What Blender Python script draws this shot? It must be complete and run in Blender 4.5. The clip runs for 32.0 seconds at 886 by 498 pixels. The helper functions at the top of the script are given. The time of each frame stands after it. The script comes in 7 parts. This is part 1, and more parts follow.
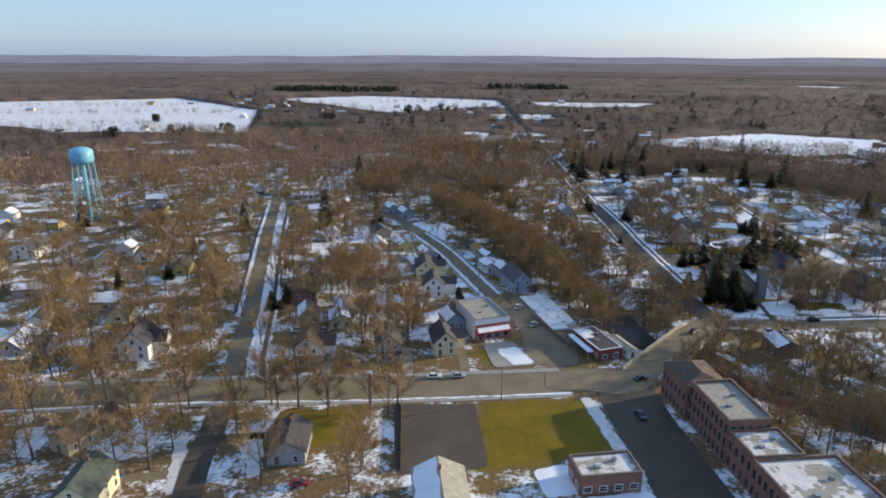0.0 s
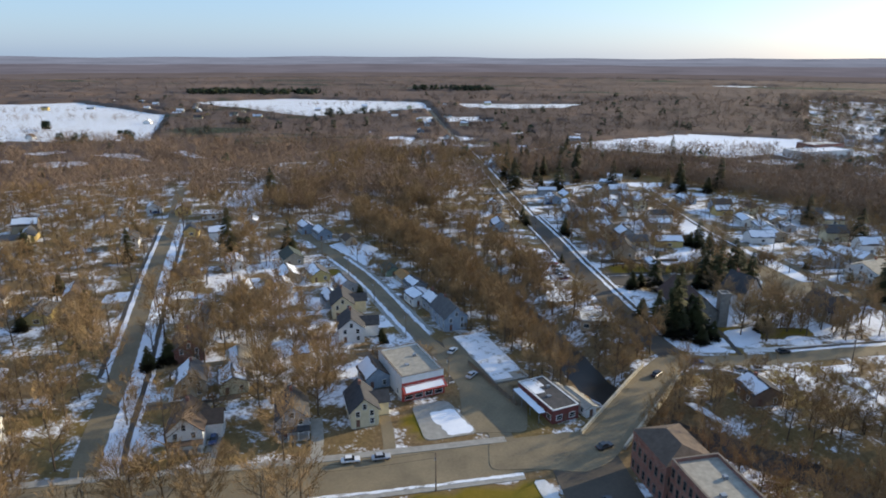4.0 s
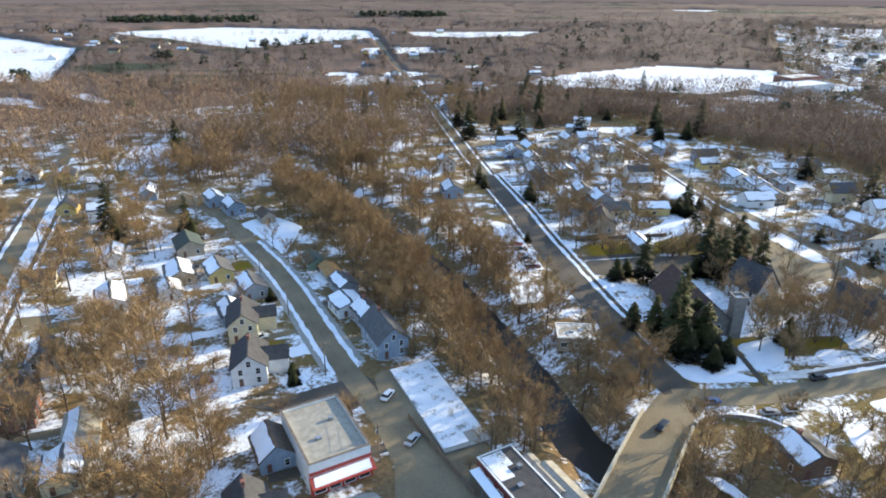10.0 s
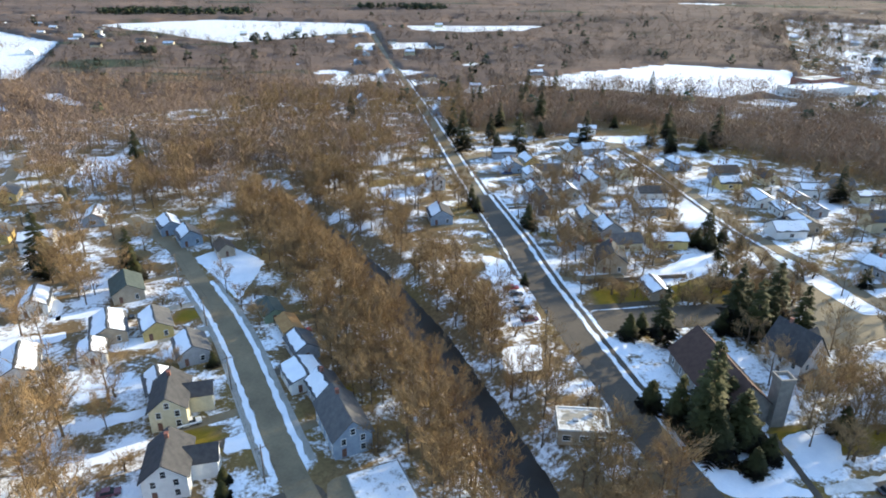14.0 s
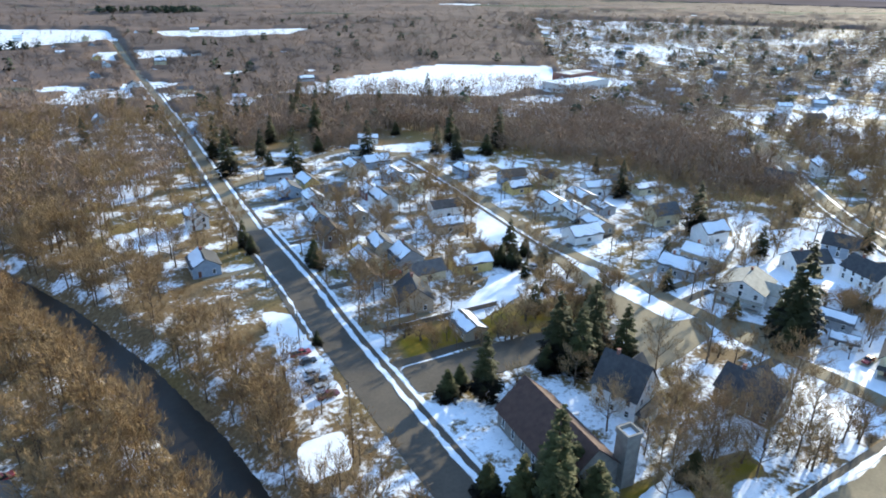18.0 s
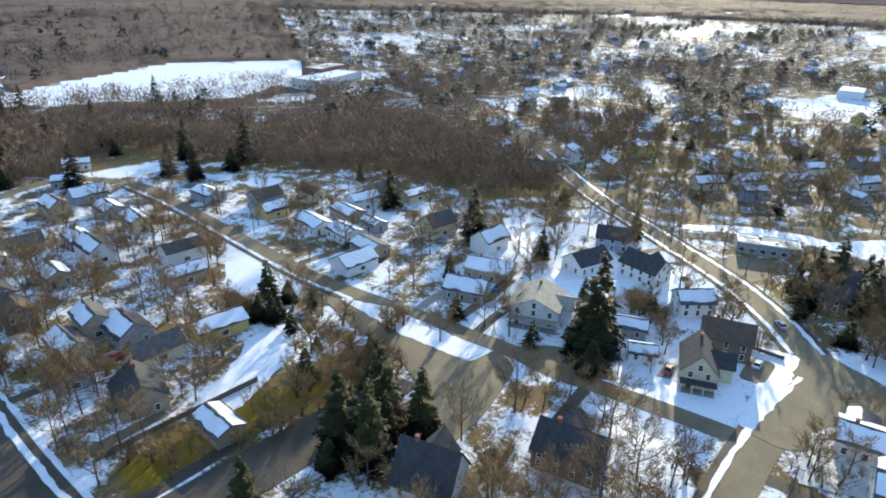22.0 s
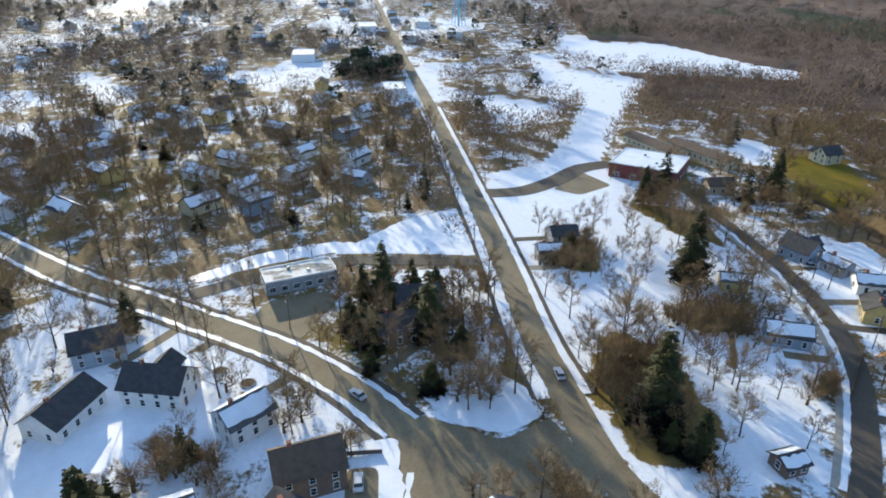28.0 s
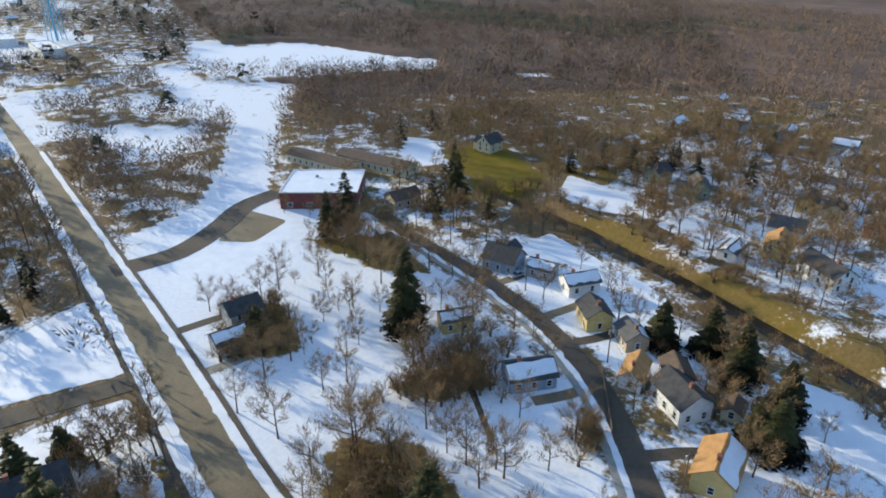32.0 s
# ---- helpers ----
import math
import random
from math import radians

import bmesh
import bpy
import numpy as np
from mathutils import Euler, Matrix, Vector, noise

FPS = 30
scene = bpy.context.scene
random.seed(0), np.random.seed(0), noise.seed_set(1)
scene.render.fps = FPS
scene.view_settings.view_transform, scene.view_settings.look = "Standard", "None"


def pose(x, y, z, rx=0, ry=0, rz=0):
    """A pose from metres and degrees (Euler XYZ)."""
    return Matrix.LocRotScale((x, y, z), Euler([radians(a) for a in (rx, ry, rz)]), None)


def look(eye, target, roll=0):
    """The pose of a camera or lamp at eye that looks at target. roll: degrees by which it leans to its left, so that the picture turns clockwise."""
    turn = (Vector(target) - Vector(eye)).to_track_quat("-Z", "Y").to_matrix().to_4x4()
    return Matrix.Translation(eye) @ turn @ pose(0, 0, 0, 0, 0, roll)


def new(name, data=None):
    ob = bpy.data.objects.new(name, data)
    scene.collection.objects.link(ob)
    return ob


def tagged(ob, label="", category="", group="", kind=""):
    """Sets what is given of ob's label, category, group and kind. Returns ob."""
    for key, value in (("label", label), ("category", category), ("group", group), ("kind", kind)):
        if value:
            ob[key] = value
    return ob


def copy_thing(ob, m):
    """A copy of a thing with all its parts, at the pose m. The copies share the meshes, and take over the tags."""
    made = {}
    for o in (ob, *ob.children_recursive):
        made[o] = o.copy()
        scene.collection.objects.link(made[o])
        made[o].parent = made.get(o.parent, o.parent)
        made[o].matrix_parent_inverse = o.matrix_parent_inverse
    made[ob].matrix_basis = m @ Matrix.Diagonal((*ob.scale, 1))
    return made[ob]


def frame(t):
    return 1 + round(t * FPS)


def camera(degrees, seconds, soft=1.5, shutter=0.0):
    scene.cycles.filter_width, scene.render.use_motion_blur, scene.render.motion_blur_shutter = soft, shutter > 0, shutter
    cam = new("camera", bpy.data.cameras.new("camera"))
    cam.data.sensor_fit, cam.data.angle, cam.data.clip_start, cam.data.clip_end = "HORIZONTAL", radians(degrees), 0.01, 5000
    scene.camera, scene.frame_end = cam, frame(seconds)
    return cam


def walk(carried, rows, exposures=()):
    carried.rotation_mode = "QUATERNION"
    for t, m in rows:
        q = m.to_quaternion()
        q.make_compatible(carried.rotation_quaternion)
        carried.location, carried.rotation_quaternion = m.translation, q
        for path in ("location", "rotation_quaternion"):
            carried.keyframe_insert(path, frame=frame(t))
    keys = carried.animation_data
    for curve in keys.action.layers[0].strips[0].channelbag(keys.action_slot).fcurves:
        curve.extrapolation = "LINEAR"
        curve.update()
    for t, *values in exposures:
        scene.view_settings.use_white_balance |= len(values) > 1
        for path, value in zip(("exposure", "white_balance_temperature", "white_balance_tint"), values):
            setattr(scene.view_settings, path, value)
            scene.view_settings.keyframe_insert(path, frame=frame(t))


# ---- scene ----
cam = camera(68.9, 32.0, 1.85)
PATH = [
    (0, (3.25, -7.29, 92.08), (-10.83, 87.39, 63.13), 0.24),
    (0.5, (3.20, -2.10, 92.22), (-10.81, 92.58, 63.28), 0.24),
    (1, (2.78, 2.45, 92.23), (-10.27, 97.26, 63.24), 0.15),
    (1.5, (2.53, 7.84, 92.28), (-9.83, 102.75, 63.29), 0.12),
    (2, (2.46, 12.41, 92.09), (-9.41, 107.41, 63.22), 0.14),
    (2.5, (2.14, 17.47, 92.04), (-7.64, 112.73, 63.26), 0.18),
    (3, (1.55, 21.93, 92.16), (-6.19, 117.37, 63.35), 0.15),
    (3.5, (1.62, 27.64, 91.81), (-4.11, 123.25, 63.07), 0.20),
    (5.5, (1.35, 50.16, 89.88), (3.36, 145.59, 60.07), 0.16),
    (6, (1.58, 55.64, 89.90), (3.85, 149.56, 55.63), 0.18),
    (6.5, (2.34, 60.29, 89.93), (4.58, 152.73, 51.85), 0.23),
    (7, (2.95, 65.74, 90.32), (5.24, 156.70, 48.82), 0.25),
    (7.5, (3.59, 70.27, 90.56), (6.05, 161.17, 48.95), 0.27),
    (8, (4.25, 75.63, 90.92), (6.85, 166.44, 49.13), 0.25),
    (8.5, (4.83, 80.11, 91.36), (7.54, 171.78, 51.50), 0.22),
    (9, (5.36, 84.82, 91.24), (8.27, 177.03, 52.66), 0.19),
    (9.5, (5.99, 89.95, 91.59), (9.03, 182.09, 52.85), 0.15),
    (10, (6.74, 94.59, 91.56), (9.81, 186.72, 52.78), 0.14),
    (10.5, (7.61, 99.82, 91.64), (10.69, 191.89, 52.75), 0.16),
    (11, (8.36, 104.11, 92.09), (11.36, 196.12, 53.05), 0.22),
    (11.5, (9.35, 109.32, 92.25), (12.24, 201.28, 53.08), 0.27),
    (12, (10.38, 113.48, 92.50), (13.11, 205.41, 53.23), 0.35),
    (12.5, (11.26, 118.48, 92.58), (13.99, 210.36, 53.20), 0.38),
    (13, (11.98, 122.84, 92.87), (14.67, 214.64, 53.31), 0.38),
    (13.5, (13.08, 127.71, 93.47), (15.65, 219.40, 53.63), 0.46),
    (15.5, (15.56, 145.80, 93.27), (25.49, 236.95, 53.34), 0.28),
    (16, (16.94, 150.63, 92.85), (31.54, 241.20, 53.06), 0.40),
    (16.5, (18.05, 155.02, 92.47), (36.11, 245.02, 52.79), 0.47),
    (17, (19.57, 160.35, 91.82), (42.03, 249.38, 52.22), 0.49),
    (17.5, (21.25, 164.70, 90.96), (48.52, 252.51, 51.64), 0.56),
    (18, (23.51, 169.41, 90.83), (56.76, 255.11, 51.45), 0.81),
    (18.5, (25.46, 173.69, 90.57), (61.58, 258.19, 51.14), 0.95),
    (19, (27.67, 178.02, 90.36), (66.79, 261.17, 50.93), 0.95),
    (19.5, (30.63, 182.32, 90.30), (72.87, 263.88, 50.77), 0.96),
    (20, (33.59, 186.13, 90.37), (79.43, 265.61, 50.60), 1.05),
    (20.5, (37.30, 190.38, 89.72), (88.46, 266.54, 49.95), 1.25),
    (21, (40.10, 194.78, 89.36), (97.21, 266.48, 49.40), 1.26),
    (21.5, (43.74, 198.64, 88.90), (104.02, 267.71, 48.95), 1.24),
    (22, (47.51, 201.72, 89.08), (109.19, 269.44, 48.95), 1.31),
    (22.5, (52.16, 204.97, 88.79), (117.42, 269.25, 48.68), 1.41),
    (23, (56.48, 208.75, 88.13), (126.92, 267.24, 47.92), 1.40),
    (23.5, (60.82, 211.84, 88.43), (134.90, 265.49, 48.01), 1.45),
    (24, (65.49, 214.64, 88.52), (142.60, 263.68, 47.91), 1.60),
    (24.5, (69.64, 217.28, 88.08), (149.24, 262.21, 47.51), 1.53),
    (25, (75.55, 220.63, 88.33), (158.20, 259.25, 47.37), 1.56),
    (25.5, (81.01, 220.45, 88.81), (165.11, 255.51, 47.60), 2.11),
    (27.5, (105.26, 229.01, 88.11), (194.57, 241.90, 45.02), 0.17),
    (28, (111.57, 229.26, 88.14), (201.59, 234.34, 44.89), 0.27),
    (28.5, (117.23, 229.33, 87.81), (207.36, 228.15, 44.52), 0.30),
    (29, (123.12, 228.69, 87.65), (213.05, 223.43, 44.24), 0.37),
    (29.5, (129.39, 227.92, 87.27), (218.95, 218.39, 43.81), 0.39),
    (30, (134.66, 226.59, 87.03), (223.51, 212.22, 43.45), 0.46),
    (30.5, (141.10, 225.25, 86.38), (228.51, 203.83, 42.78), 0.32),
    (31, (146.54, 223.61, 85.61), (232.15, 195.69, 42.13), 0.04),
    (31.5, (152.66, 221.46, 85.44), (235.69, 186.71, 41.86), -0.08),
    (32, (157.68, 219.10, 84.92), (238.10, 178.56, 41.46), -0.30),
]
walk(cam, [(t, look(eye, target, roll)) for t, eye, target, roll in PATH], [(0.0, 0.42, 6700, 8), (6.0, 0.5, 6600, 7), (8.5, 1.14, 6600, 6), (13.5, 1.18, 6550, 4), (17.5, 1.19, 5980, 2), (20.0, 1.0, 5950, 1), (22.0, 0.86, 6150, 2), (25.0, 0.66, 6300, 4), (28.5, 0.6, 6300, 4), (32.0, 0.42, 6250, 4)])

# ---- sky, sun ----
SUN_AZ, SUN_EL = 62.0, 16.0
world = bpy.data.worlds.new("sky")
scene.world = world
world.use_nodes = True
wt = world.node_tree
sky = wt.nodes.new("ShaderNodeTexSky")
sky.sky_type, sky.sun_disc = "NISHITA", False
sky.sun_elevation, sky.sun_rotation = radians(SUN_EL), radians(SUN_AZ)
sky.air_density, sky.dust_density, sky.ozone_density = 1.0, 0.8, 4.0
wt.nodes["Background"].inputs["Strength"].default_value = 0.12
haze = wt.nodes.new("ShaderNodeMix")
haze.data_type = "RGBA"
haze.inputs["Factor"].default_value = 0.32
haze.inputs["B"].default_value = (4.0, 5.9, 9.8, 1)
wt.links.new(sky.outputs["Color"], haze.inputs["A"])
wt.links.new(haze.outputs["Result"], wt.nodes["Background"].inputs["Color"])
sun = new("sun", bpy.data.lights.new("sun", "SUN"))
sun.data.energy, sun.data.angle, sun.data.color = 4.35, radians(0.6), (1.0, 0.84, 0.61)
TO_SUN = Vector((math.sin(radians(SUN_AZ)) * math.cos(radians(SUN_EL)), math.cos(radians(SUN_AZ)) * math.cos(radians(SUN_EL)), math.sin(radians(SUN_EL))))
sun.matrix_world = look((0, 0, 300), Vector((0, 0, 300)) - TO_SUN)

# ---- materials ----
def nodes_of(name):
    m = bpy.data.materials.new(name)
    m.use_nodes = True
    return m, m.node_tree, m.node_tree.nodes["Principled BSDF"]


def noise_node(nt, scale, detail=4, rough=0.6, coord="Object"):
    tc = nt.nodes.new("ShaderNodeNewGeometry") if coord == "World" else nt.nodes.new("ShaderNodeTexCoord")
    n = nt.nodes.new("ShaderNodeTexNoise")
    n.inputs["Scale"].default_value, n.inputs["Detail"].default_value, n.inputs["Roughness"].default_value = scale, detail, rough
    nt.links.new(tc.outputs["Position" if coord == "World" else coord], n.inputs["Vector"])
    return n


def ramp(nt, fac, stops):
    r = nt.nodes.new("ShaderNodeValToRGB")
    while len(r.color_ramp.elements) < len(stops):
        r.color_ramp.elements.new(0.5)
    for e, (p, c) in zip(r.color_ramp.elements, stops):
        e.position, e.color = p, (*c, 1) if len(c) == 3 else c
    nt.links.new(fac, r.inputs["Fac"])
    return r


def mixc(nt, fac, a, b, kind="MIX"):
    m = nt.nodes.new("ShaderNodeMix")
    m.data_type, m.blend_type = "RGBA", kind
    if isinstance(fac, float):
        m.inputs[0].default_value = fac
    else:
        nt.links.new(fac, m.inputs[0])
    for sock, v in ((m.inputs[6], a), (m.inputs[7], b)):
        if isinstance(v, tuple):
            sock.default_value = (*v, 1)
        else:
            nt.links.new(v, sock)
    return m.outputs[2]


def math_node(nt, op, a, b=0.0):
    m = nt.nodes.new("ShaderNodeMath")
    m.operation = op
    for sock, v in zip(m.inputs, (a, b)):
        if isinstance(v, (int, float)):
            sock.default_value = v
        else:
            nt.links.new(v, sock)
    return m.outputs[0]


def grained(name, low, high, scale=3.0, fine=25.0, rough=0.8, bump=0.15, vary=0.0, metal=0.0, coord="Object", bump_scale=None):
    """A surface of two tones: broad stains and fine grain, with a little relief."""
    m, nt, b = nodes_of(name)
    n1, n2 = noise_node(nt, scale, 3, 0.55, coord), noise_node(nt, fine, 3, 0.7, coord)
    f = math_node(nt, "ADD", math_node(nt, "MULTIPLY", n1.outputs["Fac"], 0.6), math_node(nt, "MULTIPLY", n2.outputs["Fac"], 0.4))
    col = ramp(nt, f, [(0.32, low), (0.68, high)]).outputs["Color"]
    if vary:
        oi = nt.nodes.new("ShaderNodeObjectInfo")
        v = nt.nodes.new("ShaderNodeHueSaturation")
        nt.links.new(math_node(nt, "ADD", math_node(nt, "MULTIPLY", oi.outputs["Random"], 2 * vary), 1 - vary), v.inputs["Value"])
        nt.links.new(col, v.inputs["Color"])
        col = v.outputs["Color"]
    nt.links.new(col, b.inputs["Base Color"])
    b.inputs["Roughness"].default_value, b.inputs["Metallic"].default_value = rough, metal
    if bump:
        bp = nt.nodes.new("ShaderNodeBump")
        bp.inputs["Strength"].default_value, bp.inputs["Distance"].default_value = bump, 0.1
        nt.links.new(n2.outputs["Fac"], bp.inputs["Height"])
        nt.links.new(bp.outputs["Normal"], b.inputs["Normal"])
    return m


M = {}
M["asphalt"] = grained("asphalt", (0.048, 0.039, 0.029), (0.108, 0.085, 0.06), 0.08, 1.2, 0.85, 0.1, coord="World")
M["asphalt_pale"] = grained("asphalt_pale", (0.128, 0.1, 0.06), (0.248, 0.196, 0.116), 0.1, 1.5, 0.85, 0.1, coord="World")
M["concrete"] = grained("concrete", (0.221, 0.2125, 0.187), (0.357, 0.34, 0.2975), 0.6, 6, 0.85, 0.2, coord="World")
M["snow"] = grained("snow", (0.70, 0.73, 0.78), (0.86, 0.88, 0.90), 0.25, 2.5, 0.6, 0.5, coord="World")
M["bark"] = grained("bark", (0.072, 0.052, 0.036), (0.176, 0.128, 0.088), 1.5, 9, 0.9, 0.3)
M["twigs"] = grained("twigs", (0.216, 0.136, 0.064), (0.392, 0.264, 0.132), 0.2, 1.2, 0.9, 0.0, vary=0.3)
M["needles"] = grained("needles", (0.026, 0.029, 0.009), (0.075, 0.07, 0.021), 0.4, 3.0, 0.8, 0.0, vary=0.3)
M["water"] = grained("water", (0.014, 0.011, 0.008), (0.03, 0.024, 0.017), 0.05, 0.6, 0.35, 0.25, coord="World")
M["water"].node_tree.nodes["Principled BSDF"].inputs["Specular IOR Level"].default_value = 0.25
M["needles"].node_tree.nodes["Principled BSDF"].inputs["Specular IOR Level"].default_value = 0.2
M["old_snow"] = grained("old_snow", (0.46, 0.45, 0.42), (0.74, 0.74, 0.73), 0.5, 3.5, 0.7, 0.5, coord="World")


def soft_shading(m):
    nt = m.node_tree
    at, vt = nt.nodes.new("ShaderNodeAttribute"), nt.nodes.new("ShaderNodeVectorTransform")
    at.attribute_name = "soft"
    vt.vector_type, vt.convert_from, vt.convert_to = "NORMAL", "OBJECT", "WORLD"
    nt.links.new(at.outputs["Vector"], vt.inputs[0])
    nt.links.new(vt.outputs[0], nt.nodes["Principled BSDF"].inputs["Normal"])


soft_shading(M["needles"])

def patchy_snow(name, ground, cover):
    """Thin thawing snow that lets the surface below show through."""
    m, nt, b = nodes_of(name)
    n1, n2 = noise_node(nt, 0.35, 5, 0.7, "World"), noise_node(nt, 3.0, 4, 0.7, "World")
    f = math_node(nt, "ADD", math_node(nt, "MULTIPLY", n1.outputs["Fac"], 0.65), math_node(nt, "MULTIPLY", n2.outputs["Fac"], 0.35))
    mask = ramp(nt, f, [(cover - 0.03, (1, 1, 1)), (cover + 0.03, (0, 0, 0))]).outputs["Color"]
    low = ramp(nt, n2.outputs["Fac"], [(0.3, tuple(0.75 * v for v in ground)), (0.7, ground)]).outputs["Color"]
    white = ramp(nt, n2.outputs["Fac"], [(0.3, (0.66, 0.68, 0.71)), (0.7, (0.84, 0.86, 0.88))]).outputs["Color"]
    nt.links.new(mixc(nt, mask, low, white), b.inputs["Base Color"])
    b.inputs["Roughness"].default_value = 0.75
    return m


M["thin_snow"] = patchy_snow("thin_snow", (0.26, 0.24, 0.20), 0.56)

# ---- ground ----
RIVER = [(-62, 425), (-22, 365), (0, 325), (15, 292), (25, 263), (34, 235), (41, 208), (56, 186), (82, 170), (120, 140), (165, 105), (212, 86), (273, 87), (309, 89), (338, 94), (356, 100)]
ROAD_LINES = {
    "main": ([(-420, 55), (-160, 127), (-97, 143), (-50, 152), (-11, 160.5), (14, 166.5), (22, 169), (30, 172)], 12.5),
    "bridge": ([(24, 169.5), (36.1, 173.6), (43, 184.3), (50, 195), (57, 205.6), (63, 214), (70, 222)], 10.4),
    "north": ([(68, 222), (64, 238), (61, 255), (57.5, 275), (54, 298), (50, 325), (46, 358), (38, 407)], 8.8),
    "north_far": ([(38, 407), (29, 477), (15, 590), (-9, 766), (-34, 939), (-60, 1143), (-84, 1330)], 6),
    "east": ([(66, 220), (84, 220), (104, 223), (132, 229), (168, 235), (200, 236), (212, 243), (224, 256), (237, 275), (248, 298), (258, 320), (273, 353), (308, 411), (343, 466), (381, 542), (446, 661), (512, 797)], 6.8),
    "straight": ([(165, 170), (184, 190), (198, 201), (210, 205.5), (224, 208.8), (246, 214), (275, 218.7), (305, 223.8), (359.6, 234), (485, 258), (611, 284), (800, 322), (1100, 380), (1500, 460)], 7.4),
    "street": ([(30, 168), (33, 150), (38, 128), (46, 96), (64, 30)], 17),
    "west": ([(-82, 152), (-88, 166), (-100, 202), (-116, 246), (-136, 301), (-162, 376), (-198, 470)], 6.4),
    "lane": ([(12, 172), (8, 186), (-2, 213), (-14, 236), (-25.5, 260), (-39.5, 289), (-58, 320), (-77, 350), (-105, 380)], 5.8),
    "close": ([(167, 239), (164, 252), (160, 267), (156, 281), (155, 293), (152, 306), (148, 324), (143, 342), (138.5, 365), (136, 396), (132, 452), (127, 488), (105, 513), (75, 500), (32, 462)], 5.6),
    "south": ([(172, 178), (199, 160), (216, 151), (240, 141), (268, 137), (300, 139.5), (335, 145.5), (350, 145)], 5.0),
    "back": ([(-80, 146), (-79, 138), (-76, 127), (-73, 114), (-69, 102), (-62, 80)], 6.5),
    "drive": ([(287, 224), (286, 250), (284, 270), (275, 288), (261, 307)], 6),
    "yard": ([(345, 230), (349, 212), (362, 198), (378, 186), (386, 172)], 9),
}


def seg_dist(x, y, line):
    best = np.full(np.shape(x), 1e9)
    for (ax, ay), (bx, by) in zip(line, line[1:]):
        dx, dy = bx - ax, by - ay
        u = np.clip(((x - ax) * dx + (y - ay) * dy) / (dx * dx + dy * dy), 0, 1)
        best = np.minimum(best, np.hypot(x - ax - u * dx, y - ay - u * dy))
    return best


def inside(x, y, poly):
    r = np.zeros(np.shape(x), bool)
    for (ax, ay), (bx, by) in zip(poly, poly[1:] + poly[:1]):
        r ^= ((ay > y) != (by > y)) & (x < (bx - ax) * (y - ay) / (by - ay + 1e-12) + ax)
    return r


def height(x, y):
    x, y = np.asarray(x, float), np.asarray(y, float)
    d = seg_dist(x, y, RIVER)
    bank = np.clip((d - 3.2) / (10.5 - 6.5 * np.clip((x - 150) / 70, 0, 1)), 0, 1)
    z = -4.5 * (1 - bank * bank * (3 - 2 * bank))
    far = np.clip((np.hypot(x - 80, y - 150) - 1600) / 5200, 0, 1)
    return z + far * far * (62 + 14 * np.sin(x * 0.0017 + 1.3) + 10 * np.sin(y * 0.0023 - x * 0.0009))


FIELDS = [
    [(-1150, 1050), (-745, 1280), (-461, 1030), (-340, 720), (-560, 690), (-900, 800)],
    [(-560, 1300), (-385, 1440), (-90, 1360), (-60, 1180), (-240, 1010)],
    [(0, 1180), (-20, 1330), (240, 1330), (160, 1180)],
    [(88, 708), (150, 770), (272, 840), (390, 800), (340, 700), (250, 640), (170, 672)],
    [(600, 2080), (840, 2200), (1010, 2120), (760, 2000)],
    [(600, 128), (660, 170), (790, 150), (760, 60), (640, 10), (618, -10), (582, 8), (590, 70)],
    [(365, 230), (385, 200), (440, 182), (500, 168), (560, 160), (600, 130), (570, 110), (500, 145), (452, 156), (386, 178), (360, 205)],
    [(519, 358), (563, 415), (642, 373), (613, 318)],
    [(770, 300), (826, 305), (913, 225), (850, 228)],
    [(639, 235), (690, 206), (660, 196), (628, 222)], [(452, 219), (500, 229), (498, 181), (455, 188)], [(392, 122), (432, 100), (417, 88), (388, 104)],
    [(-150, 420), (-165, 470), (-130, 480), (-120, 430)],
    [(-310, 1690), (-110, 1765), (60, 1735), (-120, 1670)], [(190, 1880), (280, 1970), (340, 1950), (240, 1862)], [(780, 2010), (915, 2055), (950, 2015), (800, 1975)], [(-900, 1490), (-700, 1565), (-620, 1520), (-820, 1460)], [(900, 700), (1010, 765), (1060, 700), (950, 645)], [(1100, 500), (1250, 565), (1300, 500), (1150, 450)],
    [(-75, 715), (-18, 715), (-22, 762), (-66, 768)], [(-70, 945), (-44, 940), (-52, 1040), (-76, 1040)], [(-24, 950), (26, 960), (20, 1050), (-34, 1045)],
]
SNOWY = [
    [(-112, 260), (-100, 215), (-86, 185), (-20, 185), (0, 215), (-30, 285), (-60, 320), (-100, 340), (-125, 300)],
    [(70, 228), (135, 236), (165, 245), (150, 275), (110, 262), (85, 300), (62, 300), (65, 250)],
    [(60, 300), (135, 312), (190, 330), (190, 480), (120, 520), (50, 520), (45, 400)],
    [(150, 240), (215, 250), (275, 345), (180, 340), (145, 300)],
    [(215, 205), (290, 218), (350, 230), (400, 190), (350, 150), (300, 146), (240, 148), (205, 165), (195, 195)],
    [(205, 150), (150, 150), (140, 100), (230, 110)],
    [(240, 245), (290, 230), (400, 250), (420, 420), (300, 350)],
    [(230, 110), (310, 105), (300, 135), (240, 135)],
    [(220, 70), (330, 70), (380, -20), (240, -60)],
]
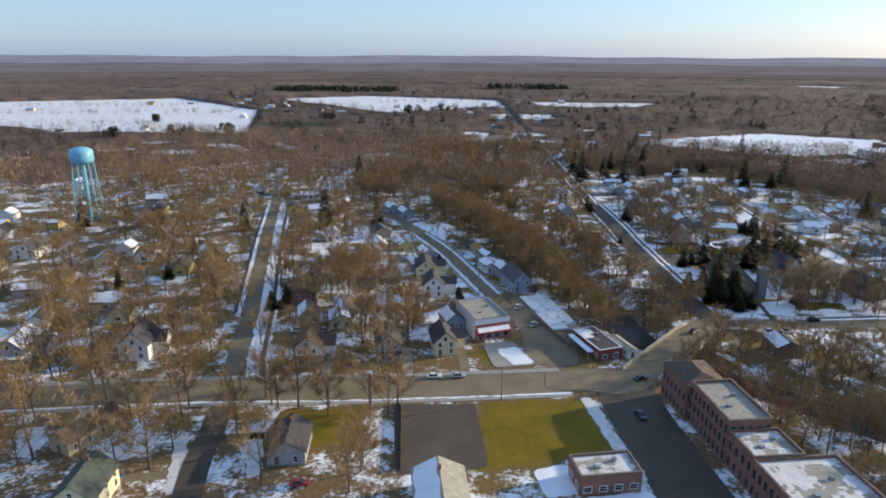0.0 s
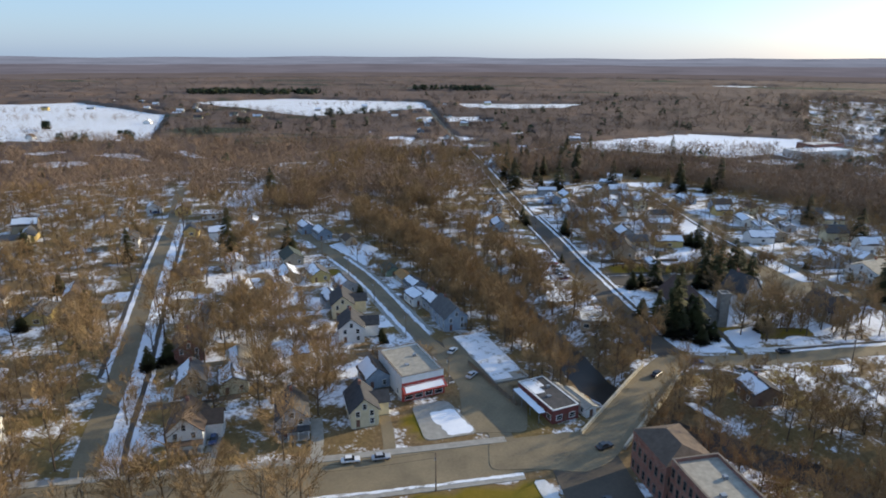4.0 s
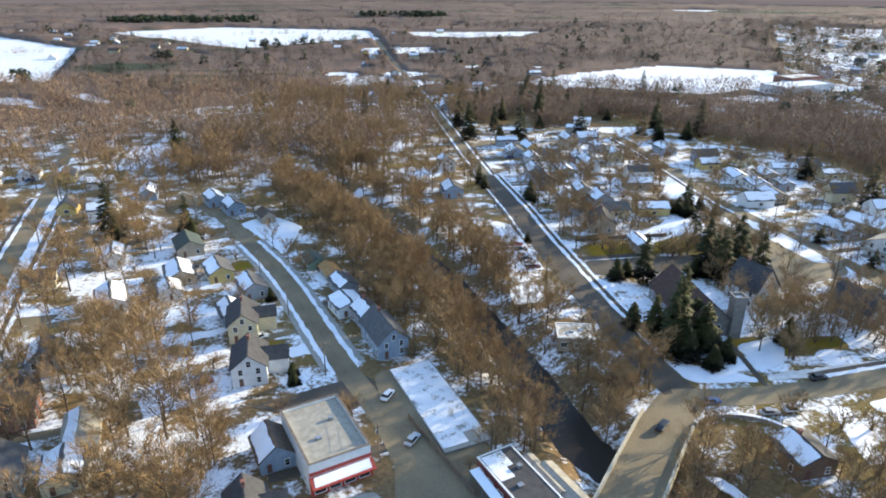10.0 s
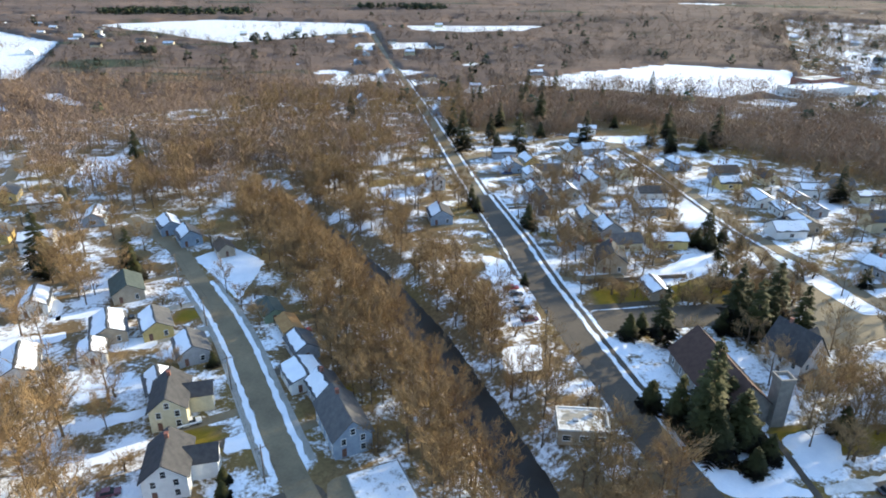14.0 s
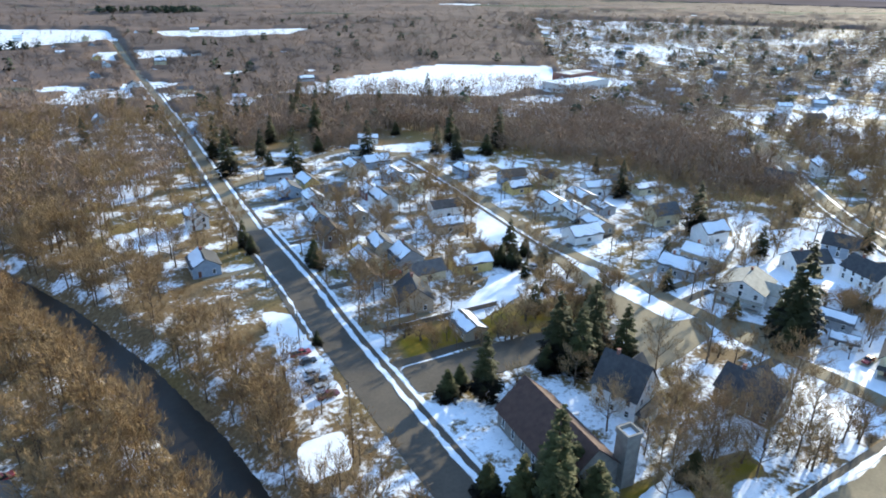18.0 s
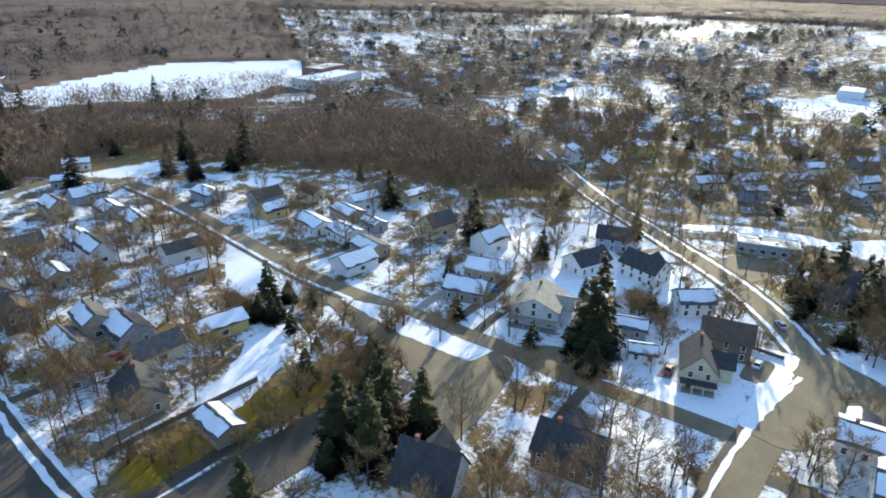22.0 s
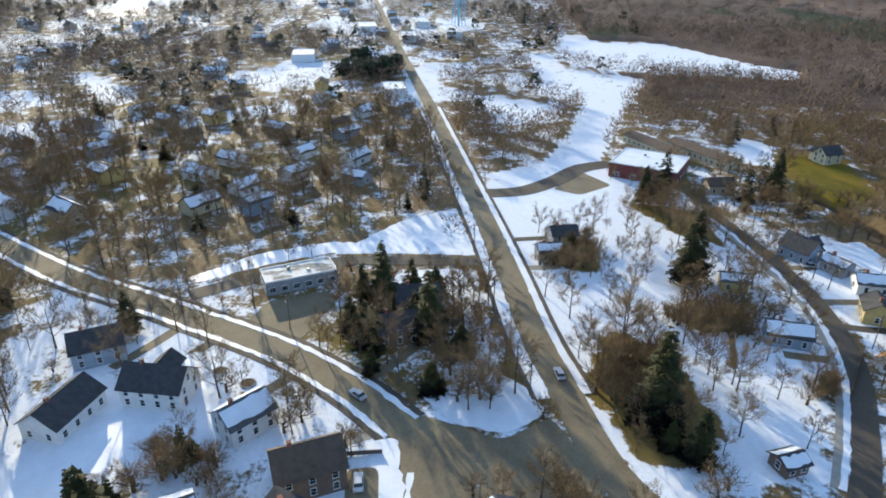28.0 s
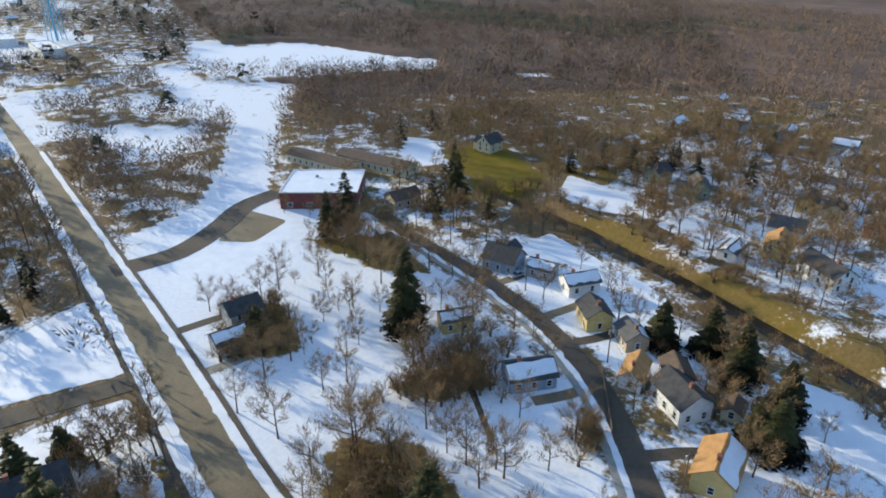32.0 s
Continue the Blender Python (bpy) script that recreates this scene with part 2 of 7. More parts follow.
GRASSY = [[(-44, 246), (-34, 250), (-28, 240), (-38, 235)], [(-9, 268), (-3, 262), (-6, 256), (-12, 261)], [(-3, 176), (-9, 172), (-14, 181), (-11, 187)], [(-60, 301), (-50, 306), (-47, 299), (-57, 295)], [(-48, 320), (-42, 318), (-42, 312), (-47, 312)], [(-10, 151), (19, 157), (26, 133), (-6, 120)], [(405, 95), (402, 66), (352, 76), (345, 88), (352, 104)], [(66, 303), (104, 309), (126, 305), (100, 318), (66, 312)], [(88, 238), (120, 240), (122, 246), (90, 246)],
          [(-60, 138), (-40, 144), (-38, 125), (-62, 120)]]


BROWN = [[(342, 176), (332, 147), (304, 151), (312, 163)], [(204, 196), (226, 206), (252, 196), (242, 181), (214, 179), (203, 186)], [(238, 268), (272, 258), (270, 226), (246, 226), (224, 232)], [(285, 211), (282, 192), (306, 190), (310, 206)], [(260, 180), (264, 157), (250, 161), (250, 172)], [(64, 316), (104, 304), (126, 296), (128, 318), (110, 322)]]
BAND = [(45, 524), (96, 516), (156, 515), (185, 472), (228, 434), (232, 394), (247, 368), (270, 362), (292, 400), (290, 440), (300, 530), (195, 590), (100, 625), (40, 600)]
TOWN = [(-300, 60), (-300, 330), (-200, 430), (-60, 390), (10, 470), (30, 540), (130, 550), (215, 470), (230, 360), (300, 380), (450, 420), (470, 60), (330, -80), (200, -80), (0, 60)]


def clearing(x, y):
    """Open snowy ground: many small yards in the town to the east, rarer glades in the woods."""
    r, az = np.hypot(x - 80, y - 150), np.degrees(np.arctan2(x - 80, y - 150))
    big = np.sin(x * 0.011 + 1.7 * np.sin(y * 0.006)) * np.sin(y * 0.013 + 1.3 * np.sin(x * 0.005 + 2))
    small = np.sin(x * 0.047 + 2.0 * np.sin(y * 0.021)) * np.sin(y * 0.061 + 2.0 * np.sin(x * 0.027 + 1))
    town = (az > 26) & (az < 92) & (r > 420) & (r < 1900) & (0.55 * big + 0.7 * small > 0.34)
    near = (az < 26) & (r > 200) & (r < 800) & (0.5 * big + 0.7 * small > 0.62) & (y > 385)
    return town | near | ((r > 420) & (r < 2300) & (0.5 * big + 0.75 * small > 0.86))


def axis_steps(lo, a, b, hi, fine):
    def outer(n, d):
        k = np.linspace(0, 1, n + 1)[1:]
        return d * (0.06 * k + 0.94 * k ** 3)
    return np.concatenate([a - outer(46, a - lo)[::-1], np.arange(a, b, fine), b + outer(46, hi - b)])


def from_arrays(name, verts, faces, mat):
    me = bpy.data.meshes.new(name)
    me.from_pydata(verts, [], faces)
    if mat:
        me.materials.append(mat)
    return me


def ground_cover():
    xs, ys = axis_steps(-4700, -260, 480, 4780, 2.6), axis_steps(-2500, 60, 480, 4800, 2.6)
    X, Y = np.meshgrid(xs, ys)
    Z = height(X, Y)
    nx, ny = len(xs), len(ys)
    idx = np.arange(nx * ny).reshape(ny, nx)
    faces = np.stack([idx[:-1, :-1], idx[:-1, 1:], idx[1:, 1:], idx[1:, :-1]], -1).reshape(-1, 4)
    me = from_arrays("ground", np.stack([X, Y, Z], -1).reshape(-1, 3).tolist(), faces.tolist(), None)
    snow = np.where(inside(X, Y, TOWN), np.where(X < 40, np.where(Y < 152, 0.405, 0.455), 0.48), 0.36)
    grass = np.zeros_like(X)
    snow[(X > 290) & (Y < 110)] = 0.42
    for i, p in enumerate(SNOWY):
        snow[inside(X, Y, p)] = (0.49, 0.54, 0.495, 0.57, 0.66, 0.55, 0.48, 0.60, 0.51)[i]
    for i, p in enumerate(BROWN):
        snow[inside(X, Y, p)], grass[inside(X, Y, p)] = (0.385, 0.385, 0.48, 0.44, 0.44, 0.385)[i], 0.4
    for i, p in enumerate(FIELDS):
        snow[inside(X, Y, p)] = (0.53, 0.6, 0.6, 0.7, 0.6, 0.7, 0.78, 0.58, 0.56, 0.56, 0.6, 0.66, 0.7, 0.6, 0.6, 0.6, 0.6, 0.6, 0.6, 0.54, 0.56, 0.56)[i]
    for p in GRASSY:
        snow[inside(X, Y, p)], grass[inside(X, Y, p)] = 0.08, 1.0
    dark = inside(X, Y, BAND)
    d = seg_dist(X, Y, RIVER)
    by = d < np.where(X > 190, 11, 34)
    snow[by] = np.minimum(snow[by], 0.45)
    bank = (d >= 8) & (d < 34) & (Y > 200) & (Y < 400) & (X > np.interp(Y, [186, 208, 235, 263, 292, 325, 365, 425], [56, 41, 34, 25, 15, 0, -22, -62]))
    snow[bank] = 0.455
    south = (d < 7.5 + 3 * np.sin(X * 0.13)) & (X > 225) & (Y < 87)
    snow[south], grass[south] = 0.38, 0.5
    far = np.hypot(X - 80, Y - 150)
    snow[clearing(X, Y)] = 0.6
    snow[(far > 620) & (snow < 0.5)] = 0.33
    snow[(far < 700) & (snow < 0.44) & (grass < 0.1) & ((Y > 225) | (X < 60))] = 0.475
    az = np.degrees(np.arctan2(X - 80, Y - 150))
    snow[(az > 26) & (az < 92) & (far > 300) & (far < 1500) & (snow < 0.5)] = 0.47
    snow[(X > 270) & (Y > 225) & (far < 900) & (snow < 0.5)] = 0.45
    snow[dark] = 0.4
    for key, v in (("snow", snow), ("grass", grass)):
        at = me.attributes.new(key, "FLOAT", "POINT")
        at.data.foreach_set("value", v.ravel().astype(np.float32))
    me.polygons.foreach_set("use_smooth", [True] * len(me.polygons))
    return me


def ground_material():
    m, nt, b = nodes_of("winter_ground")
    def attr(n):
        a = nt.nodes.new("ShaderNodeAttribute")
        a.attribute_name = n
        return a.outputs["Fac"]
    n1, n2, n3 = noise_node(nt, 0.085, 5, 0.68, "World"), noise_node(nt, 0.9, 4, 0.7, "World"), noise_node(nt, 0.015, 3, 0.5, "World")
    f = math_node(nt, "ADD", math_node(nt, "MULTIPLY", n1.outputs["Fac"], 0.7), math_node(nt, "MULTIPLY", n2.outputs["Fac"], 0.3))
    edge = math_node(nt, "SUBTRACT", math_node(nt, "ADD", attr("snow"), f), 1.0)
    mask = ramp(nt, math_node(nt, "ADD", math_node(nt, "MULTIPLY", edge, 4.0), 0.5), [(0.35, (0, 0, 0)), (0.65, (1, 1, 1))]).outputs["Color"]
    litter = ramp(nt, n2.outputs["Fac"], [(0.3, (0.112, 0.0752, 0.0384)), (0.7, (0.24, 0.164, 0.084))]).outputs["Color"]
    turf = ramp(nt, n1.outputs["Fac"], [(0.3, (0.112, 0.1056, 0.0112)), (0.7, (0.24, 0.152, 0.0224))]).outputs["Color"]
    base = mixc(nt, ramp(nt, n3.outputs["Fac"], [(0.48, (0, 0, 0)), (0.64, (0.5, 0.5, 0.5))]).outputs["Color"], litter, turf)
    base = mixc(nt, attr("grass"), base, turf)
    white = ramp(nt, n2.outputs["Fac"], [(0.3, (0.72, 0.75, 0.80)), (0.7, (0.86, 0.88, 0.90))]).outputs["Color"]
    nt.links.new(mixc(nt, mask, base, white), b.inputs["Base Color"])
    b.inputs["Roughness"].default_value = 0.8
    bp = nt.nodes.new("ShaderNodeBump")
    bp.inputs["Strength"].default_value, bp.inputs["Distance"].default_value = 0.5, 0.25
    nt.links.new(n2.outputs["Fac"], bp.inputs["Height"])
    nt.links.new(bp.outputs["Normal"], b.inputs["Normal"])
    return m


M["ground"] = ground_material()
ground = new("ground", ground_cover())
ground.data.materials.append(M["ground"])
tagged(ground, "winter ground with thawing snow, brown turf and leaf litter", "ground", kind="structure")


# ---- ribbons: roads, pavements, river ----
def smooth_line(line, step=4.0):
    pts = [Vector((*p, 0)) for p in line]
    ext = [2 * pts[0] - pts[1], *pts, 2 * pts[-1] - pts[-2]]
    out = []
    for a, b, c, d in zip(ext, ext[1:], ext[2:], ext[3:]):
        n = max(2, int(min((c - b).length / step, 24)))
        for i in range(n):
            t = i / n
            out.append(0.5 * ((2 * b) + (c - a) * t + (2 * a - 5 * b + 4 * c - d) * t * t + (3 * b - a - 3 * c + d) * t ** 3))
    return out + [pts[-1]]


def ribbon(name, line, left, right, z, mat, thick=0.0, level=None, step=4.0):
    """A strip along a line, from left to right metres off it (right positive), z above the ground."""
    pts = smooth_line(line, step)
    verts, faces = [], []
    for i, p in enumerate(pts):
        d = (pts[min(i + 1, len(pts) - 1)] - pts[max(i - 1, 0)]).normalized()
        n = Vector((d.y, -d.x, 0))
        wob = [0.0, 0.0]
        if mat and "snow" in mat.name:
            wob = [0.55 * noise.noise((p.x * 0.3, p.y * 0.3, 2.0 + k)) + 0.35 * noise.noise((p.x, p.y, 7.0 + k)) for k in (0, 1)]
        for off in (left + wob[0], right + wob[1]):
            q = p + n * off
            zz = level if level is not None else 0.0
            verts.append((q.x, q.y, zz + z))
        if thick:
            for off in (left + wob[0], right + wob[1]):
                q = p + n * off
                verts.append((q.x, q.y, (level or 0.0) + z - thick))
    k = 4 if thick else 2
    for i in range(len(pts) - 1):
        a, b = i * k, (i + 1) * k
        faces.append((a, a + 1, b + 1, b))
        if thick:
            faces += [(a + 2, a, b, b + 2), (a + 1, a + 3, b + 3, b + 1)]
    if thick:
        e = (len(pts) - 1) * k
        faces += [(0, 2, 3, 1), (e, e + 1, e + 3, e + 2)]
    return new(name, from_arrays(name, verts, faces, mat))


for i, (key, (line, w)) in enumerate(ROAD_LINES.items()):
    mat = M["asphalt_pale"] if key in ("main", "bridge", "west", "north_far", "east", "close", "straight", "lane") else M["asphalt"]
    tagged(ribbon("road", line, -w / 2, w / 2, 0.05 + 0.006 * i, mat, 0.4), "grey-brown asphalt road, swept clear of snow", "road", kind="structure")
tagged(ribbon("river_water", RIVER, -8, 8, -3.85, M["water"]), "dark slow river between wooded banks", "river", kind="structure")

# ---- more materials ----
def plain_paint(key, low, high, rough=0.7, **kw):
    M[key] = grained(key, low, high, kw.pop("scale", 0.8), kw.pop("fine", 8), rough, 0.1, **kw)


plain_paint("white_siding", (0.62, 0.62, 0.60), (0.80, 0.80, 0.77))
plain_paint("cream_siding", (0.52, 0.46, 0.30), (0.70, 0.63, 0.42))
plain_paint("yellow_siding", (0.50, 0.36, 0.12), (0.66, 0.50, 0.20))
plain_paint("grey_siding", (0.24, 0.25, 0.26), (0.38, 0.39, 0.40))
plain_paint("blue_siding", (0.20, 0.26, 0.33), (0.34, 0.41, 0.48))
plain_paint("green_siding", (0.16, 0.22, 0.15), (0.28, 0.33, 0.22))
plain_paint("tan_siding", (0.32, 0.25, 0.17), (0.47, 0.38, 0.27))
plain_paint("brown_siding", (0.14, 0.09, 0.06), (0.24, 0.16, 0.11))
plain_paint("red_paint", (0.30, 0.035, 0.025), (0.45, 0.07, 0.05))
plain_paint("maroon_paint", (0.12, 0.03, 0.025), (0.22, 0.06, 0.05))
plain_paint("orange_siding", (0.45, 0.16, 0.07), (0.60, 0.27, 0.12))
plain_paint("grey_shingle", (0.06, 0.06, 0.064), (0.128, 0.124, 0.12), 0.9)
plain_paint("dark_shingle", (0.03, 0.03, 0.034), (0.075, 0.072, 0.07), 0.9)
plain_paint("brown_shingle", (0.072, 0.048, 0.0336), (0.136, 0.096, 0.068), 0.9)
plain_paint("church_roof", (0.05, 0.026, 0.019), (0.10, 0.055, 0.04), 0.9)
plain_paint("green_shingle", (0.04, 0.055, 0.045), (0.085, 0.10, 0.085), 0.9)
plain_paint("orange_shingle", (0.30, 0.15, 0.05), (0.45, 0.26, 0.10), 0.9)
plain_paint("gravel_roof", (0.22, 0.20, 0.165), (0.40, 0.37, 0.30), 0.9)
plain_paint("trim", (0.66, 0.66, 0.63), (0.80, 0.80, 0.77))
plain_paint("pale_parapet", (0.384, 0.344, 0.256), (0.528, 0.48, 0.368), 0.8)
plain_paint("coping", (0.10, 0.08, 0.065), (0.20, 0.16, 0.13), 0.85)
plain_paint("stone", (0.15, 0.135, 0.115), (0.28, 0.255, 0.22), 0.85)
plain_paint("tank_blue", (0.10, 0.36, 0.52), (0.22, 0.52, 0.68), 0.45)
plain_paint("steel", (0.22, 0.24, 0.26), (0.36, 0.38, 0.40), 0.45, metal=0.6)
plain_paint("pole_wood", (0.10, 0.075, 0.055), (0.19, 0.145, 0.105), 0.9)
plain_paint("tyre", (0.015, 0.015, 0.015), (0.03, 0.03, 0.03), 0.9)
plain_paint("door_paint", (0.10, 0.05, 0.035), (0.22, 0.11, 0.07))


def brick_material():
    m, nt, b = nodes_of("brick_wall")
    tc = nt.nodes.new("ShaderNodeTexCoord")
    sep, comb = nt.nodes.new("ShaderNodeSeparateXYZ"), nt.nodes.new("ShaderNodeCombineXYZ")
    nt.links.new(tc.outputs["Object"], sep.inputs[0])
    nt.links.new(math_node(nt, "ADD", sep.outputs["X"], sep.outputs["Y"]), comb.inputs["X"])
    nt.links.new(sep.outputs["Z"], comb.inputs["Y"])
    br = nt.nodes.new("ShaderNodeTexBrick")
    br.inputs["Scale"].default_value = 4.0
    br.inputs["Color1"].default_value, br.inputs["Color2"].default_value, br.inputs["Mortar"].default_value = (0.20, 0.065, 0.045, 1), (0.30, 0.11, 0.07, 1), (0.30, 0.26, 0.22, 1)
    nt.links.new(comb.outputs[0], br.inputs["Vector"])
    n = noise_node(nt, 0.5, 4)
    nt.links.new(mixc(nt, 0.6, br.outputs["Color"], ramp(nt, n.outputs["Fac"], [(0.3, (0.55, 0.5, 0.48)), (0.7, (1.1, 1.05, 1))]).outputs["Color"], "MULTIPLY"), b.inputs["Base Color"])
    b.inputs["Roughness"].default_value = 0.85
    return m


M["brick"] = brick_material()
m, nt, b = nodes_of("window_glass")
b.inputs["Base Color"].default_value, b.inputs["Roughness"].default_value = (0.02, 0.025, 0.03, 1), 0.08
M["glass"] = m
CAR_PAINT = {}
for key, c in (("red", (0.35, 0.02, 0.02)), ("white", (0.75, 0.75, 0.74)), ("black", (0.015, 0.015, 0.018)), ("silver", (0.42, 0.43, 0.45)), ("blue", (0.03, 0.07, 0.2)), ("maroon", (0.14, 0.02, 0.03))):
    m, nt, b = nodes_of("car_paint_" + key)
    n = noise_node(nt, 2.0, 3)
    nt.links.new(ramp(nt, n.outputs["Fac"], [(0.3, tuple(0.85 * v for v in c)), (0.7, c)]).outputs["Color"], b.inputs["Base Color"])
    b.inputs["Roughness"].default_value, b.inputs["Coat Weight"].default_value = 0.35, 0.6
    CAR_PAINT[key] = m


# ---- building blocks ----
def thing(name, x, y, rot, label, category, z=0.0, group=""):
    ob = new(name)
    ob.empty_display_size = 0.5
    ob.matrix_world = pose(x, y, z, 0, 0, rot)
    return tagged(ob, label, category, group)


def part(name, bm, mat, parent, label=""):
    me = bpy.data.meshes.new(name)
    bm.to_mesh(me)
    bm.free()
    me.materials.append(mat)
    ob = new(name, me)
    ob.parent = parent
    return tagged(ob, label)


def shared(name, me, parent, m):
    ob = new(name, me)
    ob.parent = parent
    ob.matrix_local = m
    return ob


def block(bm, x0, x1, y0, y1, z0, z1):
    v = [bm.verts.new((x, y, z)) for z in (z0, z1) for x, y in ((x0, y0), (x1, y0), (x1, y1), (x0, y1))]
    for f in ((3, 2, 1, 0), (4, 5, 6, 7), (0, 1, 5, 4), (1, 2, 6, 5), (2, 3, 7, 6), (3, 0, 4, 7)):
        bm.faces.new([v[i] for i in f])
    return v


def solid(pts, faces):
    bm = bmesh.new()
    v = [bm.verts.new(p) for p in pts]
    for f in faces:
        bm.faces.new([v[i] for i in f])
    bmesh.ops.recalc_face_normals(bm, faces=bm.faces)
    return bm


def boxed(*sizes, bevel=0.0):
    bm = bmesh.new()
    for s in sizes:
        block(bm, *s)
    if bevel:
        bmesh.ops.bevel(bm, geom=bm.edges[:], offset=bevel, segments=1, affect="EDGES")
    return bm


def tube(bm, a, b, ra, rb, n=8, cap=True):
    a, b = Vector(a), Vector(b)
    d = (b - a).normalized()
    s = d.cross((0, 0, 1)) if abs(d.z) < 0.95 else d.cross((1, 0, 0))
    s.normalize()
    u = d.cross(s)
    rings = []
    for p, r in ((a, ra), (b, rb)):
        rings.append([bm.verts.new(p + r * (math.cos(k * 2 * math.pi / n) * s + math.sin(k * 2 * math.pi / n) * u)) for k in range(n)])
    for k in range(n):
        bm.faces.new((rings[0][k], rings[0][(k + 1) % n], rings[1][(k + 1) % n], rings[1][k]))
    if cap:
        bm.faces.new(rings[1])
        bm.faces.new(rings[0][::-1])


def mesh_of(name, bm, mat):
    me = bpy.data.meshes.new(name)
    bm.to_mesh(me)
    bm.free()
    me.materials.append(mat)
    return me


# window: frame ring and sill in the x-z plane, facing -y; the pane sits inside
def window_meshes(w, h, frame_paint="trim"):
    t = 0.10
    fr = boxed((-w / 2 - t, -w / 2, -0.08, 0.02, 0, h), (w / 2, w / 2 + t, -0.08, 0.02, 0, h), (-w / 2 - t, w / 2 + t, -0.08, 0.02, h, h + t + 0.05), (-w / 2 - t - 0.05, w / 2 + t + 0.05, -0.14, 0.02, -t, 0), (-w / 2, w / 2, -0.05, 0.0, h / 2 - 0.03, h / 2 + 0.03))
    return mesh_of("window_frame", fr, M[frame_paint]), mesh_of("pane", boxed((-w / 2, w / 2, -0.025, 0.02, 0, h)), M["glass"])


WIN = {"house": window_meshes(0.95, 1.45), "wide": window_meshes(1.7, 1.3), "shop": window_meshes(2.2, 1.9), "tall": window_meshes(0.9, 2.0), "old": window_meshes(0.95, 2.0, "coping")}


def window(parent, x, y, z, face, kind="house"):
    """face: degrees by which the pane is turned from -y."""
    fr, pane = WIN[kind]
    w = shared("window", fr, parent, pose(x, y, z, 0, 0, face))
    shared("pane", pane, w, pose(0, 0, 0))
    return w


DOOR = mesh_of("door", boxed((-0.48, 0.48, -0.06, 0.02, 0, 2.05)), M["door_paint"])


def gable_walls(w, l, h, rh, y0=0.0, x0=0.0):
    a, b = w / 2, l / 2
    pts = [(x0 - a, y0 - b, -0.4), (x0 + a, y0 - b, -0.4), (x0 + a, y0 + b, -0.4), (x0 - a, y0 + b, -0.4), (x0 - a, y0 - b, h), (x0 + a, y0 - b, h), (x0 + a, y0 + b, h), (x0 - a, y0 + b, h), (x0, y0 - b, h + rh), (x0, y0 + b, h + rh)]
    return solid(pts, [(3, 2, 1, 0), (0, 1, 5, 8, 4), (2, 3, 7, 9, 6), (1, 2, 6, 5), (3, 0, 4, 7), (4, 8, 9, 7), (5, 6, 9, 8)])


def slope(w, l, h, rh, side, lift, thick, over=0.45, inset=0.0, low=0.0, high=0.0, rough=0.0, rnd=None):
    """One side of a gabled roof, side -1 or 1 in x; low and high: how far it is cut short at eaves and ridge."""
    a, b = w / 2, l / 2 + over - inset
    k = rh / a
    nz = 1 / math.hypot(1, k)
    off = Vector((side * k * nz, 0, nz))
    n = 6 if rough else 1
    lowp, highp = [], []
    for i in range(n + 1):
        y = -b + 2 * b * i / n
        xo = a + over - low - (rnd.random() * rough if rough else 0)
        xh = high + (rnd.random() * rough * 0.7 if rough else 0)
        lowp.append(Vector((side * xo, y, h + rh - k * xo)))
        highp.append(Vector((side * xh, y, h + rh - k * xh)))
    bm = bmesh.new()
    lo = [bm.verts.new(p + off * (lift + thick)) for p in lowp]
    hi = [bm.verts.new(p + off * (lift + thick)) for p in highp]
    lo2 = [bm.verts.new(p + off * lift) for p in lowp]
    hi2 = [bm.verts.new(p + off * lift) for p in highp]
    for i in range(n):
        bm.faces.new((lo[i], lo[i + 1], hi[i + 1], hi[i]))
        bm.faces.new((lo2[i + 1], lo2[i], hi2[i], hi2[i + 1]))
        bm.faces.new((lo[i + 1], lo[i], lo2[i], lo2[i + 1]))
        bm.faces.new((hi[i], hi[i + 1], hi2[i + 1], hi2[i]))
    bm.faces.new((lo[0], hi[0], hi2[0], lo2[0]))
    bm.faces.new((hi[n], lo[n], lo2[n], hi2[n]))
    bmesh.ops.recalc_face_normals(bm, faces=bm.faces)
    return bm


WALLS = {"w": ("white_siding", "white clapboard"), "c": ("cream_siding", "cream clapboard"), "y": ("yellow_siding", "yellow clapboard"), "g": ("grey_siding", "grey-sided"), "b": ("blue_siding", "pale blue"), "e": ("green_siding", "green clapboard"), "t": ("tan_siding", "tan-sided"), "n": ("brown_siding", "brown timber"), "r": ("brick", "red brick"), "o": ("orange_siding", "orange-painted")}
ROOFS = {"g": ("grey_shingle", "grey shingle"), "d": ("dark_shingle", "dark shingle"), "n": ("brown_shingle", "brown shingle"), "e": ("green_shingle", "green shingle"), "o": ("orange_shingle", "orange-brown shingle"), "t": ("gravel_roof", "pale tan")}
FOOT = []


def roof_pair(parent, w, l, h, rh, roof, snow, rnd, rot, sub=""):
    for side in (-1, 1):
        r = part("roof_slope", slope(w, l, h, rh, side, 0.0, 0.16), M[ROOFS[roof][0]], parent)
        away = Vector((side, 0, 0))
        away.rotate(Euler((0, 0, radians(rot))))
        shade = away.dot(TO_SUN) < 0.12
        if snow == 2 or (snow == 1 and shade):
            part("snow_cover", slope(w, l, h, rh, side, 0.165, 0.07, 0.38, 0.1, rnd.uniform(0, 0.6), 0.12, 0.7, rnd), M["snow"], r, "thin thawing snow")


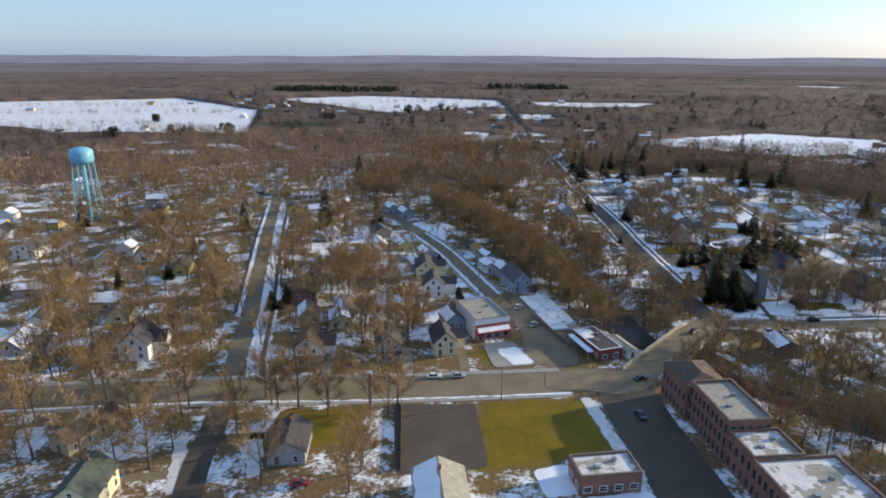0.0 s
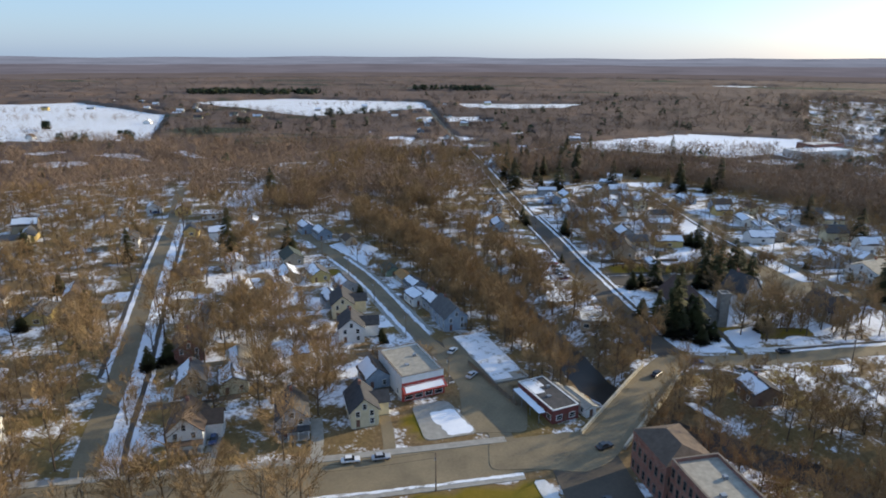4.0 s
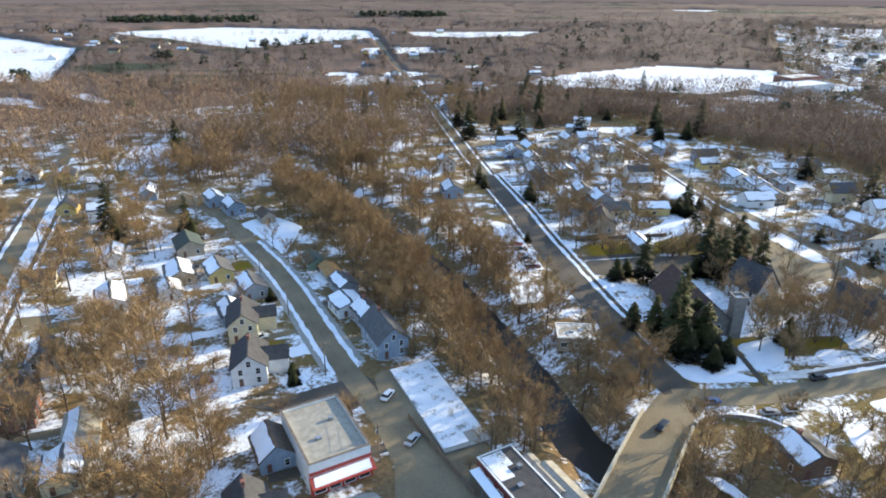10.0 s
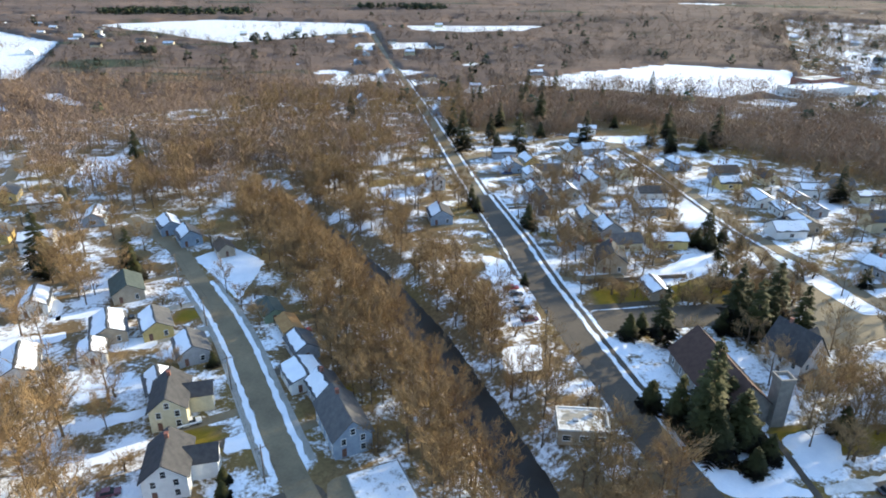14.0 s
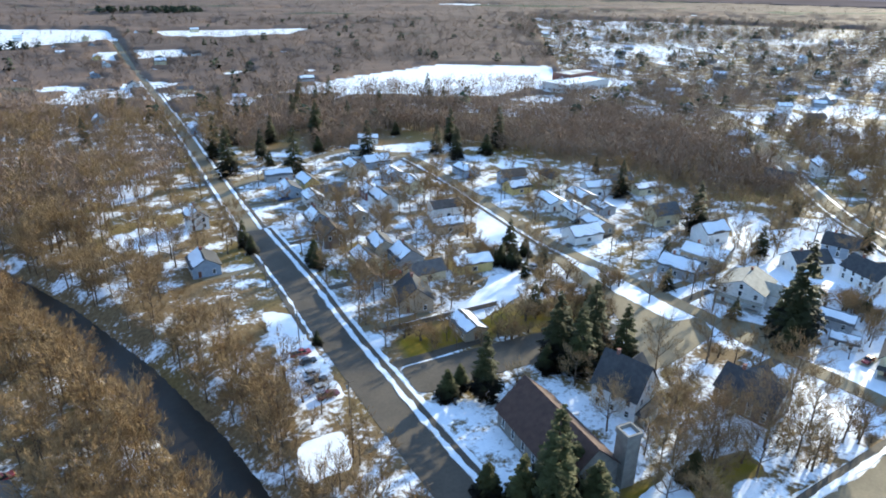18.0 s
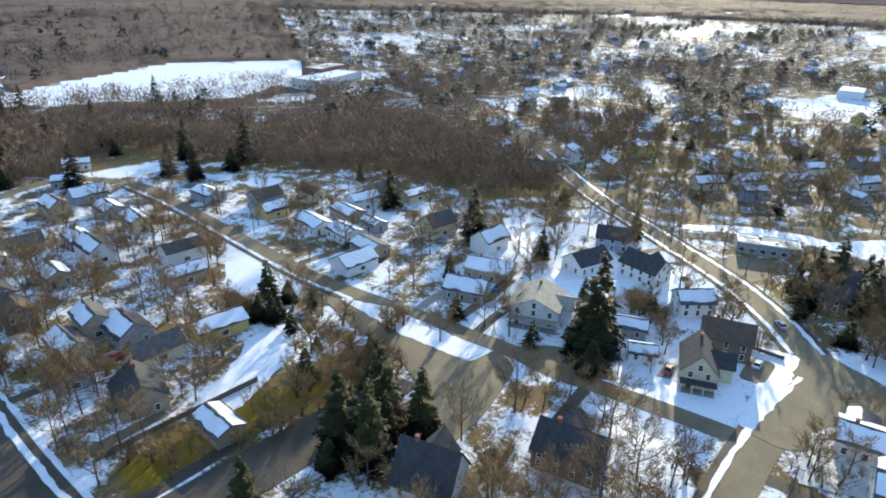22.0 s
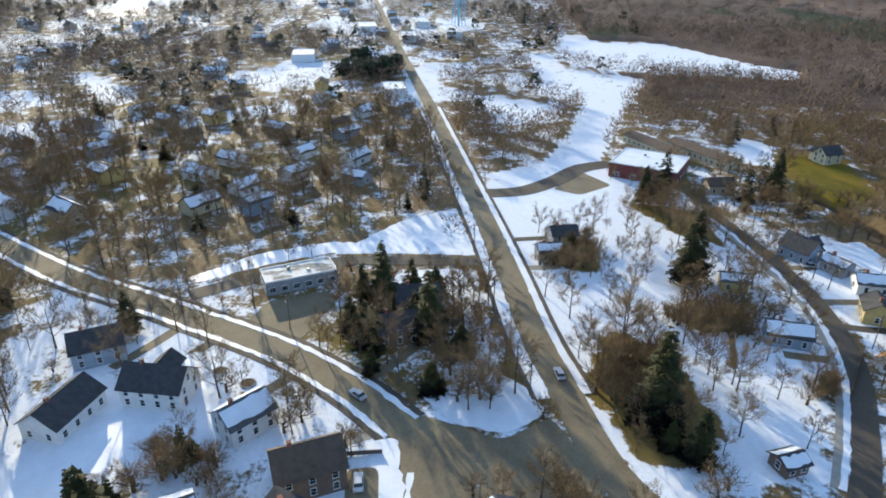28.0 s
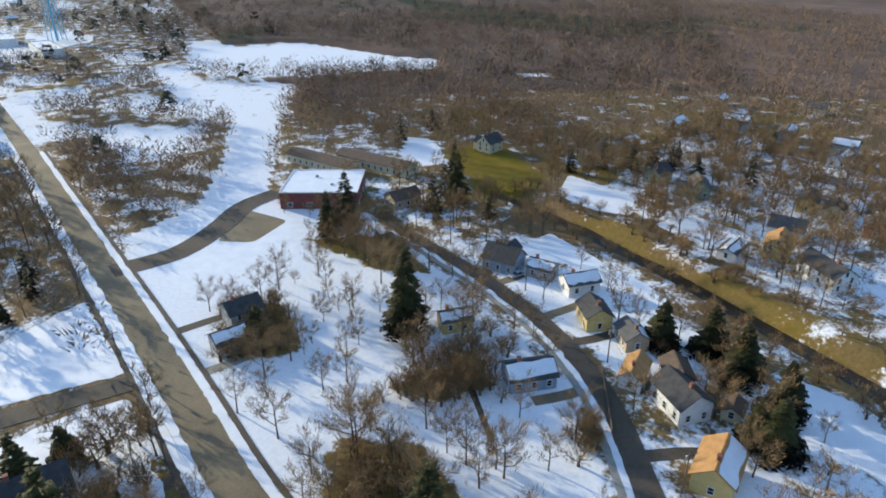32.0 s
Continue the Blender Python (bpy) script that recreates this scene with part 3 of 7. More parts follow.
def house(x, y, rot, w, l, h, wall="w", roof="g", snow=1, pitch=0.8, wing=0.0, porch=False, chimney=True, name="house", seed=None):
    rnd = random.Random(int(x * 13 + y * 7))
    rh = w / 2 * pitch
    story = "two-storey" if h > 4.2 else "one-storey"
    white = {0: "bare", 1: "half snow-covered", 2: "snow-covered"}[snow]
    t = thing(name, x, y, rot, f"{story} {WALLS[wall][1]} {name.replace('_', ' ')} with {white} {ROOFS[roof][1]} roof", name.replace("_", " "))
    FOOT.append((x, y, max(w, l) * 0.5 + (wing * 0.6)))
    part("wall", gable_walls(w, l, h, rh), M[WALLS[wall][0]], t)
    roof_pair(t, w, l, h, rh, roof, snow, rnd, rot)
    if wing:
        # an ell at right angles, on the +x side
        ww, wl = w * 0.62, wing + w / 2
        e = part("wing_wall", gable_walls(ww, wl, h * 0.86, ww / 2 * pitch), M[WALLS[wall][0]], t)
        e.matrix_local = pose(wl / 2, l * 0.12, 0, 0, 0, 90)
        for side in (-1, 1):
            r = part("wing_roof", slope(ww, wl, h * 0.86, ww / 2 * pitch, side, 0, 0.15), M[ROOFS[roof][0]], e)
        if snow:
            s = part("wing_snow", slope(ww, wl, h * 0.86, ww / 2 * pitch, 1, 0.16, 0.07, 0.38, 0.1, 0.3, 0.15, 0.6, rnd), M["snow"], e)
        for k in range(2):
            window(t, w / 2 + wing + 0.02, l * 0.12 + (k - 0.5) * ww * 0.5, 0.9, 90)
    levels = [0.9] if h <= 4.2 else [0.9, h / 2 + 0.75]
    for z in levels:
        n = max(2, int(l / 3.2))
        for k in range(n):
            yy = -l / 2 + (k + 0.5) * l / n
            window(t, -w / 2 - 0.02, yy, z, -90)
            if not wing:
                window(t, w / 2 + 0.02, yy, z, 90)
        n = max(1, int(w / 3.4))
        for k in range(n):
            xx = -w / 2 + (k + 0.5) * w / n
            if not (z == 0.9 and k == 0):
                window(t, xx, -l / 2 - 0.02, z, 0)
            if x > 140:
                window(t, xx, l / 2 + 0.02, z, 180)
    if h > 4.2 and rh > 2.4:
        window(t, 0, -l / 2 - 0.02, h + 0.25, 0)
        if x > 140:
            window(t, 0, l / 2 + 0.02, h + 0.25, 180)
    shared("door", DOOR, t, pose(-w / 2 + w / (2 * max(1, int(w / 3.4))), -l / 2 - 0.03, 0.25))
    if chimney:
        part("chimney", boxed((-0.35, 0.35, l * 0.2, l * 0.2 + 0.7, h, h + rh + 1.0), (-0.42, 0.42, l * 0.2 - 0.07, l * 0.2 + 0.77, h + rh + 1.0, h + rh + 1.12)), M["brick"], t)
    if porch:
        p = part("porch_roof", boxed((-w / 2 - 0.2, w / 2 + 0.2, -l / 2 - 2.4, -l / 2 + 0.02, 2.6, 2.78)), M[ROOFS[roof][0]], t)
        if snow:
            part("snow_cover", boxed((-w / 2 - 0.1, w / 2 + 0.1, -l / 2 - 2.3, -l / 2 - 0.05, 2.785, 2.86)), M["snow"], p)
        part("porch_deck", boxed((-w / 2, w / 2, -l / 2 - 2.3, -l / 2 - 0.01, -0.2, 0.25)), M["concrete"], t)
        for k in range(4):
            xx = -w / 2 + 0.15 + k * (w - 0.3) / 3
            part("porch_post", boxed((xx - 0.08, xx + 0.08, -l / 2 - 2.25, -l / 2 - 2.09, 0.25, 2.6)), M["trim"], t)
    return t


def flat_block(x, y, rot, w, l, h, wall, label, name="shop", snow=1, rows=1, kind="house", roof="gravel_roof", parapet=0.5, faces=(0, 1, 2, 3), step=3.0):
    t = thing(name, x, y, rot, label, name.replace("_", " "))
    FOOT.append((x, y, max(w, l) * 0.55))
    a, b = w / 2, l / 2
    part("wall", boxed((-a, a, -b, b, -0.4, h - 0.15)), M[wall], t)
    part("roof_deck", boxed((-a + 0.3, a - 0.3, -b + 0.3, b - 0.3, h - 0.149, h)), M[roof], t)
    p = part("parapet", boxed((-a - 0.05, a + 0.05, -b - 0.05, -b + 0.3, h - 0.149, h + parapet), (-a - 0.05, a + 0.05, b - 0.3, b + 0.05, h - 0.149, h + parapet), (-a - 0.05, -a + 0.3, -b + 0.3, b - 0.3, h - 0.149, h + parapet), (a - 0.3, a + 0.05, -b + 0.3, b - 0.3, h - 0.149, h + parapet)), M[wall if parapet > 0.3 else "trim"], t)
    if parapet > 0.3:
        c = h + parapet
        part("coping", boxed((-a - 0.12, a + 0.12, -b - 0.12, -b + 0.36, c + 0.002, c + 0.09), (-a - 0.12, a + 0.12, b - 0.36, b + 0.12, c + 0.002, c + 0.09), (-a - 0.12, -a + 0.36, -b + 0.36, b - 0.36, c + 0.002, c + 0.09), (a - 0.36, a + 0.12, -b + 0.36, b - 0.36, c + 0.002, c + 0.09)), M["coping"], p)
    rnd = random.Random(int(x * 3 + y))
    if snow:
        bm = bmesh.new()
        n = 30
        cells = [(i, j) for i in range(n) for j in range(n) if snow == 2 or noise.noise((i * 0.11 + x, j * 0.11 + y, 0)) + 0.45 * noise.noise((i * 0.4 + x, j * 0.4, 3.1)) > 0.02 - 0.2 * (i < 5) - 0.25 * (j > n - 4)]
        dx, dy = (w - 0.8) / n, (l - 0.8) / n
        g = {}
        def vert(i, j):
            if (i, j) not in g:
                edge = i in (0, n) or j in (0, n)
                g[i, j] = bm.verts.new((-a + 0.4 + i * dx + (0 if edge else rnd.uniform(-0.3, 0.3) * dx), -b + 0.4 + j * dy + (0 if edge else rnd.uniform(-0.3, 0.3) * dy), h + 0.06 - 0.03 * rnd.random()))
            return g[i, j]
        for i, j in cells:
            bm.faces.new((vert(i, j), vert(i + 1, j), vert(i + 1, j + 1), vert(i, j + 1)))
        ext = bmesh.ops.extrude_face_region(bm, geom=bm.faces[:])
        for v in ext["geom"]:
            if isinstance(v, bmesh.types.BMVert):
                v.co.z -= 0.055
        part("snow_cover", bm, M["snow" if snow == 2 else "old_snow"], t, "patchy thawing snow")
    vent = part("roof_vent", boxed((a * 0.3, a * 0.3 + 0.9, b * 0.2, b * 0.2 + 0.9, h, h + 0.8), bevel=0.05), M["steel"], t)
    part("roof_hatch", boxed((-a * 0.4, -a * 0.4 + 1.2, -b * 0.3, -b * 0.3 + 1.0, h, h + 0.5), bevel=0.05), M["steel"], t)
    for f in faces:
        span, d = ((w, b), (l, a), (w, b), (l, a))[f]
        n = max(1, int(span / step))
        for rr in range(rows):
            z = 0.9 + rr * (h - 0.4) / rows
            for k in range(n):
                s = -span / 2 + (k + 0.5) * span / n
                px, py = ((s, -d - 0.02), (d + 0.02, s), (s, d + 0.02), (-d - 0.02, s))[f]
                window(t, px, py, z, (0, 90, 180, -90)[f], kind)
    shared("door", DOOR, t, pose(0.0 if int(w / step) % 2 == 0 else w / 4, -b - 0.05, 0.1))
    return t

# ---- trees ----
def tree_mesh(pieces, name, mat):
    verts, faces = [], []
    for v, f in pieces:
        o = len(verts)
        verts += v
        faces += [tuple(i + o for i in q) for q in f]
    return from_arrays(name, verts, faces, mat)


def limb(a, b, ra, rb, n=4):
    a, b = Vector(a), Vector(b)
    d = (b - a).normalized()
    s = d.cross(Vector((0.3, 0.2, 1))).normalized()
    u = d.cross(s)
    v = [tuple(p + r * (math.cos(k * 2 * math.pi / n) * s + math.sin(k * 2 * math.pi / n) * u)) for p, r in ((a, ra), (b, rb)) for k in range(n)]
    return v, [(k, (k + 1) % n, n + (k + 1) % n, n + k) for k in range(n)]


def twig(a, d, length, width, rnd):
    s = d.cross(Vector((rnd.uniform(-1, 1), rnd.uniform(-1, 1), rnd.uniform(-1, 1)))).normalized() * width / 2
    return [tuple(a - s), tuple(a + s), tuple(a + d * length)], [(0, 1, 2)]


def soften(me, middle, lift):
    """Gives a crown the rounded shading of a full tree: normals that point out from its middle."""
    co = np.empty(len(me.vertices) * 3)
    me.vertices.foreach_get("co", co)
    me.attributes.new("soft", "FLOAT_VECTOR", "POINT").data.foreach_set("vector", soft_field(co.reshape(-1, 3), (0, 0, middle), lift, 5).astype(np.float32).ravel())
    return me


def soft_field(co, middle, lift, seed):
    v = co - np.array(middle)
    v = v / np.maximum(np.linalg.norm(v, axis=-1, keepdims=True), 0.1) + np.array((0, 0, lift))
    return v + np.repeat(np.random.RandomState(seed).uniform(-0.45, 0.45, (len(co) // 3 + 1, 3)), 3, 0)[:len(co)]


def bare_tree(seed, H, spread, limbs=9, per=6, twigs=26, coarse=1.0):
    rnd = random.Random(seed)
    wood, fine = [], []
    top = Vector((rnd.uniform(-0.5, 0.5), rnd.uniform(-0.5, 0.5), H * 0.78))
    pts = [Vector((0, 0, -0.4)), Vector((0, 0, 0.6)), Vector((rnd.uniform(-0.2, 0.2), rnd.uniform(-0.2, 0.2), H * 0.3)), top]
    rad = [0.32, 0.24, 0.17, 0.04]
    for i in range(3):
        wood.append(limb(pts[i], pts[i + 1], rad[i], rad[i + 1], 6))
    for i in range(limbs):
        f = 0.26 + 0.62 * (i + rnd.random() * 0.6) / limbs
        a = pts[2].lerp(top, max(0.0, (f - 0.38) / 0.62)) if f > 0.38 else pts[1].lerp(pts[2], f / 0.38)
        ang = i * 2.4 + rnd.uniform(-0.4, 0.4)
        reach = spread * (1.0 - 0.55 * f) * rnd.uniform(0.75, 1.1)
        mid = a + Vector((math.cos(ang) * reach * 0.55, math.sin(ang) * reach * 0.55, H * rnd.uniform(0.10, 0.17)))
        end = a + Vector((math.cos(ang) * reach, math.sin(ang) * reach, H * rnd.uniform(0.28, 0.42)))
        r0 = 0.105 * (1.15 - f)
        wood.append(limb(a, mid, r0 + 0.03, r0 * 0.7, 4 if coarse < 1.4 else 3))
        wood.append(limb(mid, end, r0 * 0.7, 0.02, 4 if coarse < 1.4 else 3))
        for j in range(per):
            g = 0.35 + 0.6 * j / per + rnd.uniform(-0.05, 0.1)
            p = mid.lerp(end, (g - 0.5) * 2) if g > 0.5 else a.lerp(mid, g * 2)
            d = Vector((math.cos(ang + rnd.uniform(-1.4, 1.4)), math.sin(ang + rnd.uniform(-1.4, 1.4)), rnd.uniform(0.3, 1.3))).normalized()
            ln = H * rnd.uniform(0.13, 0.2)
            q = p + d * ln
            wood.append(limb(p, q, 0.05, 0.015, 3) if coarse < 1.4 else twig(p, d, ln, 0.14, rnd))
            for k in range(twigs):
                at = p.lerp(q, rnd.uniform(0.05, 1.05)) + Vector((rnd.uniform(-0.8, 0.8), rnd.uniform(-0.8, 0.8), rnd.uniform(-0.6, 0.6)))
                dd = (d + Vector((rnd.uniform(-1, 1), rnd.uniform(-1, 1), rnd.uniform(-0.1, 1.2)))).normalized()
                fine.append(twig(at, dd, rnd.uniform(0.7, 1.8), rnd.uniform(0.045, 0.095) * coarse, rnd))
    return tree_mesh(wood, "trunk", M["bark"]), tree_mesh(fine, "crown", M["twigs"])


def fir_tree(seed, H, spread, whorls=19, per=13):
    rnd = random.Random(seed)
    wood = [limb((0, 0, -0.4), (0, 0, H * 0.5), 0.30, 0.16, 6), limb((0, 0, H * 0.5), (0, 0, H), 0.16, 0.02, 5)]
    fine = []
    for i in range(whorls):
        f = (i + 0.5) / whorls
        z = H * (0.08 + 0.9 * f)
        r = spread * (1 - f) ** 0.8 * rnd.uniform(0.8, 1.15) + 0.25
        for k in range(max(5, int(per * (1.1 - 0.6 * f)))):
            ang = rnd.uniform(0, 2 * math.pi)
            rr = r * rnd.uniform(0.65, 1.1)
            zz = z + rnd.uniform(-0.04, 0.04) * H
            out = Vector((math.cos(ang), math.sin(ang), 0))
            side = Vector((-out.y, out.x, 0))
            base, tip = out * 0.1 * rr + Vector((0, 0, zz + 0.12 * rr)), out * rr + Vector((0, 0, zz - 0.22 * rr))
            for j in range(5):
                g = 0.25 + 0.75 * j / 5
                p = base.lerp(tip, g)
                wd = (0.40 * rr + 0.3) * (1.2 - g)
                droop = Vector((0, 0, -rnd.uniform(0.1, 0.5) * wd))
                for sgn in (-1, 1):
                    e = p + sgn * side * wd * rnd.uniform(0.7, 1.2) + out * wd * 0.5 + droop
                    fine.append(([tuple(p - out * 0.32), tuple(p + out * 0.4), tuple(e)], [(0, 1, 2)]))
    return tree_mesh(wood, "trunk", M["bark"]), soften(tree_mesh(fine, "crown", M["needles"]), H * 0.35, 0.25)


def tree_kind(name, meshes, label, category):
    t = thing(name, 0, 0, 0, label, category, group=name + "s")
    for me in meshes:
        shared(me.name.split(".")[0], me, t, pose(0, 0, 0))
    return t


BARE = [tree_kind("bare_tree", bare_tree(11 + i, H, sp, coarse=1.1), "bare brown winter tree with a fine twiggy crown", "tree") for i, (H, sp) in enumerate(((15, 6.0), (17, 6.0), (12.5, 6.2), (14, 5.0)))]
FIRS = [tree_kind("fir_tree", fir_tree(40 + i, H, sp), "dark green fir tree with drooping boughs", "tree") for i, (H, sp) in enumerate(((15, 4.4), (18, 4.8), (11, 4.4)))]
LIGHT = [tree_kind("bare_tree", bare_tree(61 + i, H, sp, 7, 5, 19, 1.85), "bare brown winter tree with a fine twiggy crown", "tree") for i, (H, sp) in enumerate(((15, 6.0), (17, 5.6), (12.5, 6.2), (14, 5.0)))]
SHRUB = tree_kind("bare_shrub", bare_tree(77, 3.4, 2.4, 7, 4, 12), "bare reddish-brown shrub in thin snow", "shrub")
LIGHT_SHRUB = [tree_kind("bare_shrub", bare_tree(78 + i, 3.4, 2.4, 6, 3, 9, 1.4), "bare reddish-brown shrub in thin snow", "shrub") for i in range(2)]
LIGHT_FIRS = [tree_kind("fir_tree", fir_tree(45 + i, H, sp, 13, 10), "dark green fir tree with drooping boughs", "tree") for i, (H, sp) in enumerate(((15, 4.4), (12, 4.6)))]
BIG = [tree_kind("bare_tree", bare_tree(91 + i, H, sp, 12, 7, 30, 1.3), "tall broad bare tree with a dense golden-brown crown", "tree") for i, (H, sp) in enumerate(((18, 8.2), (16, 8.8)))]
SPARE = LIGHT + LIGHT_SHRUB + LIGHT_FIRS
PLACED = []
rt = random.Random(5)
used = set()


LOOSE = []


def plant(kinds, x, y, size=1.0, which=None, own=True):
    """Sets a tree; own: as a thing of its own, else as one of the many that are joined at the end."""
    i = rt.randrange(len(kinds)) if which is None else which % len(kinds)
    k = kinds[i]
    m = Matrix.LocRotScale((x, y, float(height(x, y))), Euler((0, 0, rt.uniform(0, 6.28))), Vector((size * rt.uniform(0.92, 1.08),) * 2 + (size,)))
    PLACED.append((x, y))
    if not own:
        LOOSE.append((k, m))
    elif k.name not in used:
        used.add(k.name)
        k.matrix_basis = m
    else:
        copy_thing(k, m)


def tri_mesh(name, V, mats, index=None, soft=None):
    """A mesh of loose triangles, three corners each, quickly."""
    n = len(V)
    me = bpy.data.meshes.new(name)
    me.vertices.add(n)
    me.vertices.foreach_set("co", V.astype(np.float32).ravel())
    me.loops.add(n)
    me.loops.foreach_set("vertex_index", np.arange(n, dtype=np.int32))
    me.polygons.add(n // 3)
    me.polygons.foreach_set("loop_start", np.arange(0, n, 3, dtype=np.int32))
    for mat in mats:
        me.materials.append(mat)
    if index is not None:
        me.polygons.foreach_set("material_index", index.astype(np.int32))
    me.update(calc_edges=True)
    if soft is not None:
        me.attributes.new("soft", "FLOAT_VECTOR", "POINT").data.foreach_set("vector", soft.astype(np.float32).ravel())
    return me


def corners(me):
    me.calc_loop_triangles()
    co = np.empty(len(me.vertices) * 3)
    me.vertices.foreach_get("co", co)
    ix = np.empty(len(me.loop_triangles) * 3, np.int32)
    me.loop_triangles.foreach_get("vertices", ix)
    nv = np.zeros(len(me.vertices) * 3)
    if "soft" in me.attributes:
        me.attributes["soft"].data.foreach_get("vector", nv)
    return co.reshape(-1, 3)[ix], nv.reshape(-1, 3)[ix]


def join_loose(name, label, category):
    src, V, I, N, mats = {}, [], [], [], []
    for k, m in LOOSE:
        if k.name not in src:
            src[k.name] = [(*corners(c.data), c.data.materials[0]) for c in k.children]
        A = np.array(m)
        for co, nv, mat in src[k.name]:
            if mat not in mats:
                mats.append(mat)
            V.append(co @ A[:3, :3].T + A[:3, 3])
            N.append(nv @ A[:3, :3].T)
            I.append(np.full(len(co) // 3, mats.index(mat)))
    me = tri_mesh(name, np.concatenate(V), mats, np.concatenate(I), np.concatenate(N))
    tagged(new(name, me), label, category, kind="stuff")
    LOOSE.clear()


# ---- paved yards and clear snow sheets ----
def sheet(name, pts, z, mat, label, category, thick=0.3):
    """A level slab with rounded corners, its top z above the ground."""
    n = len(pts)
    P = []
    for i in range(n):
        a, b, c = Vector(pts[i - 1]), Vector(pts[i]), Vector(pts[(i + 1) % n])
        for k in range(4):
            t = k / 3
            r = min(0.25, 2.5 / max((a - b).length, 0.1)), min(0.25, 2.5 / max((c - b).length, 0.1))
            p0, p2 = b.lerp(a, r[0]), b.lerp(c, r[1])
            P.append(p0 * (1 - t) ** 2 + b * 2 * t * (1 - t) + p2 * t * t)
    if "snow" in mat.name:
        Q = []
        for a, b in zip(P, P[1:] + P[:1]):
            k = max(1, int((b - a).length / 1.4))
            side = Vector((b.y - a.y, a.x - b.x)).normalized()
            for i in range(k):
                q = a.lerp(b, i / k)
                Q.append(q + side * (0.7 * noise.noise((q.x * 0.45, q.y * 0.45, 5.0)) + 0.5 * noise.noise((q.x * 1.3, q.y * 1.3, 9.0))))
        P = Q
    bm = bmesh.new()
    up = [bm.verts.new((p.x, p.y, z)) for p in P]
    dn = [bm.verts.new((p.x, p.y, z - thick)) for p in P]
    f = bm.faces.new(up)
    for i in range(len(P)):
        bm.faces.new((up[i - 1], dn[i - 1], dn[i], up[i]))
    bmesh.ops.recalc_face_normals(bm, faces=bm.faces)
    if sum(q.normal.z for q in bm.faces if abs(q.normal.z) > 0.9) < 0:
        bmesh.ops.reverse_faces(bm, faces=bm.faces)
    return tagged(new(name, mesh_of(name, bm, mat)), label, category, kind="structure")


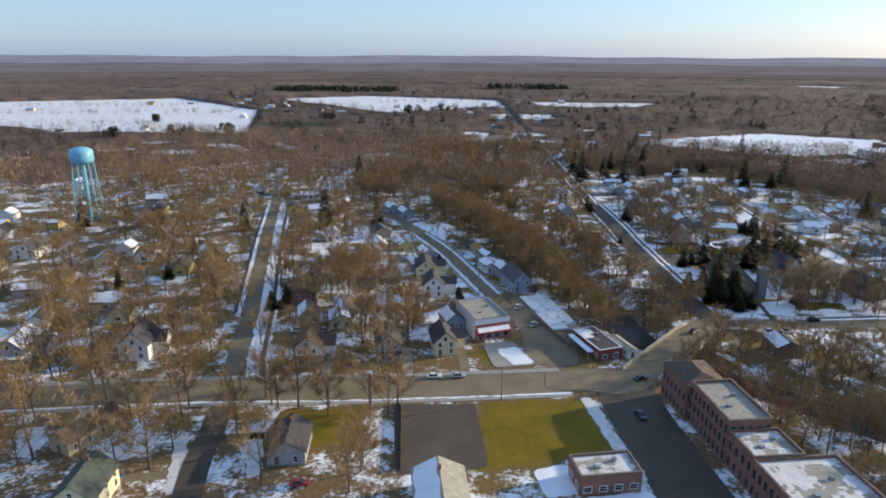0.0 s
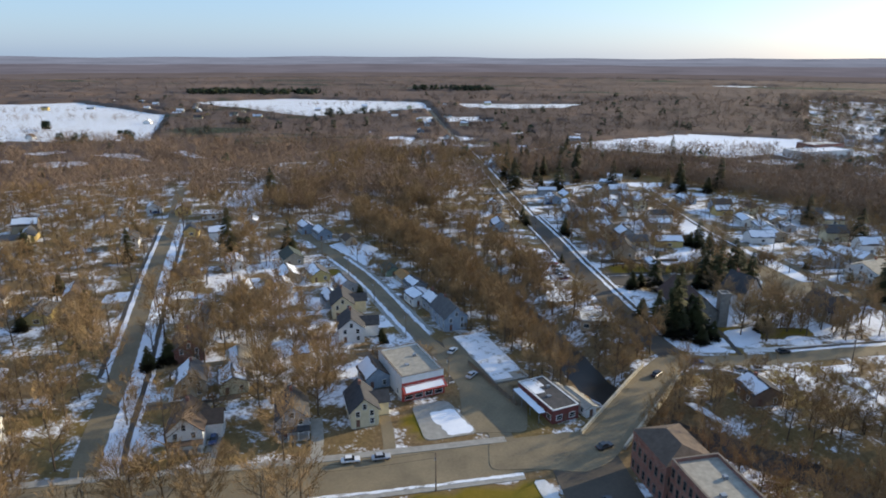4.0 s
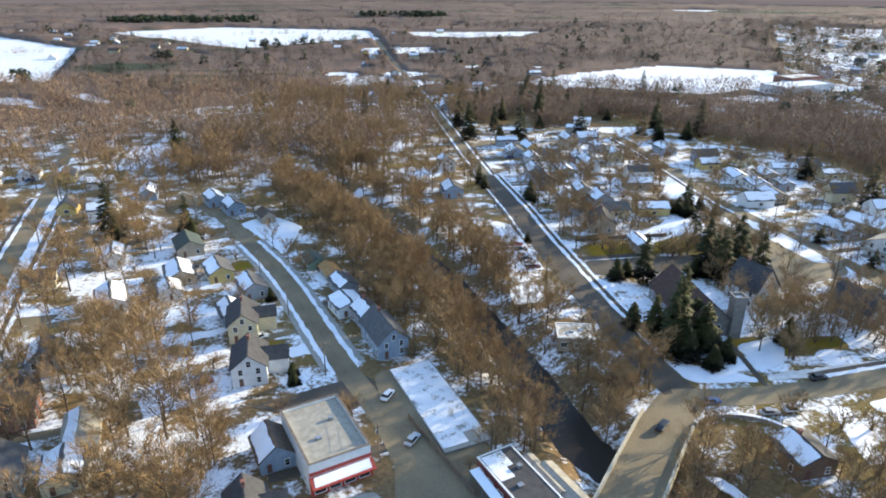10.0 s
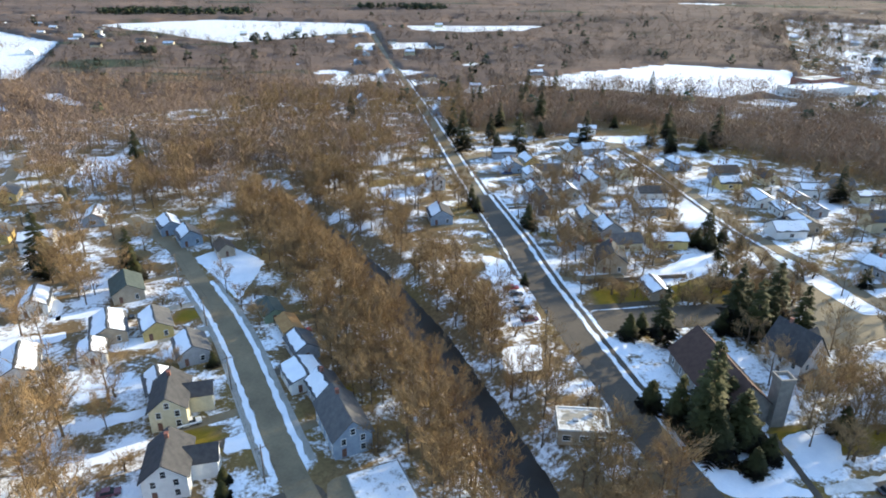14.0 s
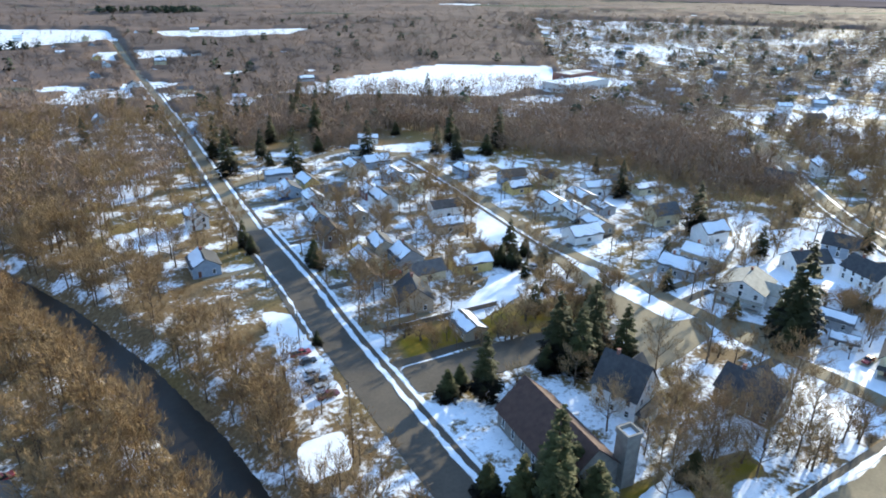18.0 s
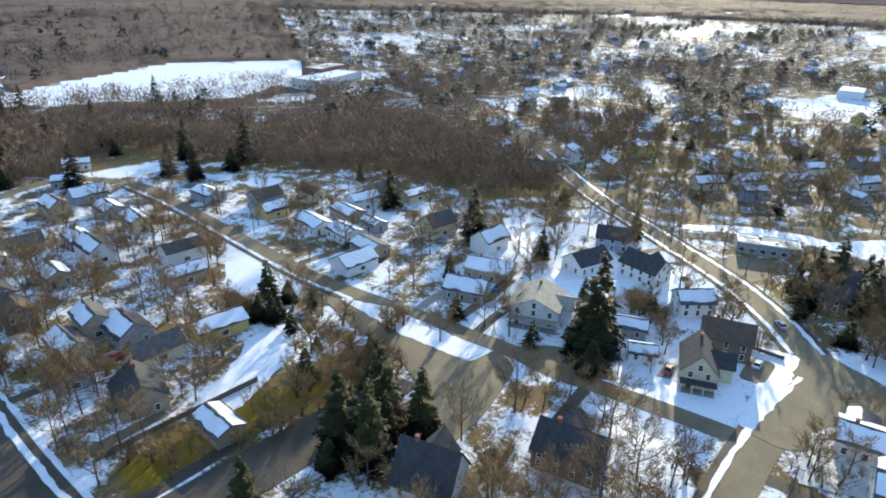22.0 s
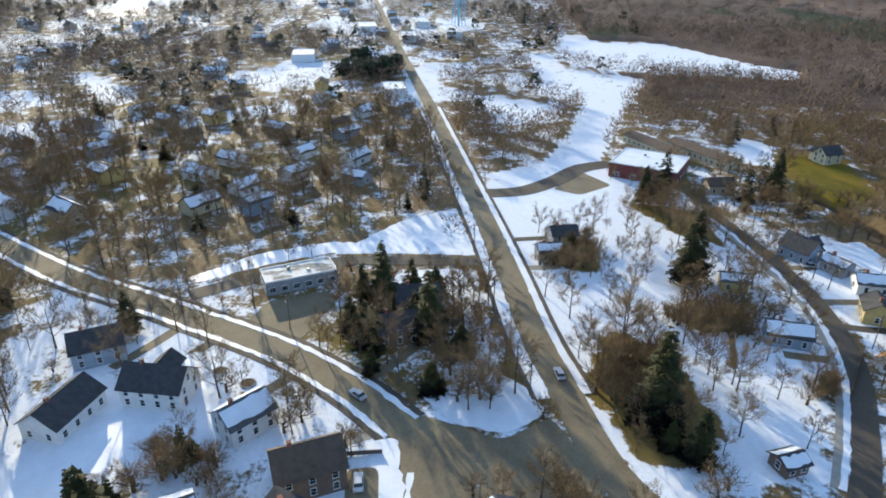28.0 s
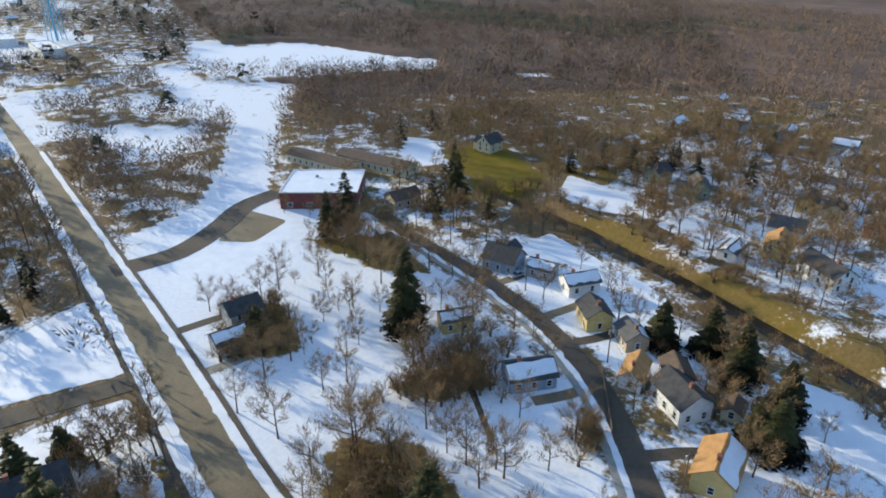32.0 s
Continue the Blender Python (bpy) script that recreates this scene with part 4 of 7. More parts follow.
ASPH, TAN, SNW = "worn asphalt parking ground", "bare tan gravelled ground", "smooth sheet of snow on a yard"
LOTS = [
    ([(292, 229), (330, 237), (316, 256), (300, 266), (289, 274), (291, 250)], "snow", SNW, 0.058),
    ([(252, 254), (266, 248), (272, 240), (262, 233), (250, 231.5), (240, 223.5), (262, 227), (282, 229), (281, 243), (274, 259), (262, 258)], "snow", SNW, 0.046),
    ([(190, 298), (200, 286), (206, 279), (222, 284), (236, 290), (233, 300), (222, 310), (208, 312), (197, 306)], "snow", SNW, 0.05),
    ([(8, 161), (8, 172.5), (22, 176), (31, 178), (36, 180), (43, 177), (40, 170), (36, 165), (30, 161), (20, 162)], "asphalt_pale", "worn asphalt at the street corner", 0.137),
    ([(64, 288), (100, 291), (128, 297), (124, 305), (94, 303), (63, 300)], "asphalt", ASPH, 0.135),
    ([(134, 352), (131, 330), (131, 308), (126, 292), (112, 284), (116, 276), (133, 280), (150, 287), (153, 296), (143, 296), (139, 316), (137, 344)], "asphalt_pale", TAN, 0.14),
    ([(-33, 146), (-11, 150), (-5, 122), (-26, 116)], "asphalt", ASPH, 0.05),
    ([(2, 176), (18, 177), (20, 205), (8, 238), (-6, 232), (0, 204)], "asphalt_pale", ASPH, 0.13),
    ([(34, 341), (42, 338), (48, 293), (37, 291)], "snow", SNW, 0.05),
    ([(34, 280), (45, 282), (44, 270), (34, 268)], "snow", SNW, 0.05),
    ([(-67, 341), (-56, 350), (-41, 337), (-43, 308)], "snow", SNW, 0.05),
    ([(137, 345), (145, 331), (148, 312), (150, 297), (143, 297.5), (138.5, 316)], "snow", SNW, 0.2),
    ([(335, 217), (365, 192), (358, 170), (318, 183), (320, 212)], "snow", SNW, 0.05),
    ([(-12.5, 188.5), (-2.8, 192), (5.7, 176.2), (-7.5, 171.9)], "concrete", "pale concrete forecourt", 0.155),
    ([(-8, 184.5), (-1.5, 188), (5, 176.8), (-1.5, 174.2)], "snow", SNW, 0.19),
    ([(219, 249), (214, 234), (209.5, 223), (217, 213), (209, 209), (198, 204), (170, 232), (170, 240), (196, 241), (206, 243)], "asphalt_pale", ASPH, 0.125),
    ([(259, 285), (266, 270), (262, 266), (242, 271), (236, 281), (246, 287)], "asphalt_pale", TAN, 0.07),
    ([(291, 228), (291, 272), (281, 291), (268, 308), (271, 312), (288, 296), (298, 276), (297, 230)], "snow", SNW, 0.05),
    ([(309, 109), (309, 104), (280, 102.5), (261, 101), (258, 111), (284, 110), (295, 115)], "snow", SNW, 0.04),
    ([(222, 101), (208, 98), (195, 115), (206, 114), (215, 111)], "snow", SNW, 0.04),
    ([(300, 70), (297, 53), (280, 49), (274, 63), (286, 70)], "snow", SNW, 0.04),
    ([(337, 82), (352, 65), (322, 58), (308, 72), (319, 80)], "snow", SNW, 0.04),
    ([(-104, 300), (-90, 295), (-95, 308), (-110, 315)], "snow", SNW, 0.045),
    ([(-83, 296), (-71, 294), (-74, 304), (-86, 305)], "snow", SNW, 0.05),
    ([(-70, 280), (-58, 282), (-60, 288), (-71, 286)], "snow", SNW, 0.05),
    ([(130, 404), (134, 392), (133.5, 362), (124, 352), (117, 357), (116, 374)], "snow", SNW, 0.05),
    ([(162, 227), (181, 230), (192, 225), (196, 215), (186, 210), (172, 209)], "old_snow", "trodden snowy yard round two houses", 0.16),
    ([(100, 329), (106, 341), (121, 342), (120, 333)], "snow", SNW, 0.06),
    ([(236, 170), (237, 168.6), (253, 164), (252.6, 165.6)], "asphalt", "dark trodden garden path", 0.04),
    ([(258, 244), (267, 247), (264, 238), (255, 238)], "old_snow", SNW, 0.05),
    ([(228, 229), (238, 232), (241, 226), (230, 222)], "old_snow", SNW, 0.05),
    ([(82, 320), (106, 338), (116, 339), (109, 325), (91, 315)], "snow", SNW, 0.05),
    ([(222, 360), (235, 357), (208, 326), (199, 328)], "snow", SNW, 0.05),
    ([(191, 316), (184, 306), (190, 297), (205, 299), (207, 315)], "snow", SNW, 0.055),
    ([(-63, 247), (-49, 253), (-48, 257), (-62, 252)], "snow", SNW, 0.045),
    ([(-99, 280), (-84, 286), (-86, 291), (-100, 286)], "snow", SNW, 0.045),
    ([(-92, 296), (-78, 301), (-79, 305), (-93, 300)], "snow", SNW, 0.045),
    ([(-70, 262), (-58, 267), (-59, 271), (-71, 266)], "snow", SNW, 0.045),
    ([(-57, 236), (-48, 240), (-49, 244), (-58, 240)], "snow", SNW, 0.045),
    ([(-28, 240), (-20, 243), (-22, 248), (-30, 245)], "snow", SNW, 0.045),
    ([(-150, 252), (-119, 262), (-100, 266), (-101, 260), (-119, 256), (-150, 246)], "asphalt_pale", TAN, 0.035),
    ([(223, 241), (226, 234), (236, 228), (227, 218), (218, 213.5), (211, 222), (214, 233)], "snow", SNW, 0.19),
    ([(209, 243.5), (194, 240.5), (171, 238.5), (171, 242), (190, 246), (207, 249)], "snow", SNW, 0.16),
    ([(200, 252), (201, 246), (190, 244.5), (188, 250)], "asphalt_pale", TAN, 0.17),
    ([(171, 271), (178, 247), (169, 244), (162, 268)], "snow", SNW, 0.06),
    ([(155, 262), (155, 249), (149, 245), (147, 260)], "snow", SNW, 0.06),
    ([(-34, 219), (-20, 226), (-8, 232), (-2, 224), (-14, 214)], "asphalt", ASPH, 0.06),
    ([(358, 176), (374, 186), (352, 200), (346, 190)], "asphalt_pale", TAN, 0.055),
    ([(69, 236), (89, 228), (89, 225.5), (72, 226)], "snow", SNW, 0.06),
    ([(93, 229), (147, 238), (145, 234), (92, 226)], "old_snow", SNW, 0.075),
    ([(91, 243), (106, 248), (100, 234), (91, 230)], "snow", SNW, 0.06),
    ([(89, 244), (90.6, 244), (90.6, 224), (89.2, 224)], "asphalt", "dark trodden garden path", 0.09),
    ([(100, 216), (105, 215), (101, 196), (97, 196)], "snow", SNW, 0.05),
    ([(111, 217), (124, 220), (120, 214), (110, 213)], "snow", SNW, 0.05),
    ([(117, 211), (120, 210), (118, 193), (116, 192)], "snow", SNW, 0.05),
    ([(62, 194), (66, 193), (71, 182), (68, 184)], "snow", SNW, 0.05),
    ([(-67, 129), (-63, 129), (-56, 111), (-59, 109)], "old_snow", SNW, 0.04),
    ([(-85, 126), (-81, 125), (-71, 102), (-74, 101)], "old_snow", SNW, 0.035),
    ([(-183, 176), (-166, 172), (-158, 164), (-166, 157)], "snow", SNW, 0.04),
    ([(-150, 139), (-131, 143), (-128, 138), (-146, 134)], "snow", SNW, 0.045),
    ([(-99, 112), (-94, 119), (-87, 117), (-90, 111)], "old_snow", SNW, 0.045),
    ([(-125, 119), (-119, 122), (-113, 111), (-116, 108)], "old_snow", SNW, 0.045),
    ([(17.5, 158), (21, 158.5), (31, 122), (28, 121)], "old_snow", "snowy pavement along the lawn", 0.11),
    ([(5, 123), (14, 126), (16, 116), (8, 113)], "snow", SNW, 0.05),
    ([(15, 114), (31, 119), (33, 113), (17, 108)], "snow", SNW, 0.055),
    ([(153, 297), (164, 289), (172, 278), (165, 268), (161, 272), (158, 285)], "asphalt_pale", TAN, 0.07),
    ([(-61, 224), (-50, 230), (-46, 221), (-57, 216)], "snow", SNW, 0.04),
    ([(-96, 254), (-86, 258), (-84, 250), (-94, 246)], "snow", SNW, 0.04),
    ([(-140, 268), (-126, 274), (-122, 264), (-137, 258)], "snow", SNW, 0.04),
    ([(-150, 200), (-136, 206), (-132, 196), (-146, 190)], "snow", SNW, 0.04),
]
for pts, mat, label, z in LOTS:
    sheet("yard", pts, z, M[mat], label, "yard")

# ---- far fields: sheets of wind-packed snow with stubble ----
M["stubble_snow"] = patchy_snow("stubble_snow", (0.36, 0.29, 0.19), 0.55)
for p in FIELDS:
    cx, cy = sum(q[0] for q in p) / len(p), sum(q[1] for q in p) / len(p)
    if math.hypot(cx - 80, cy - 150) > 620:
        sheet("field", p, 0.55 + float(height(cx, cy)), M["stubble_snow"], "snowy farm field with stubble showing through", "field", 1.2)

# ---- kerbs, pavements and snow banks along the roads ----
def verge(key, a, b, lo, hi, mat, z, label, name="snow_bank"):
    """A strip beside a road between two of its points; lo, hi: metres from its centre, right positive."""
    line = ROAD_LINES[key][0][a:b]
    tagged(ribbon(name, line, lo, hi, z, M[mat], 0.3, step=1.5 if "snow" in mat else 4.0), label, name.replace("_", " "), kind="structure")


BANK, WALK = "cleared snow heaped along the kerb", "narrow concrete pavement beside the road"
for key, a, b, side in (("north_far", 0, 4, 1), ("north_far", 0, 4, -1), ("north", 1, 9, 1), ("north", 5, 9, -1), ("east", 2, 6, -1), ("east", 6, 13, 1), ("east", 6, 13, -1), ("straight", 4, 10, 1), ("straight", 4, 10, -1), ("south", 1, 7, -1), ("west", 0, 6, 1), ("west", 2, 6, -1), ("close", 7, 12, -1), ("lane", 3, 7, 1), ("lane", 3, 7, -1), ("main", 1, 6, 1), ("main", 1, 6, -1)):
    w = ROAD_LINES[key][1] / 2

    wide = {"west": 4.0 if side > 0 else 1.5, "north": 1.4 if side > 0 else 0.8, "main": 0.9, "straight": 1.9 if side > 0 else 3.0}.get(key, 1.3)
    s = [side * w, side * (w + wide)]
    verge(key, a, b, min(s), max(s), "snow" if key != "main" else "thin_snow" if side > 0 else "concrete", 0.17, BANK)
    s = [side * (w + wide + 0.02), side * (w + wide + (1.15 if key == "straight" else 1.5))]
    verge(key, a, b, min(s), max(s), "concrete" if key in ("main", "south", "lane") else "asphalt", 0.2 if key == "straight" else 0.12, WALK, "pavement")
    if key in ("north", "west") and side > 0:
        s = [side * (w + wide + 1.52), side * (w + wide + 2.7)]
        verge(key, a, b, min(s), max(s), "snow", 0.1, BANK)

# ---- bridge ----
bridge = thing("bridge", 0, 0, 0, "concrete road bridge with pale open parapets over the river", "bridge")
BL = [(36.1, 173.6), (43, 184.3), (50, 195), (57, 205.6), (61, 211.4)]
def along(line, off, z0, z1, half, a=0.0, b=1.0):
    pts = smooth_line(line, 2.0)
    pts = pts[int(a * len(pts)):max(2, int(b * len(pts)))]
    bm = bmesh.new()
    prev = None
    for i, p in enumerate(pts):
        d = (pts[min(i + 1, len(pts) - 1)] - pts[max(i - 1, 0)]).normalized()
        n = Vector((d.y, -d.x, 0))
        ring = [bm.verts.new((p + n * (off + o)).to_2d().to_3d() + Vector((0, 0, z))) for o, z in ((-half, z0), (half, z0), (half, z1), (-half, z1))]
        if prev:
            for k in range(4):
                bm.faces.new((prev[k], prev[(k + 1) % 4], ring[(k + 1) % 4], ring[k]))
        else:
            bm.faces.new(ring)
        prev = ring
    bm.faces.new(prev[::-1])
    bmesh.ops.recalc_face_normals(bm, faces=bm.faces)
    return bm
for off in (-5.6, 5.6):
    part("parapet_base", along(BL, off, -1.2, 0.5, 0.28), M["pale_parapet"], bridge)
    part("parapet_rail", along(BL, off, 0.95, 1.2, 0.26), M["pale_parapet"], bridge)
    pts = smooth_line(BL, 2.0)
    post = mesh_of("parapet_post", boxed((-0.2, 0.2, -0.2, 0.2, 0.44, 0.96)), M["concrete"])
    for i in range(0, len(pts) - 1, 1):
        d = (pts[i + 1] - pts[i]).normalized()
        q = pts[i] + Vector((d.y, -d.x, 0)) * off
        shared("parapet_post", post, bridge, pose(q.x, q.y, 0, 0, 0, math.degrees(math.atan2(d.y, d.x))))
for off in (-4.65, 4.65):
    part("footway", along(BL, off, -0.2, 0.2, 0.66), M["asphalt_pale"], bridge)
part("deck", along(BL, 0, -1.3, 0.04, 5.5, 0.05, 0.97), M["concrete"], bridge)

wl = thing("retaining_wall", 0, 0, 0, "pale curved concrete wall at the road corner", "wall")
part("wall", along([(66.6, 209.5), (69.5, 211.6), (73, 212.2), (78, 212), (83, 210), (86, 207)], 0, -2.5, 1.0, 0.3), M["concrete"], wl)
part("coping", along([(66.6, 209.5), (69.5, 211.6), (73, 212.2), (78, 212), (83, 210), (86, 207)], 0, 1.001, 1.15, 0.4), M["snow"], wl)

# ---- downtown brick row ----
def row_block(u0, u1, v0, v1, h, wall, label, snow, rows, kind="old", roof="gravel_roof"):
    ox, oy = 45.0, 161.5
    ux, uy, vx, vy = 0.24, -0.971, 0.971, 0.24
    cu, cv = (u0 + u1) / 2, (v0 + v1) / 2
    return flat_block(ox + ux * cu + vx * cv, oy + uy * cu + vy * cv, 13.9, v1 - v0, u1 - u0, h, wall, label, "commercial_building", snow, rows, kind, roof, 0.7, (3, 2, 0), 2.1)


corner = row_block(-3.2, 10.9, -3.9, 7.4, 9.2, "brick", "two-storey brick shop building with low brown hipped roof", 0, 2, roof="brown_shingle")
part("hip_roof", solid([(-5.9, -7.3, 9.995), (5.9, -7.3, 9.995), (5.9, 7.3, 9.995), (-5.9, 7.3, 9.995), (0, -3.2, 12.0), (0, 3.2, 12.0)], [(0, 1, 4), (1, 2, 5, 4), (2, 3, 5), (3, 0, 4, 5), (3, 2, 1, 0)]), M["brown_shingle"], corner, "low hipped brown roof")
row_block(11.0, 30, -2.9, 7.7, 11.0, "brick", "three-storey red brick commercial block with rows of tall windows", 0, 3)
row_block(30.1, 40.5, -2.7, 9, 8.6, "brick", "two-storey brick shop with patchy snow on its flat roof", 1, 2)
row_block(40.6, 60, -2.9, 16, 8.2, "brick", "long two-storey brick block with snowy flat roof", 1, 2)
flat_block(21, 120.5, 16, 14, 8, 4.6, "brick", "low red brick shop with snow on its flat roof", "shop", 1, 1, "wide")

# storefront with a red awning
wb = flat_block(-13.9, 202.4, 27, 12.5, 19, 6.6, "white_siding", "white block shop with a red storefront and grey flat roof", "shop", 0, 1, "house", "gravel_roof", 0.6, (1, 3), 5.0)
part("red_front", boxed((-6.35, 6.35, -10.1, -9.5, 0, 3.2)), M["red_paint"], wb, "red painted storefront")
aw = part("awning", solid([(-6.4, -9.5, 4.2), (6.4, -9.5, 4.2), (6.4, -12, 3.2), (-6.4, -12, 3.2), (-6.4, -9.5, 3.3), (6.4, -9.5, 3.3), (6.4, -12, 2.9), (-6.4, -12, 2.9)], [(0, 1, 2, 3), (7, 6, 5, 4), (3, 2, 6, 7), (0, 3, 7, 4), (1, 5, 6, 2), (0, 4, 5, 1)]), M["red_paint"], wb, "red sloping awning")
part("snow_cover", solid([(-5.6, -9.8, 4.1), (5.8, -9.7, 4.14), (5.6, -11.6, 3.38), (-5.9, -11.7, 3.34), (-5.6, -9.8, 4.16), (5.8, -9.7, 4.2), (5.6, -11.6, 3.44), (-5.9, -11.7, 3.4)], [(4, 5, 6, 7), (0, 1, 5, 4), (1, 2, 6, 5), (2, 3, 7, 6), (3, 0, 4, 7), (3, 2, 1, 0)]), M["snow"], aw)
for k in range(4):
    window(wb, -4.5 + 3 * k, -10.12, 0.5, 0, "shop")
part("sign_band", boxed((-6.35, 6.35, -9.56, -9.5, 4.4, 5.2)), M["red_paint"], wb, "red sign band")

# foundation slab under snow, red store and its neighbours
slab = thing("foundation_slab", 9.5, 219.5, 22.5, "raised concrete foundation slab under patchy snow", "slab")
for k in (-12, -4, 4, 12):
    FOOT.append((9.5 - 0.383 * k, 219.5 + 0.924 * k, 6.5))
part("base", boxed((-5.6, 5.6, -17, 17, -0.3, 0.55), bevel=0.05), M["concrete"], slab)
part("snow_cover", boxed((-5.4, 5.2, -12.5, 16.7, 0.551, 0.66), (-5.4, 0.6, -15.8, -12.501, 0.551, 0.64), bevel=0.03), M["thin_snow"], slab)
red_store = flat_block(24.4, 190.4, 27, 8, 17, 4.0, "maroon_paint", "low dark red store with patchy snow on its dark roof", "shop", 0, 1, "wide", "dark_shingle", 0.12, (3, 0))
part("snow_cover", boxed((-3.5, -0.4, 0.5, 7.9, 4.002, 4.07), (-0.41, 1.2, 3.5, 7.9, 4.003, 4.06), bevel=0.02), M["thin_snow"], red_store, "thin thawing snow")
st = thing("canopy", 19.1, 187.6, 25, "long low canopy roof under a sheet of snow", "canopy")
part("roof_deck", boxed((-1.1, 1.1, -7, 7, 2.9, 3.1), bevel=0.03), M["grey_shingle"], st)
part("snow_cover", boxed((-1.05, 1.05, -6.9, 6.9, 3.101, 3.2), bevel=0.03), M["snow"], st)
for k in range(4):
    part("post", boxed((-0.9, -0.75, -6.7 + 4.4 * k, -6.55 + 4.4 * k, -0.2, 2.9)), M["steel"], st)
house(29.6, 192.3, 27, 2.4, 11, 2.9, "c", "t", 0, 0.35, chimney=False, name="shed")
house(32.8, 190.0, 27, 3.2, 11, 2.8, "w", "t", 0, 0.4, chimney=False, name="shed")
flat_block(48, 245.5, -6, 11, 8, 3.6, "tan_siding", "small flat-roofed office beside the river, patched with snow", "office", 1, 1, "wide", "gravel_roof", 0.25)

# ---- church ----
ch = thing("church", 84, 260, 4, "stone church with steep brown roof and square bell tower", "church")
FOOT.append((84, 260, 15))
part("wall", gable_walls(13, 25, 4.6, 6.0), M["stone"], ch)
for side in (-1, 1):
    part("roof_slope", slope(13, 25, 4.6, 6.0, side, 0, 0.2, 0.6), M["church_roof"], ch)
tw = part("bell_tower", boxed((5.6, 8.8, -14.1, -10.9, -0.3, 11.5)), M["stone"], ch, "square stone tower")
part("parapet", boxed((5.4, 9.0, -14.3, -13.9, 11.5, 12.6), (5.4, 9.0, -11.1, -10.7, 11.5, 12.6), (5.4, 5.8, -13.9, -11.1, 11.5, 12.6), (8.6, 9.0, -13.9, -11.1, 11.5, 12.6)), M["stone"], tw)
part("tower_roof", boxed((5.81, 8.59, -13.89, -11.11, 11.5, 11.7)), M["snow"], tw)
for k in range(6):
    window(ch, -6.52, -10 + 4 * k, 1.2, -90, "tall")
    if k > 1:
        window(ch, 6.52, -10 + 4 * k, 1.2, 90, "tall")
for x in (-3, 0, 3):
    window(ch, x, -12.52, 1.6, 0, "tall")

# ---- houses: x, y, turn, width, length, eaves, walls, roof, snow, pitch, wing, porch ----
AREAS = {}
AREAS["west of the lane"] = [
    (-43.5, 254, 14, 7, 11, 5.4, "c", "d", 0, 0.8, 5, 0), (-36.5, 233, 12, 7.5, 10, 5.2, "w", "d", 0, 0.8, 5, 0), (-31, 299, 27, 5, 8, 2.8, "e", "e", 0, 0.5, 0, 0), (-24, 290, 27, 4.5, 8, 2.6, "t", "o", 0, 0.5, 0, 0), (-4, 246, 24, 7.5, 13, 5.0, "b", "g", 0, 0.9, 0, 0),
    (-9.5, 258.5, 28, 6, 7, 4.2, "g", "d", 1, 0.8, 0, 0), (-16, 266, 28, 8, 8, 3.4, "w", "g", 2, 0.3, 0, 0), (-18.5, 279, 28, 6, 8, 3.2, "g", "g", 1, 0.6, 0, 0), (-24.5, 202, 25, 6.5, 8, 3.4, "b", "n", 1, 0.8, 0, 0)]
AREAS["behind the main road"] = [
    (-25, 183, 18, 6.5, 10, 4.8, "c", "d", 0, 0.9, 3.5, 0), (-42, 178, 16, 7, 10, 5.0, "g", "d", 0, 0.9, 0, 1), (-66, 171, 14, 7.5, 10, 5.2, "w", "n", 0, 0.9, 4, 1),
    (-64, 197, 22, 7, 8, 3.4, "c", "g", 2, 0.5, 0, 0), (-75, 195, 20, 7, 9, 4.6, "t", "g", 1, 0.8, 0, 0), (-85, 217, 22, 8, 11, 4.6, "r", "n", 0, 0.7, 0, 0), (-88.6, 237, 22, 7, 9, 4.6, "g", "g", 1, 0.8, 0, 0)]
AREAS["mid block"] = [
    (-73, 289, 25, 8, 11, 3.2, "t", "g", 2, 0.5, 0, 0), (-87, 271, 25, 8, 12, 3.2, "w", "g", 2, 0.5, 0, 0), (-47, 278, 27, 7, 9, 3.4, "g", "g", 1, 0.6, 0, 0), (-49, 262, 28, 6, 8, 3.2, "b", "g", 2, 0.6, 0, 0),
    (-72, 277, 25, 6, 7, 3.0, "w", "g", 2, 0.5, 0, 0), (-61, 291, 27, 7, 10, 3.2, "y", "g", 1, 0.6, 0, 0), (-78, 313, 27, 8, 11, 3.4, "t", "e", 0, 0.6, 0, 0)]
AREAS["far west"] = [
    (-57, 344, 30, 5, 7, 3.0, "t", "n", 0, 0.7, 0, 0), (-73, 355, 30, 7, 9, 3.4, "b", "g", 1, 0.7, 0, 0), (-84, 366, 30, 7, 10, 3.4, "b", "g", 2, 0.6, 0, 0), (-186, 408, 20, 8, 11, 3.4, "w", "g", 1, 0.6, 0, 0),
    (-167, 404, 20, 8, 11, 3.4, "y", "g", 1, 0.6, 0, 0), (-101, 304, 22, 7, 10, 3.4, "w", "g", 2, 0.6, 0, 0), (-164, 335, 22, 7, 10, 4.8, "w", "d", 1, 0.8, 0, 0)]
AREAS["west side"] = [
    (-232, 253, 15, 9, 14, 4.6, "w", "g", 1, 0.6, 0, 0), (-190, 219, 15, 7, 9, 4.4, "y", "n", 0, 0.8, 0, 0), (-156, 157, 14, 9, 12, 4.8, "b", "g", 2, 0.7, 4, 1), (-120, 165, 14, 8, 11, 5.4, "w", "d", 0, 0.95, 4, 0),
    (-53, 121.5, 12, 8, 11, 3.6, "g", "d", 0, 0.6, 0, 0), (-14, 107, 14, 10, 14, 4.0, "t", "t", 1, 0.5, 0, 0), (-105, 119, -15, 6, 14, 3.6, "t", "n", 0, 0.7, 0, 0), (-89, 97, 12, 8, 11, 4.8, "c", "e", 0, 0.8, 0, 0)]
